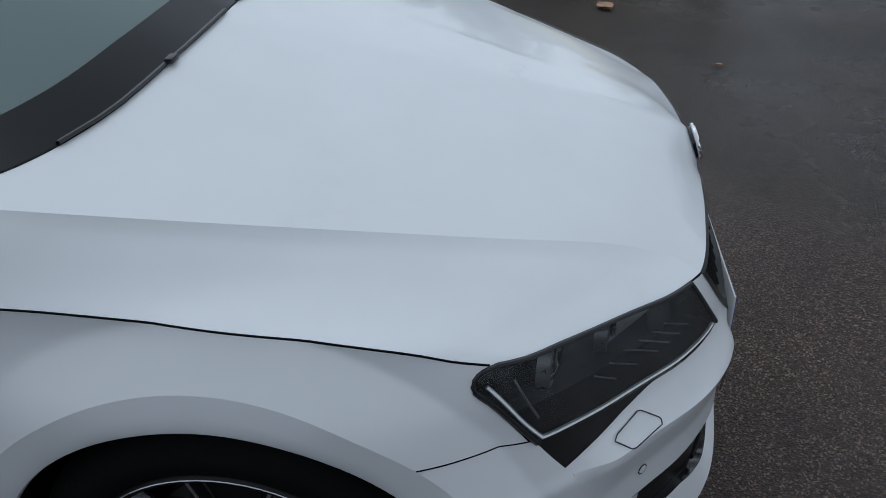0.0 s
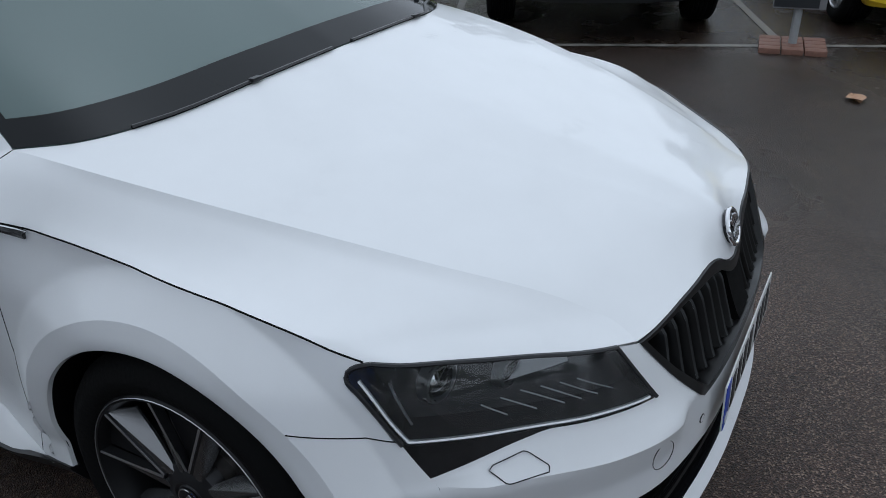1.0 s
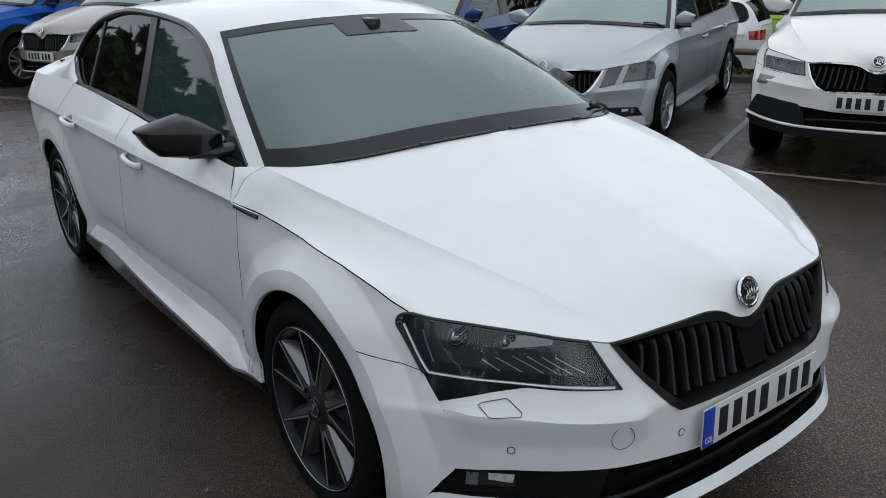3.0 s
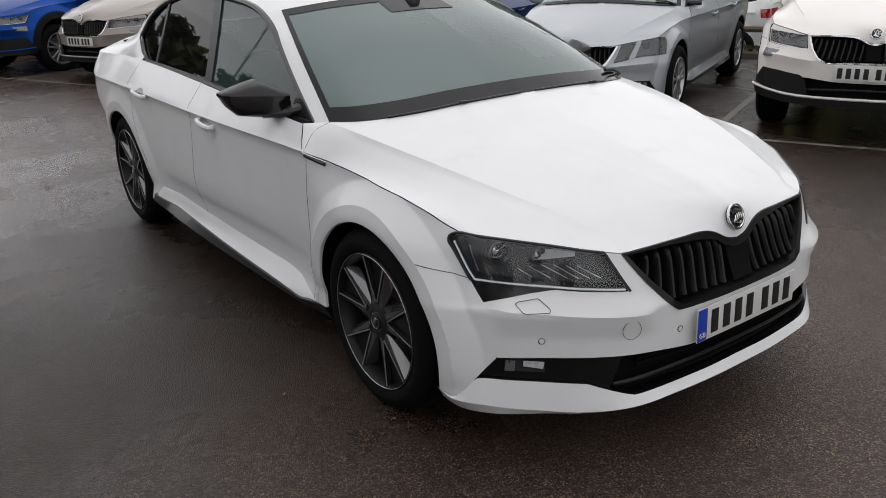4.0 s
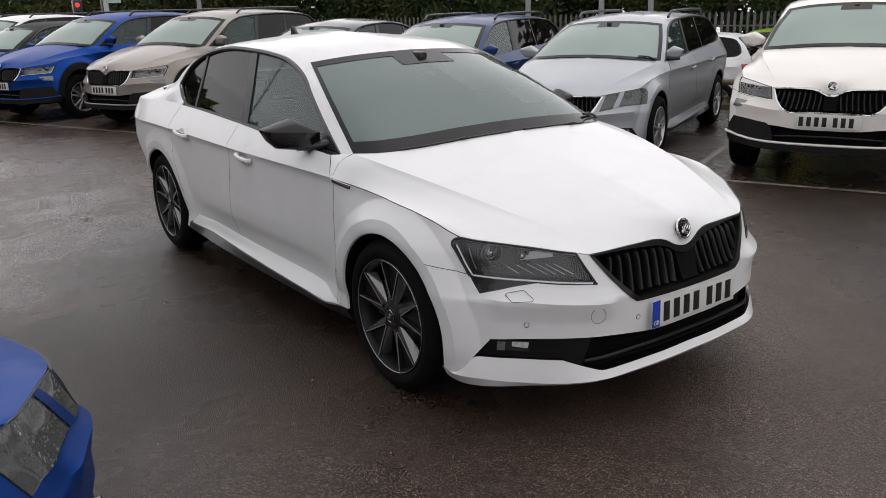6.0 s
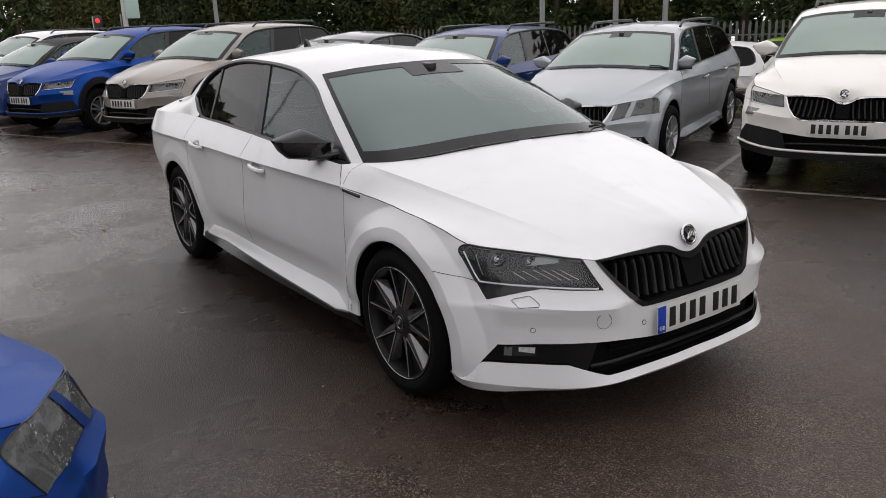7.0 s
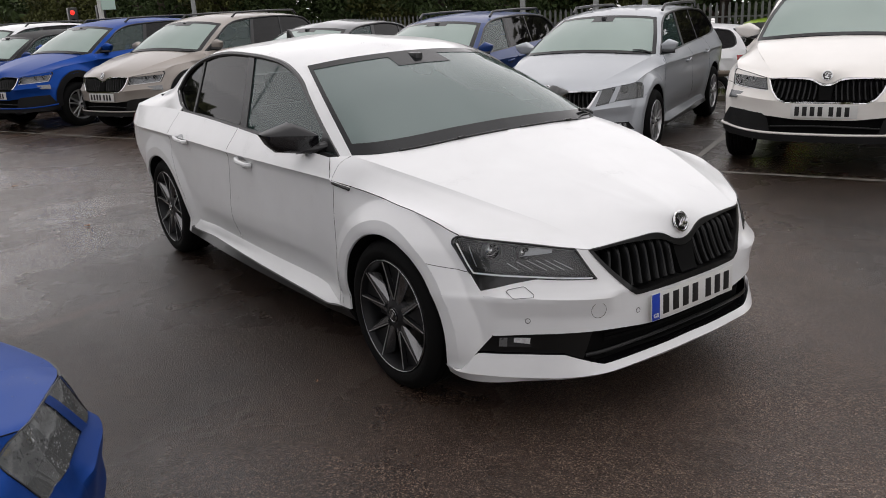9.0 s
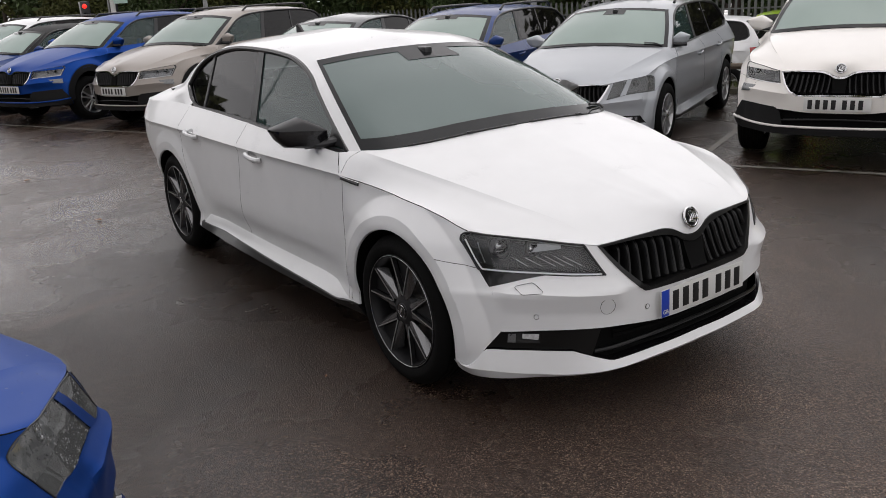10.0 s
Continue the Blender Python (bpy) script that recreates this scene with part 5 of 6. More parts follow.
def roof_rails(car):
    U = car.up
    for sgn in (1, -1):
        w = lambda p: (lambda q: (q[0] * sgn, q[1], q[2]))(car.warp(p) if car.warp else p)
        bm = bmesh.new()
        tube(bm, [(-0.56 - 0.01 * math.sin(math.pi * t), lerp(1.45, 3.15, t), (1.395 if t in (0, 1) else 1.455) + 0.01 * math.sin(math.pi * t)) for t in (0, 0.06, 0.15, 0.3, 0.5, 0.7, 0.85, 0.94, 1)], 0.016, 8, warp=w)
        part("roof_rail", bm, SATINBLACK, car.root)



# ---- ground ----
def tarmac():
    m = bpy.data.materials.new("wet_tarmac")
    m.use_nodes = True
    t = m.node_tree
    b = t.nodes["Principled BSDF"]
    N = t.nodes.new
    tc = N("ShaderNodeTexCoord")
    def noise_at(scale, detail=4, rough=0.55):
        n = N("ShaderNodeTexNoise")
        n.inputs["Scale"].default_value, n.inputs["Detail"].default_value, n.inputs["Roughness"].default_value = scale, detail, rough
        t.links.new(tc.outputs["Object"], n.inputs["Vector"])
        return n
    stones = N("ShaderNodeTexVoronoi")
    stones.inputs["Scale"].default_value = 225
    t.links.new(tc.outputs["Object"], stones.inputs["Vector"])
    grit, wet, stain = noise_at(220, 3), noise_at(0.45, 6, 0.6), noise_at(1.7, 6, 0.65)
    ramp = N("ShaderNodeValToRGB")
    ramp.color_ramp.elements[0].position, ramp.color_ramp.elements[0].color = 0.0, (0.007, 0.0045, 0.0035, 1)
    ramp.color_ramp.elements[1].position, ramp.color_ramp.elements[1].color = 0.78, (0.060, 0.0362, 0.0268, 1)
    e = ramp.color_ramp.elements.new(0.975)
    e.color = (0.215, 0.158, 0.116, 1)
    sep = N("ShaderNodeSeparateColor")
    t.links.new(stones.outputs["Color"], sep.inputs[0])
    t.links.new(sep.outputs[0], ramp.inputs[0])
    rng = N("ShaderNodeMapRange")
    rng.inputs["From Min"].default_value, rng.inputs["From Max"].default_value = 0.3, 0.7
    rng.inputs["To Min"].default_value, rng.inputs["To Max"].default_value = 0.65, 1.3
    t.links.new(stain.outputs[0], rng.inputs[0])
    sc = N("ShaderNodeVectorMath")
    sc.operation = "SCALE"
    # grit lies bare in patches; elsewhere fine silt evens it out
    bare = noise_at(0.9, 5, 0.6)
    bm_ = N("ShaderNodeMapRange")
    bm_.inputs["From Min"].default_value, bm_.inputs["From Max"].default_value = 0.42, 0.60
    bm_.inputs["To Min"].default_value, bm_.inputs["To Max"].default_value = 0.88, 1.0
    t.links.new(bare.outputs[0], bm_.inputs[0])
    silt = N("ShaderNodeMix")
    silt.data_type = "RGBA"
    silt.inputs[6].default_value = (0.039, 0.0222, 0.0165, 1)
    t.links.new(bm_.outputs[0], silt.inputs[0])
    t.links.new(ramp.outputs[0], silt.inputs[7])
    t.links.new(silt.outputs[2], sc.inputs[0])
    # sky reflection painted into the colour: it brightens steadily along one direction
    sheen_axis = N("ShaderNodeVectorMath")
    sheen_axis.operation = "DOT_PRODUCT"
    sheen_axis.inputs[1].default_value = (0.73, -0.68, 0)
    t.links.new(tc.outputs["Object"], sheen_axis.inputs[0])
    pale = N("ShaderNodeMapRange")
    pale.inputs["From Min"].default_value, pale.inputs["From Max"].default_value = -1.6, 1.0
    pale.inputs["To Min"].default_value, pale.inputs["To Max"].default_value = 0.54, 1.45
    t.links.new(sheen_axis.outputs["Value"], pale.inputs[0])
    # stain blotches times the painted-in sheen
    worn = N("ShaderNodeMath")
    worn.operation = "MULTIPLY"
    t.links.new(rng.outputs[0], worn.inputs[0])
    # the painted sheen falls off again past its bright side
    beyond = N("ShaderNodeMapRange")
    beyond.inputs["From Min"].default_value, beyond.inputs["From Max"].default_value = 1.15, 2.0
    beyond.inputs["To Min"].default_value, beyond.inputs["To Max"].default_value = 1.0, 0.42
    t.links.new(sheen_axis.outputs["Value"], beyond.inputs[0])
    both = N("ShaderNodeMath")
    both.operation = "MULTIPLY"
    # and paler again towards the far end of the aisle, painted like the sheen
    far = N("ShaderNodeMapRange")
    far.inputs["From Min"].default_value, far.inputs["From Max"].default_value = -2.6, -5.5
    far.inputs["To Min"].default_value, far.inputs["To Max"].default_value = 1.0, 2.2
    t.links.new(sheen_axis.outputs["Value"], far.inputs[0])
    sheen_level = N("ShaderNodeMath")
    sheen_level.operation = "MULTIPLY"
    t.links.new(pale.outputs[0], sheen_level.inputs[0])
    t.links.new(far.outputs[0], sheen_level.inputs[1])
    t.links.new(sheen_level.outputs[0], both.inputs[0])
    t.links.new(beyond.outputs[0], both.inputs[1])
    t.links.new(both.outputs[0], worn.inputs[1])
    # a wet streak's sheen, painted as lighter colour along one line
    streak = []
    for way_, lo, mid_, hi in (((-0.302, 0.953, 0), 2.36, 2.461, 2.56), ((0.953, 0.302, 0), -1.65, -1.0, -0.45)):
        d = N("ShaderNodeVectorMath")
        d.operation = "DOT_PRODUCT"
        d.inputs[1].default_value = way_
        t.links.new(tc.outputs["Object"], d.inputs[0])
        rise, fall = N("ShaderNodeMapRange"), N("ShaderNodeMapRange")
        for r_, e0, e1 in ((rise, lo, mid_), (fall, hi, mid_)):
            r_.interpolation_type = "SMOOTHSTEP"
            r_.inputs["From Min"].default_value, r_.inputs["From Max"].default_value = e0, e1
            t.links.new(d.outputs["Value"], r_.inputs[0])
        m_ = N("ShaderNodeMath")
        m_.operation = "MULTIPLY"
        t.links.new(rise.outputs[0], m_.inputs[0])
        t.links.new(fall.outputs[0], m_.inputs[1])
        streak.append(m_)
    streak_sheen = N("ShaderNodeMath")
    streak_sheen.operation = "MULTIPLY"
    t.links.new(streak[0].outputs[0], streak_sheen.inputs[0])
    t.links.new(streak[1].outputs[0], streak_sheen.inputs[1])
    gain = N("ShaderNodeMath")
    gain.operation = "MULTIPLY_ADD"
    gain.inputs[1].default_value, gain.inputs[2].default_value = 1.3, 1.0
    t.links.new(streak_sheen.outputs[0], gain.inputs[0])
    laid = N("ShaderNodeMath")
    laid.operation = "MULTIPLY"
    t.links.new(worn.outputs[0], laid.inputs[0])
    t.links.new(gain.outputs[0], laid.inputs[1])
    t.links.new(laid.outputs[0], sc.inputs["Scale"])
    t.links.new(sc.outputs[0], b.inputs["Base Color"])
    rr = N("ShaderNodeMapRange")
    rr.inputs["From Min"].default_value, rr.inputs["From Max"].default_value = 0.36, 0.64
    rr.inputs["To Min"].default_value, rr.inputs["To Max"].default_value = 0.16, 0.46
    t.links.new(wet.outputs[0], rr.inputs[0])
    t.links.new(rr.outputs[0], b.inputs["Roughness"])
    hgt = N("ShaderNodeMath")
    hgt.operation = "ADD"
    t.links.new(stones.outputs["Distance"], hgt.inputs[0])
    t.links.new(grit.outputs[0], hgt.inputs[1])
    # standing water smooths the stones
    st = N("ShaderNodeMapRange")
    st.inputs["From Min"].default_value, st.inputs["From Max"].default_value = 0.40, 0.60
    st.inputs["To Min"].default_value, st.inputs["To Max"].default_value = 0.35, 0.9
    t.links.new(wet.outputs[0], st.inputs[0])
    bp = N("ShaderNodeBump")
    bp.inputs["Distance"].default_value = 0.006
    t.links.new(st.outputs[0], bp.inputs["Strength"])
    t.links.new(hgt.outputs[0], bp.inputs["Height"])
    t.links.new(bp.outputs[0], b.inputs["Normal"])
    b.inputs["Specular IOR Level"].default_value = 0.20
    # a film of rain over the stones
    b.inputs["Coat Weight"].default_value = 0.8
    b.inputs["Coat IOR"].default_value = 1.22
    cr = N("ShaderNodeMapRange")
    cr.inputs["From Min"].default_value, cr.inputs["From Max"].default_value = 0.36, 0.64
    cr.inputs["To Min"].default_value, cr.inputs["To Max"].default_value = 0.14, 0.38
    t.links.new(wet.outputs[0], cr.inputs[0])
    t.links.new(cr.outputs[0], b.inputs["Coat Roughness"])
    film = N("ShaderNodeBump")
    film.inputs["Distance"].default_value = 0.0016
    t.links.new(st.outputs[0], film.inputs["Strength"])
    t.links.new(hgt.outputs[0], film.inputs["Height"])
    t.links.new(film.outputs[0], b.inputs["Coat Normal"])
    return m


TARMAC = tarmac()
bm = bmesh.new()
# one sheet; beyond the bays it falls by half a metre
across_row, into_bays = Vector((0.395, -0.919, 0)).normalized(), Vector((0.919, 0.395, 0)).normalized()
depths = [(-600, 0), (-120, 0), (-40, 0), (-20, 0), (-10, 0), (-5, 0), (0, 0), (5.2, 0), (6.0, -0.2), (7.0, -0.5), (14, -0.5), (30, -0.5), (120, -0.5), (600, -0.5)]
rows = [[bm.verts.new(Vector((3.75, 1.5, z)) - across_row * a + into_bays * d) for d, z in depths] for a in (-600, -100, -40, -20, -10, -5, 0, 5, 10, 20, 40, 100, 600)]
for p, q in zip(rows, rows[1:]):
    for i in range(len(depths) - 1):
        bm.faces.new((p[i], p[i + 1], q[i + 1], q[i]))
bmesh.ops.recalc_face_normals(bm, faces=bm.faces)
if sum(f.normal.z for f in bm.faces) < 0:
    bmesh.ops.reverse_faces(bm, faces=bm.faces)
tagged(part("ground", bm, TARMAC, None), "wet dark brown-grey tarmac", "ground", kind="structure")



# ---- the white saloon ----
saloon = Car("saloon_car", "white four-door saloon car with black grille on wet tarmac", WHITE)
saloon.doors = saloon.body()
saloon.interior()
saloon.wheels("dark")
car_front(saloon, blue=True)
finish(saloon, SATINBLACK, GLOSSBLACK)
# dark strip with a chrome edge at the end of the wing
for sg in (1, -1):
    for nm, mat, l, pts, r in (("wing_strip", GLOSSBLACK, 0.001, [(0.334, 0.835), (0.39, 0.845), (0.434, 0.857)], 0.009), ("wing_strip_edge", CHROME, 0.004, [(0.325, 0.843), (0.38, 0.853), (0.436, 0.866)], 0.0022)):
        bm = bmesh.new()
        ln = Line([(SALOON.sy(y), z) for y, z in pts])
        tube(bm, [(lambda q: (q[0] * sg, q[1], q[2]))(SALOON(*ln(i / 12), l)) for i in range(13)], r, 6, squash=1.1)
        part(nm, bm, mat, saloon.root)


# aerial fin at the back of the roof
bm = bmesh.new()
fin = [(0.0, 0.0), (0.10, 0.0), (0.098, 0.035), (0.085, 0.062), (0.06, 0.05), (0.03, 0.022)]
slab(bm, fin, 0.022, Matrix.Translation((-0.011, 2.42, 1.425)) @ Matrix(((0, 0, 1, 0), (1, 0, 0, 0), (0, 1, 0, 0), (0, 0, 0, 1))))
bmesh.ops.recalc_face_normals(bm, faces=bm.faces)
bmesh.ops.bevel(bm, geom=list(bm.edges), offset=0.004, segments=2, affect="EDGES")
part("aerial_fin", bm, SATINBLACK, saloon.root)
screen_card(saloon, 0.42, 0.30, 0.16, 0.16, PAPER)
screen_card(saloon, -0.66, 0.24, 0.035, 0.05, PAPER)


# ---- the parked cars ----
ESTATE_UP = Upper(
    belt=[(0.50, 0.955), (0.80, 0.964), (1.408, 0.984), (2.30, 1.012), (2.9, 1.03), (3.20, 1.05), (3.36, 1.08), (3.42, 1.12)],
    drip=[(0.50, 0.955), (0.60, 1.005), (0.80, 1.108), (0.95, 1.19), (1.10, 1.272), (1.31, 1.338), (1.55, 1.366), (1.78, 1.378), (2.4, 1.388), (2.9, 1.368), (3.2, 1.325), (3.36, 1.22), (3.42, 1.12)],
    screen_low=SALOON_UP.screen_low, screen_high=SALOON_UP.screen_high,
    roof=[(0, 1.06, 1.365), (0, 1.30, 1.422), (0, 1.8, 1.455), (0, 2.6, 1.448), (0, 3.35, 1.40)],
    rear_low=[(-0.66, 3.70, 1.05), (-0.3, 3.80, 1.07), (0, 3.83, 1.07)],
    deck=[(-0.74, 3.74, 1.0), (-0.4, 3.86, 1.01), (0, 3.89, 1.01)], k0=0.80)


SUV_UP = Upper(
    belt=ESTATE_UP.belt, drip=[(y, z - 0.006 * smooth(0.6, 1.2, y)) for y, z in ESTATE_UP.drip],
    screen_low=[(-0.776, 0.42, 0.945), (-0.70, 0.34, 0.953), (-0.55, 0.28, 0.966), (-0.30, 0.255, 0.982), (0, 0.25, 0.988)],
    screen_high=[(-0.650, 1.10, 1.310), (-0.45, 1.05, 1.342), (-0.2, 1.02, 1.358), (0, 1.01, 1.363)],
    roof=[(0, 1.01, 1.363), (0, 1.30, 1.425), (0, 1.8, 1.455), (0, 2.6, 1.448), (0, 3.35, 1.40)],
    rear_low=ESTATE_UP.rear_low, deck=ESTATE_UP.deck, lean=0.27, k0=0.80)


def bend(x=1.0, front=1.0, base=1.0, rear=1.0, z=1.0, up=0.0):
    """Stretches the saloon's form into another model's."""
    def f(p):
        y = p[1] * front if p[1] < 0 else p[1] * base if p[1] < 2.841 else 2.841 * base + (p[1] - 2.841) * rear
        return np.array([p[0] * x, y, p[2] * z + up])
    return f


AXIS = Vector((0.395, -0.919, 0)).normalized()   # along the row of bays
DEEP = Vector((0.919, 0.395, 0)).normalized()    # from the aisle into the bays
ROW = Vector((3.75, 1.5, 0))                     # a point of the bay line


def bay(a, deep):
    return ROW - AXIS * a + DEEP * deep


def parked(name, label, paint, style, at, heading, fine=0.4):
    """heading: the direction in which the nose points. at: where the nose stands."""
    if style == "suv":
        warp, r, up = bend(0.99, 0.95, 0.9286, 0.82, 1.04, 0.10), 0.345, SUV_UP
    elif style == "estate" and fine > 0.9:
        warp, r, up = bend(0.975, 0.99, 0.9454, 1.0, 1.0, 0.0), 0.32, ESTATE_UP
    elif style == "estate":
        warp, r, up = bend(0.975, 0.99, 0.9454, 1.0, 1.0, 0.0), 0.32, ESTATE_UP
    elif style == "hatch":
        warp, r, up = bend(0.94, 0.92, 0.88, 0.55, 1.0, 0.02), 0.31, ESTATE_UP
    else:
        warp, r, up = bend(0.985, 0.98, 0.97, 0.95, 0.985, 0.0), 0.325, SALOON_UP
    c = Car(name, label, paint, upper=up, warp=warp, fine=fine, wheel_at=((warp((0, 0, 0))[1], r), (warp((0, 2.841, 0))[1], r)), wheel_r=r, style=style if style in FRONTS else "saloon")
    c.doors = c.body()
    c.interior()
    c.wheels("silver", x=0.895, rim_r=r * 0.68)
    car_front(c, frame_mat=CHROME if fine < 0.9 else SLATBLACK, lower_mat=PLASTIC if style == "suv" else None, split=style == "estate", suv=style == "suv", fine=False)
    finish(c, paint, paint)
    if style in ("suv", "estate"):
        roof_rails(c)
    if style == "suv":
        cladding(c)
    h = Vector(heading).normalized()
    turn = math.atan2(h.x, -h.y)
    nose = Matrix.Rotation(turn, 4, "Z") @ Vector((0, warp((0, -0.868, 0.5))[1], 0))
    c.root.matrix_basis = Matrix.Translation(Vector(at) - nose) @ Matrix.Rotation(turn, 4, "Z")
    return c


def cladding(car):
    """Black plastic round the arches and along the foot of a tall car."""
    S = car.skin
    for wy, wz in S.wheels:
        for sd in ("right", "left"):
            rows = [[S(S.sy(wy + (S.arch + d) * math.cos(radians(q))), wz + (S.arch + d) * math.sin(radians(q)), l) for q in range(-10, 196, 8)] for d, l in ((-0.055, -0.05), (-0.05, 0.006), (0.045, 0.006), (0.05, -0.004))]
            bm = bmesh.new()
            fill(bm, rows, car.warp, sd == "left")
            part("arch_cladding", bm, PLASTIC, car.root)
    for sd in ("right", "left"):
        sheet(car, "sill_cladding", seg((S.sy(0.36), 0.16), (S.sy(2.48), 0.16)), seg((S.sy(0.36), 0.34), (S.sy(2.48), 0.37)), seg((S.sy(0.36), 0.16), (S.sy(0.36), 0.34)), seg((S.sy(2.48), 0.16), (S.sy(2.48), 0.37)), 0.034, PLASTIC, car.root, 12, 4, sd)
    # black band over the lower bumper, with a bright lip under it
    low = Line([(0.0, 0.19), (0.5, 0.19), (0.85, 0.20), (1.06, 0.21)])
    mid = Line([(0.0, 0.247), (0.5, 0.250), (0.85, 0.26), (1.06, 0.28)])
    sheet(car, "bumper_cladding", low, mid, seg(low(0), mid(0)), seg(low(1), mid(1)), 0.030, PLASTIC, car.root, 24, 3)
    set_of(car, "skid_strip", Line([(0.0, 0.255), (0.5, 0.257), (0.85, 0.268), (1.04, 0.288)]), 0.011, car.paint, car.root, 0.030)
    for sd in ("right", "left"):
        sheet(car, "intake_cladding", Line([(0.43, 0.262), (0.70, 0.268), (1.04, 0.296)]), Line([(0.46, 0.372), (0.505, 0.412), (0.72, 0.424), (0.955, 0.428)], False), seg((0.43, 0.262), (0.46, 0.372)), seg((1.04, 0.296), (0.955, 0.428)), 0.010, PLASTIC, car.root, 20, 5, sd)


FACE = -DEEP
wsuv = parked("suv", "off-white compact SUV with black cladding in a bay", CREAM, "suv", bay(-0.74, 0.05), FACE, 0.5)
est = parked("estate_car", "silver estate car with roof rails in a bay", SILVER, "estate", bay(1.80, 0.0), FACE, 0.5)
parked("estate_car", "dark blue estate car with roof rails in a bay", NAVY, "estate", bay(4.15, 0.2), FACE)
parked("saloon_car", "dark grey saloon car behind the white one", GREY, "saloon", bay(6.35, 0.2), FACE)
parked("suv", "beige compact SUV with black cladding in a bay", BEIGE, "suv", bay(8.57, 0.05), FACE)
parked("suv", "bright blue compact SUV in a bay", BLUE, "suv", bay(11.0, 0.0), FACE)
two_tone = parked("hatchback", "dark blue hatchback with a black roof", NAVY, "hatch", bay(13.5, 0.3), FACE)
for ob in two_tone.root.children:
    if ob.name.split(".")[0] in ("roof", "screen_pillar"):
        ob.data.materials[0] = PLASTIC
parked("suv", "white SUV at the end of the row", WHITE, "suv", bay(16.2, 1.6), FACE)
parked("hatchback", "yellow hatchback at the end of the bays", YELLOW, "hatch", bay(-3.45, 0.0), FACE)
parked("hatchback", "white hatchback in the row behind", WHITE, "hatch", bay(5.1, 8.7) + Vector((0, 0, -0.5)), -AXIS)
parked("hatchback", "lime green hatchback in the row behind", GREEN, "hatch", bay(1.2, 13.6) + Vector((0, 0, -0.5)), DEEP)
near = parked("estate_car", "bright blue estate car wet with rain, facing across the aisle", BLUE, "estate", (-2.366, 0.006, 0), (math.cos(0.456), math.sin(0.456), 0), 1.0)
# rain drops on its lamp and hood
rain = random.Random(5)
bm = bmesh.new()
for i in range(420):
    s, z = rain.uniform(0.50, 1.03), rain.uniform(0.600, 0.745)
    r = rain.uniform(0.0008, 0.0026) * (1 if i % 9 else 1.6)
    z = min(z, 0.594 + (s - 0.48) * 1.3, 0.700 + (s - 0.56) * 0.1)
    p, q = SALOON(s, z, 0.0016), SALOON(s, z, 0.0016 + r * 0.7)
    d = Vector(q - p).normalized()
    t = d.cross(Vector((0, 0, 1))).normalized()
    u = d.cross(t)
    ring = [bm.verts.new(near.warp(np.array(Vector(p) + t * r * math.cos(a) + u * r * 1.2 * math.sin(a)))) for a in (math.pi * k / 3 for k in range(6))]
    top = bm.verts.new(near.warp(q))
    for k in range(6):
        bm.faces.new((ring[k], ring[(k + 1) % 6], top))
bmesh.ops.recalc_face_normals(bm, faces=bm.faces)
part("rain", bm, DROP, near.root)
hood = next(o for o in near.root.children if o.name.split(".")[0] == "hood")
faces = [f for f in hood.data.polygons if f.normal.z > 0.5 and f.area > 2e-5]
bm = bmesh.new()
for i in range(520):
    f = faces[rain.randrange(len(faces))]
    a, b, c = (hood.data.vertices[k].co for k in f.vertices[:3])
    c = a.lerp(b, rain.random()).lerp(c, rain.random() * 0.6)
    r = rain.uniform(0.0012, 0.0034) * (1.8 if i % 11 == 0 else 1)
    n = f.normal
    t = n.orthogonal().normalized()
    u = n.cross(t)
    ring = [bm.verts.new(c + n * 0.0004 + (t * math.cos(q) + u * math.sin(q)) * r * rain.uniform(0.8, 1.2)) for q in (math.pi * k / 3 for k in range(6))]
    top = bm.verts.new(c + n * r * 0.45)
    for k in range(6):
        bm.faces.new((ring[k], ring[(k + 1) % 6], top))
part("hood_rain", bm, HOODDROP, near.root)
screen_card(wsuv, 0.38, 0.25, 0.30, 0.5, PALEGREEN)
screen_card(est, 0.25, 0.45, 0.34, 0.3, PALEGREEN)


# ---- surroundings ----
PAINTLINE = material("worn_road_paint", (0.17, 0.16, 0.14), 0.55, grain=0.35, scale=40, blot=0.5, blot_scale=6)
BARK = material("bark", (0.06, 0.045, 0.035), 0.9, grain=0.4, scale=30, bump=0.6)
FENCEGREY = material("galvanised_steel", (0.16, 0.165, 0.16), 0.5, 0.6, grain=0.2, scale=60)
POSTGREY = material("grey_post_paint", (0.30, 0.31, 0.31), 0.5, grain=0.1, scale=60)
POSTWHITE = material("white_post_paint", (0.62, 0.62, 0.60), 0.5, grain=0.1, scale=60)
SIGNFACE = material("dark_sign_face", (0.035, 0.038, 0.042), 0.35, grain=0.05)
SIGNEDGE = material("grey_sign_edge", (0.30, 0.30, 0.31), 0.4, 0.3, grain=0.05)
BRICK = material("red_brick_paving", (0.20, 0.10, 0.07), 0.6, grain=0.35, scale=50, bump=0.4)
DEADLEAF = material("dry_leaf", (0.42, 0.25, 0.15), 0.7, grain=0.2, scale=80)
TIMBER = material("weathered_timber", (0.16, 0.13, 0.10), 0.8, grain=0.3, scale=30, bump=0.4)
SOIL = material("verge_soil", (0.045, 0.038, 0.022), 0.9, grain=0.5, scale=20, bump=0.8, blot=0.4, blot_scale=2)
REDLAMP = material("red_signal_lamp", (0.9, 0.03, 0.02), 0.3, emit=1.0)


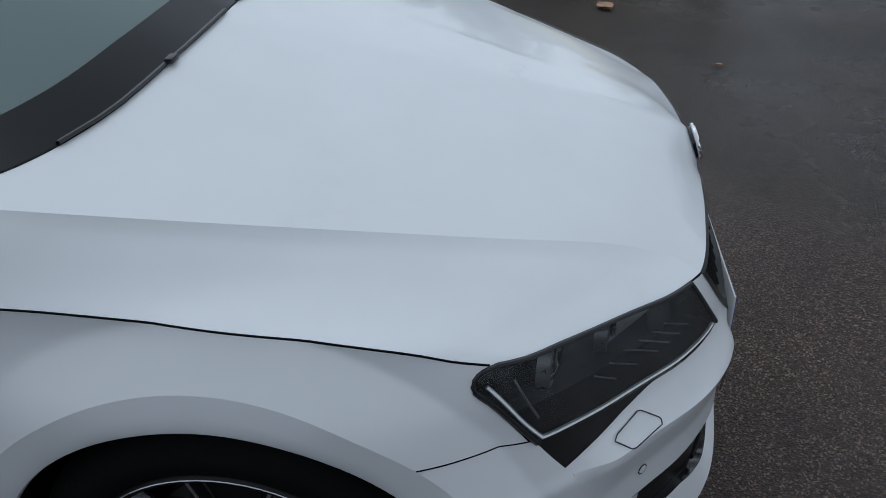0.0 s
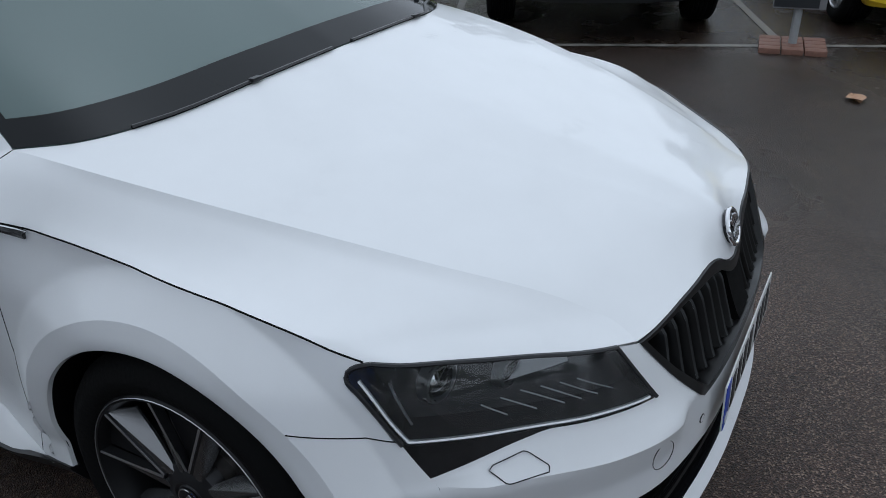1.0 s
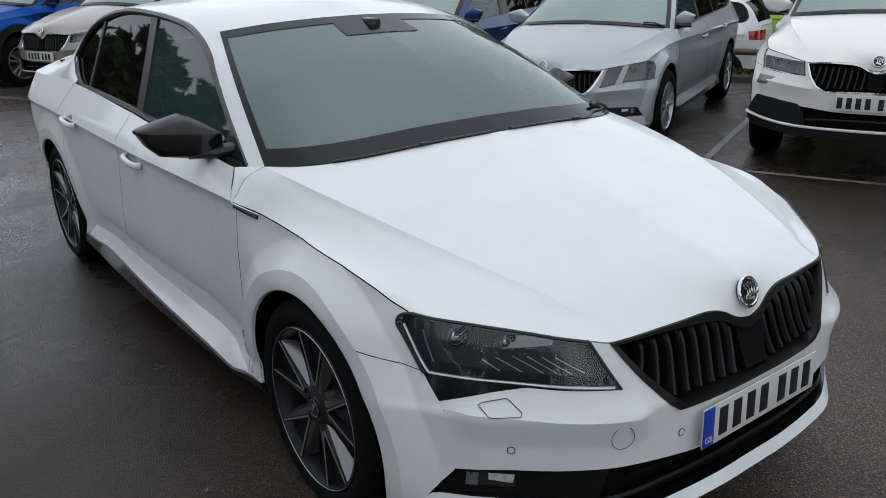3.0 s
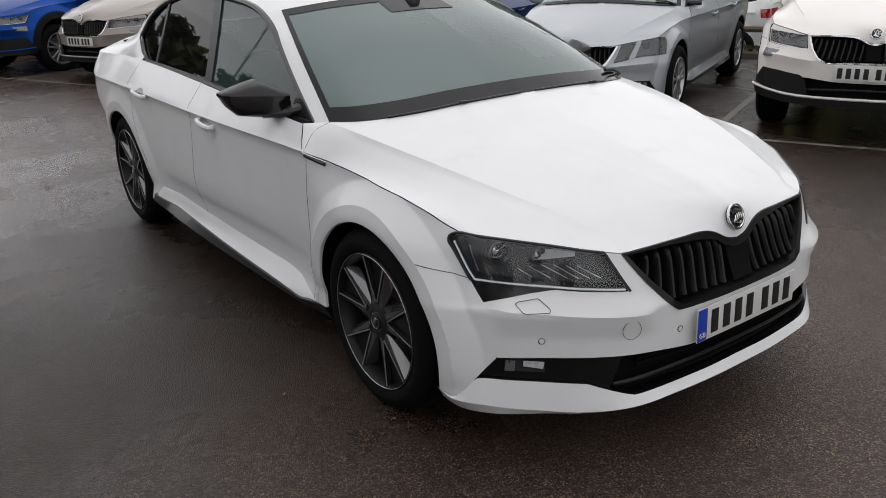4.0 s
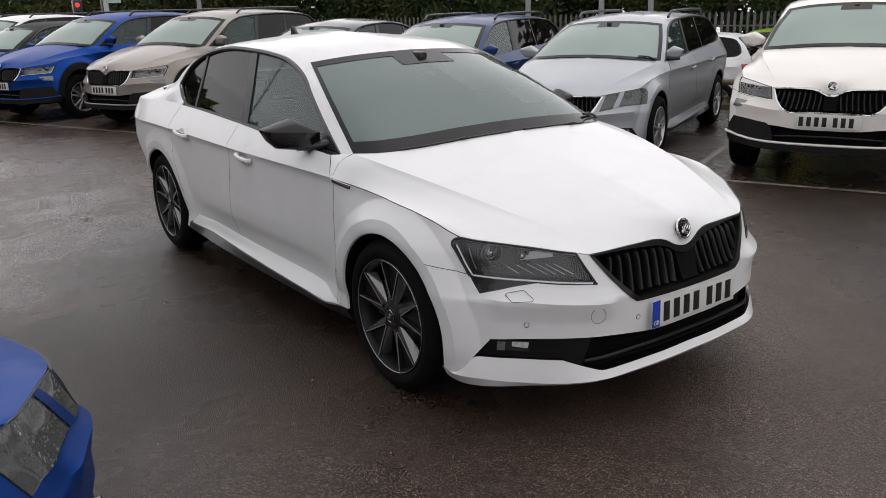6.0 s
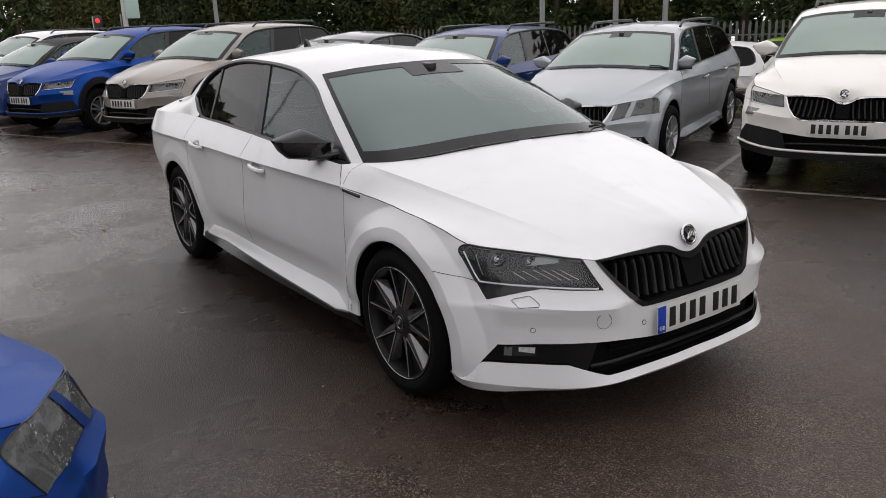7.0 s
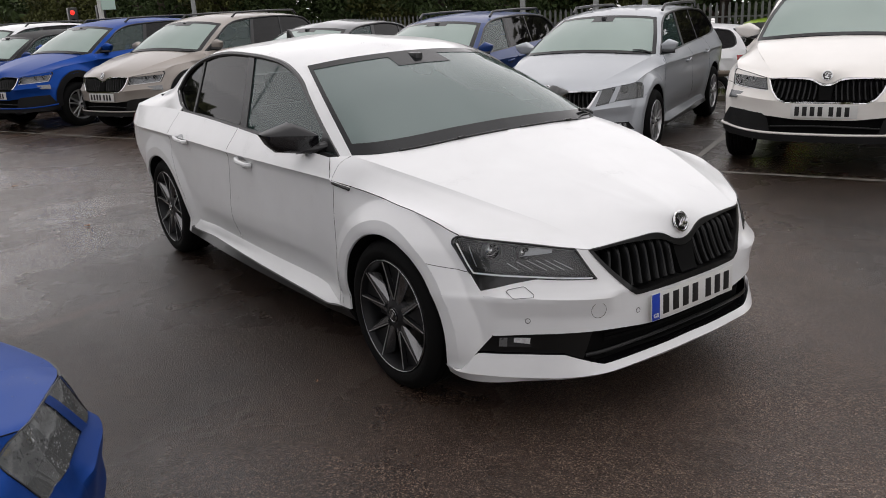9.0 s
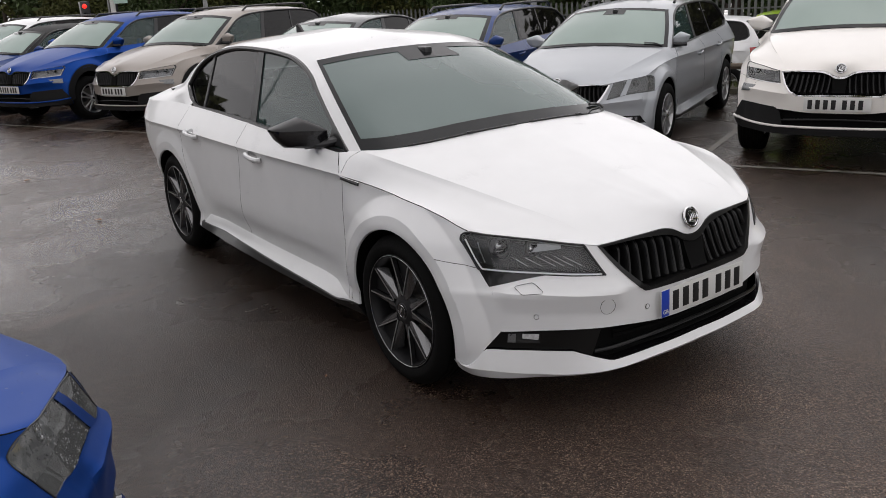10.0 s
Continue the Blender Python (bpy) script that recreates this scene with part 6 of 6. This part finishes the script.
def leaf_material(name, colour, spread=0.35):
    m = bpy.data.materials.new(name)
    m.use_nodes = True
    t = m.node_tree
    b = t.nodes["Principled BSDF"]
    g = t.nodes.new("ShaderNodeNewGeometry")
    r = t.nodes.new("ShaderNodeMapRange")
    r.inputs["To Min"].default_value, r.inputs["To Max"].default_value = 1 - spread, 1 + spread * 1.6
    t.links.new(g.outputs["Random Per Island"], r.inputs[0])
    s = t.nodes.new("ShaderNodeVectorMath")
    s.operation = "SCALE"
    s.inputs[0].default_value = colour
    t.links.new(r.outputs[0], s.inputs["Scale"])
    t.links.new(s.outputs[0], b.inputs["Base Color"])
    b.inputs["Roughness"].default_value = 0.7
    b.inputs["Specular IOR Level"].default_value = 0.2
    return m


LEAF = leaf_material("dark_green_leaves", (0.040, 0.060, 0.020))
LEAF_B = leaf_material("olive_leaves", (0.066, 0.072, 0.022))
GRASS = leaf_material("verge_grass", (0.045, 0.052, 0.016), 0.5)


def leaves(name, centres, size, mat, parent, rng, flatness=0.0):
    """Many small folded leaves in one mesh."""
    k = len(centres)
    a = rng.normal(size=(k, 3))
    a /= np.linalg.norm(a, axis=1)[:, None]
    b = rng.normal(size=(k, 3))
    b -= a * (a * b).sum(1)[:, None]
    b /= np.linalg.norm(b, axis=1)[:, None]
    nrm = np.cross(a, b)
    s = size * rng.uniform(0.6, 1.4, k)[:, None]
    c = np.asarray(centres)
    tip, tail = c + a * s, c - a * s
    l, r = c + b * s * 0.55 + nrm * s * 0.2, c - b * s * 0.55 + nrm * s * 0.2
    verts = np.stack([tail, l, tip, r], 1).reshape(-1, 3)
    faces = np.stack([np.arange(k) * 4 + i for i in (0, 1, 2)], 1).tolist() + np.stack([np.arange(k) * 4 + i for i in (0, 2, 3)], 1).tolist()
    me = bpy.data.meshes.new(name)
    me.from_pydata(verts.tolist(), [], faces)
    me.materials.append(mat)
    ob = new(name, me)
    if parent is not None:
        ob.parent = parent
    return ob


def tree(at, high, wide, seed, low=1.0, count=2600, size=0.15, label="broad dark green tree behind the fence"):
    rng = np.random.default_rng(seed)
    root = tagged(new("tree"), label, "tree", group="trees round the car park")
    root.location = at
    bm = bmesh.new()
    lean = rng.uniform(-0.4, 0.4, 2)
    spine = [Vector((lean[0] * t * t, lean[1] * t * t, high * 0.8 * t)) for t in np.linspace(0, 1, 9)]
    tube(bm, spine, 0.20, 9, taper=lambda t: 1.15 - 0.95 * t)
    ends = []
    for i in range(11):
        t = rng.uniform(0.18, 0.9)
        base = spine[int(t * 8)]
        q = rng.uniform(0, 2 * math.pi)
        out = wide * rng.uniform(0.5, 1.0) * (1.1 - 0.5 * t)
        tip = base + Vector((math.cos(q) * out, math.sin(q) * out, rng.uniform(0.2, 0.35) * out + 0.3))
        mid = base.lerp(tip, 0.5) + Vector((0, 0, 0.25))
        tube(bm, [base, mid, tip], 0.07, 6, taper=lambda t: 1.0 - 0.8 * t)
        ends += [mid, tip]
    part("trunk", bm, BARK, root)
    # clumps of leaves round the limbs, uneven and with gaps
    pts = []
    clumps = [np.array(e) for e in ends]
    for i in range(34):
        q, z = rng.uniform(0, 2 * math.pi), rng.uniform(low, high)
        k = math.sin(math.pi * min(1, max(0.12, (z - low * 0.3) / (high * 1.02)))) ** 0.5
        clumps.append(np.array([math.cos(q) * wide * k * rng.uniform(0.55, 1.0), math.sin(q) * wide * k * rng.uniform(0.55, 1.0), z]))
    per = count // len(clumps)
    for c in clumps:
        r = rng.uniform(0.45, 0.95)
        d = rng.normal(size=(per, 3))
        d /= np.linalg.norm(d, axis=1)[:, None]
        pts.append(c + d * r * rng.uniform(0.45, 1.0, per)[:, None] * np.array([1, 1, 0.75]))
    pts = np.vstack(pts)
    pts = pts[pts[:, 2] > low * 0.45]
    leaves("crown", pts, size, LEAF if seed % 3 else LEAF_B, root, rng)
    return root


# belt of trees behind the fence, and the one behind the camera that the windows mirror
rng = np.random.default_rng(7)
for i in range(17):
    a = -12 + i * 2.7 + rng.uniform(-0.6, 0.6)
    d = 16.5 + rng.uniform(-0.5, 2.5)
    p = bay(a, d)
    tree((p.x, p.y, -0.5), rng.uniform(4.6, 6.6), rng.uniform(2.0, 2.6), 20 + i, low=0.7, count=8600, size=0.088)
for i in range(13):
    p = bay(-14 + i * 4.2, 22.5 + rng.uniform(-1, 2))
    tree((p.x, p.y, -0.5), rng.uniform(6, 8), 3.2, 60 + i, low=0.5, count=2400, size=0.24)
for i in range(10):
    p = bay(33 + i * 4.5, 24 + i * 1.5)
    tree((p.x, p.y, -0.3), rng.uniform(8, 11), 3.6, 90 + i, low=0.6, count=2200, size=0.26, label="dark green tree beyond the road")
for i in range(12):
    p = Vector((-17 + rng.uniform(-1.5, 1.5), -22 + i * 4.4, 0))
    tree(p, rng.uniform(5.5, 8), 2.8, 120 + i, low=0.6, count=1500, size=0.28, label="dark green tree across the car park")
for i in range(7):
    p = Vector((-18 + i * 7.0, -30 + rng.uniform(-2, 2), 0))
    tree(p, rng.uniform(3.4, 4.6), 2.4, 140 + i, low=0.6, count=1300, size=0.28, label="dark green tree across the car park")

for i in range(8):
    q = radians(98 + i * 5.0)
    d = 25 + rng.uniform(-2, 2)
    tree((d * math.cos(q) - 0.7, d * math.sin(q) + 1.2, 0), rng.uniform(4.4, 6.0), 2.8, 160 + i, low=0.5, count=2600, size=0.26, label="dark green tree beyond the end of the car park")

# unseen tall trees, added to darken reflections in the tarmac and hood
for i in range(12):
    p = bay(-15.5 - i * 3.1, 11.5 - i * 0.9 + rng.uniform(-1, 1))
    tree((p.x, p.y, 0), rng.uniform(8.5, 11), 3.3, 200 + i, low=0.4, count=2600, size=0.26, label="tall dark green tree, added out of view beside the car park")

# painted bay lines
def stripe(a, b, width=0.065):
    bm = bmesh.new()
    a, b = Vector(a), Vector(b)
    d = (b - a)
    k = max(2, int(d.length / 0.6))
    side = Vector((-d.y, d.x, 0)).normalized() * width / 2
    row = []
    for i in range(k + 1):
        p = a + d * i / k
        w = 1 + 0.12 * noise.noise(p * 3)
        row.append((bm.verts.new(p + side * w + Vector((0, 0, 0.004))), bm.verts.new(p - side * w + Vector((0, 0, 0.004)))))
    for p, q in zip(row, row[1:]):
        bm.faces.new((p[0], p[1], q[1], q[0]))
    tagged(part("bay_line", bm, PAINTLINE, None), "worn white bay marking on the tarmac", "road marking", kind="structure")


stripe(bay(-3.2, 0.0), bay(20, 0.0))
for k in range(-1, 8):
    stripe(bay(0.42 + 2.42 * k, 0.06), bay(0.42 + 2.42 * k, 4.7))

# verge with a low rail behind the bays
bm = bmesh.new()
rows = []
for a in np.linspace(-10, 24, 70):
    rows.append([bm.verts.new(bay(a, d) + Vector((0, 0, z + 0.02 * noise.noise(Vector((a, d, 0)))))) for d, z in ((4.95, -0.02), (5.0, 0.07), (5.6, 0.08), (6.3, -0.1), (6.9, -0.42))])
for p, q in zip(rows, rows[1:]):
    for i in range(4):
        bm.faces.new((p[i], p[i + 1], q[i + 1], q[i]))
tagged(part("verge", bm, SOIL, None), "narrow soil and grass verge behind the bays", "verge", kind="structure")
rng = np.random.default_rng(3)
pts = np.array([bay(a, d) + Vector((0, 0, 0.10 - max(0, d - 5.6) * 0.25)) for a, d in zip(rng.uniform(-6, 14, 5000), rng.uniform(5.0, 6.4, 5000))])
tagged(leaves("grass", pts, 0.045, GRASS, None, rng), "rough grass and fallen leaves on the verge", "grass", kind="stuff")
rail = tagged(new("low_rail"), "low weathered timber rail along the verge", "rail")
for a in np.arange(-5, 14, 2.4):
    bm = bmesh.new()
    p = bay(a, 5.25)
    box(bm, p.x, p.y, 0.22, 0.09, 0.09, 0.46, None, 0.01)
    part("post", bm, TIMBER, rail)
bm = bmesh.new()
tube(bm, [bay(a, 5.20) + Vector((0, 0, 0.38)) for a in (-5.2, 0, 5, 13.6)], 0.045, 8)
part("beam", bm, TIMBER, rail)

# palisade fence in front of the trees
fence = tagged(new("palisade_fence"), "grey steel palisade fence before the trees", "fence")
pale_mesh = None
for i in range(190):
    a = -6 + i * 0.155
    p = bay(a, 14.2)
    if pale_mesh is None:
        bm = bmesh.new()
        slab(bm, [(-0.032, 0), (0.032, 0), (0.032, 1.68), (0.012, 1.76), (0, 1.72), (-0.012, 1.76), (-0.032, 1.68)], 0.012, Matrix.Rotation(radians(90), 4, "X"))
        pale = flat(part("pale", bm, FENCEGREY, fence))
        pale_mesh = pale.data
    else:
        pale = new("pale", pale_mesh)
        pale.parent = fence
    pale.matrix_basis = Matrix.Translation((p.x, p.y, -0.5)) @ Matrix.Rotation(math.atan2(AXIS.y, AXIS.x), 4, "Z")
for z in (-0.1, 0.9):
    bm = bmesh.new()
    tube(bm, [bay(-6, 14.26) + Vector((0, 0, z)), bay(24, 14.26) + Vector((0, 0, z))], 0.025, 6)
    part("fence_rail", bm, FENCEGREY, fence)


def lamp_post(p, high=7.0, mat=POSTGREY, arms=1, thick=0.075, label="grey lamp post behind the cars"):
    root = tagged(new("lamp_post"), label, "lamp post")
    root.location = p
    bm = bmesh.new()
    tube(bm, [(0, 0, 0), (0, 0, high * 0.5), (0, 0, high)], thick, 10, taper=lambda t: 1.1 - 0.5 * t)
    part("pole", bm, mat, root)
    bm = bmesh.new()
    lathe(bm, [(0.11, 0.0), (0.11, 0.8), (0.085, 0.86)], 12, "z")
    part("base_sleeve", bm, mat, root)
    for s in (1, -1)[:arms]:
        bm = bmesh.new()
        tube(bm, [(0, 0, high), (0.5 * s, 0, high + 0.15), (1.0 * s, 0, high + 0.18)], 0.03, 6)
        part("arm", bm, mat, root)
        bm = bmesh.new()
        box(bm, 1.25 * s, 0, high + 0.18, 0.6, 0.22, 0.09, None, 0.03)
        part("lantern", bm, mat, root)
    return root


for a, d in ((18.87, 11.8), (7.70, 12.5), (5.96, 13.2), (4.79, 13.58)):
    p = bay(a, d)
    lamp_post((p.x, p.y, -0.5), 6.5)
lamp_post((-9.5, 25.0, 0), 8.6, arms=2, thick=0.05, label="twin-armed lamp post across the car park")
# white post with a small board
wp = tagged(new("sign_post"), "white post with a small pale board", "sign post")
p = bay(20.8, 9.8)
wp.location = (p.x, p.y, -0.5)
bm = bmesh.new()
tube(bm, [(0, 0, 0), (0, 0, 3.4)], 0.075, 10)
part("pole", bm, POSTWHITE, wp)
bm = bmesh.new()
box(bm, 0.22, -0.12, 2.75, 0.42, 0.04, 0.7, None, 0.01)
part("board", bm, PALEGREEN, wp)
# traffic signal by the road
ts = tagged(new("traffic_light"), "traffic light with its red lamp lit", "traffic light")
p = bay(26.0, 12.6)
ts.location = (p.x, p.y, -0.68)
bm = bmesh.new()
tube(bm, [(0, 0, 0), (0, 0, 2.0)], 0.06, 8)
part("pole", bm, POSTGREY, ts)
bm = bmesh.new()
box(bm, 0, 0, 2.3, 0.34, 0.25, 0.95, None, 0.04)
part("signal_head", bm, SATINBLACK, ts)
tow = (Vector((-2.6, -2.8, 0)) - p).normalized()
for z, m in ((2.6, REDLAMP), (2.3, VOID), (2.0, VOID)):
    bm = bmesh.new()
    lathe(bm, [(0.085, 0.0), (0.078, 0.03), (0.0005, 0.045)], 16, "z", Matrix.Translation(Vector((0, 0, z)) + tow * 0.13) @ tow.to_track_quat("Z", "Y").to_matrix().to_4x4())
    part("signal_lamp", bm, m, ts)

q = bay(26.2, 14.0)
copy_thing(ts, Matrix.Translation((q.x, q.y, -0.62)))

# information sign on a brick foot at the end of the bay line
sg = tagged(new("information_sign"), "dark grey information sign on a brick foot", "sign")
p = bay(-2.04, -0.05)
sg.location = p
sg.rotation_euler = (0, 0, math.atan2(AXIS.y, AXIS.x) - radians(14))
for i in range(3):
    for j in range(4):
        bm = bmesh.new()
        box(bm, -0.15 + i * 0.15, -0.15 + j * 0.10, 0.012, 0.142, 0.092, 0.05, None, 0.006)
        part("brick", bm, BRICK, sg)
bm = bmesh.new()
tube(bm, [(0, 0, 0.0), (0, 0, 0.32)], 0.030, 10)
part("pole", bm, POSTGREY, sg)
bm = bmesh.new()
box(bm, 0.0, 0, 0.78, 0.34, 0.10, 1.0, None, 0.006)
part("sign_body", bm, SIGNEDGE, sg)
bm = bmesh.new()
box(bm, -0.02, -0.052, 0.78, 0.29, 0.006, 0.98, None, 0.002)
face = part("sign_face", bm, SIGNFACE, sg)
for i, (z, w) in enumerate(((0.40, 0.12), (0.44, 0.15), (0.55, 0.13), (0.585, 0.16), (0.62, 0.10), (0.85, 0.16), (0.90, 0.18))):
    bm = bmesh.new()
    box(bm, -0.13 + w / 2, -0.056, z, w, 0.004, 0.014, None, 0.001)
    part("text_bar", bm, POSTWHITE, face)


def fallen_leaf(x, y, s, turn, seed):
    rng = np.random.default_rng(seed)
    bm = bmesh.new()
    mid = [bm.verts.new((s * (t - 0.5), 0, 0.006 + 0.02 * s * math.sin(3 * t))) for t in np.linspace(0, 1, 7)]
    for sd in (1, -1):
        edge = [bm.verts.new((s * (t - 0.5), sd * s * 0.38 * math.sin(math.pi * t) * rng.uniform(0.75, 1.15), 0.012 + 0.10 * s * rng.uniform(0.2, 1))) for t in np.linspace(0, 1, 7)]
        for i in range(6):
            bm.faces.new((mid[i], mid[i + 1], edge[i + 1], edge[i]))
    tube(bm, [(s * 0.5, 0, 0.006), (s * 0.75, 0.03 * s, 0.012)], 0.0018, 5)
    ob = tagged(part("fallen_leaf", bm, DEADLEAF, None), "dry brown fallen leaf on the tarmac", "leaf")
    ob.matrix_basis = Matrix.Translation((x, y, 0)) @ Matrix.Rotation(turn, 4, "Z")


fallen_leaf(3.45, -0.90, 0.15, 0.4, 1)


# scraps of pale leaf and grit on the tarmac
for x, y, k, turn in ((-1.14, 0.268, 0.016, 0.9), (-1.178, 4.129, 0.05, 2.1), (-1.32, 6.5, 0.05, 0.2), (2.457, -1.413, 0.04, 1.2), (2.167, -1.49, 0.012, 2.6)):
    fallen_leaf(x, y, k, turn, int(100 * k) + 3)
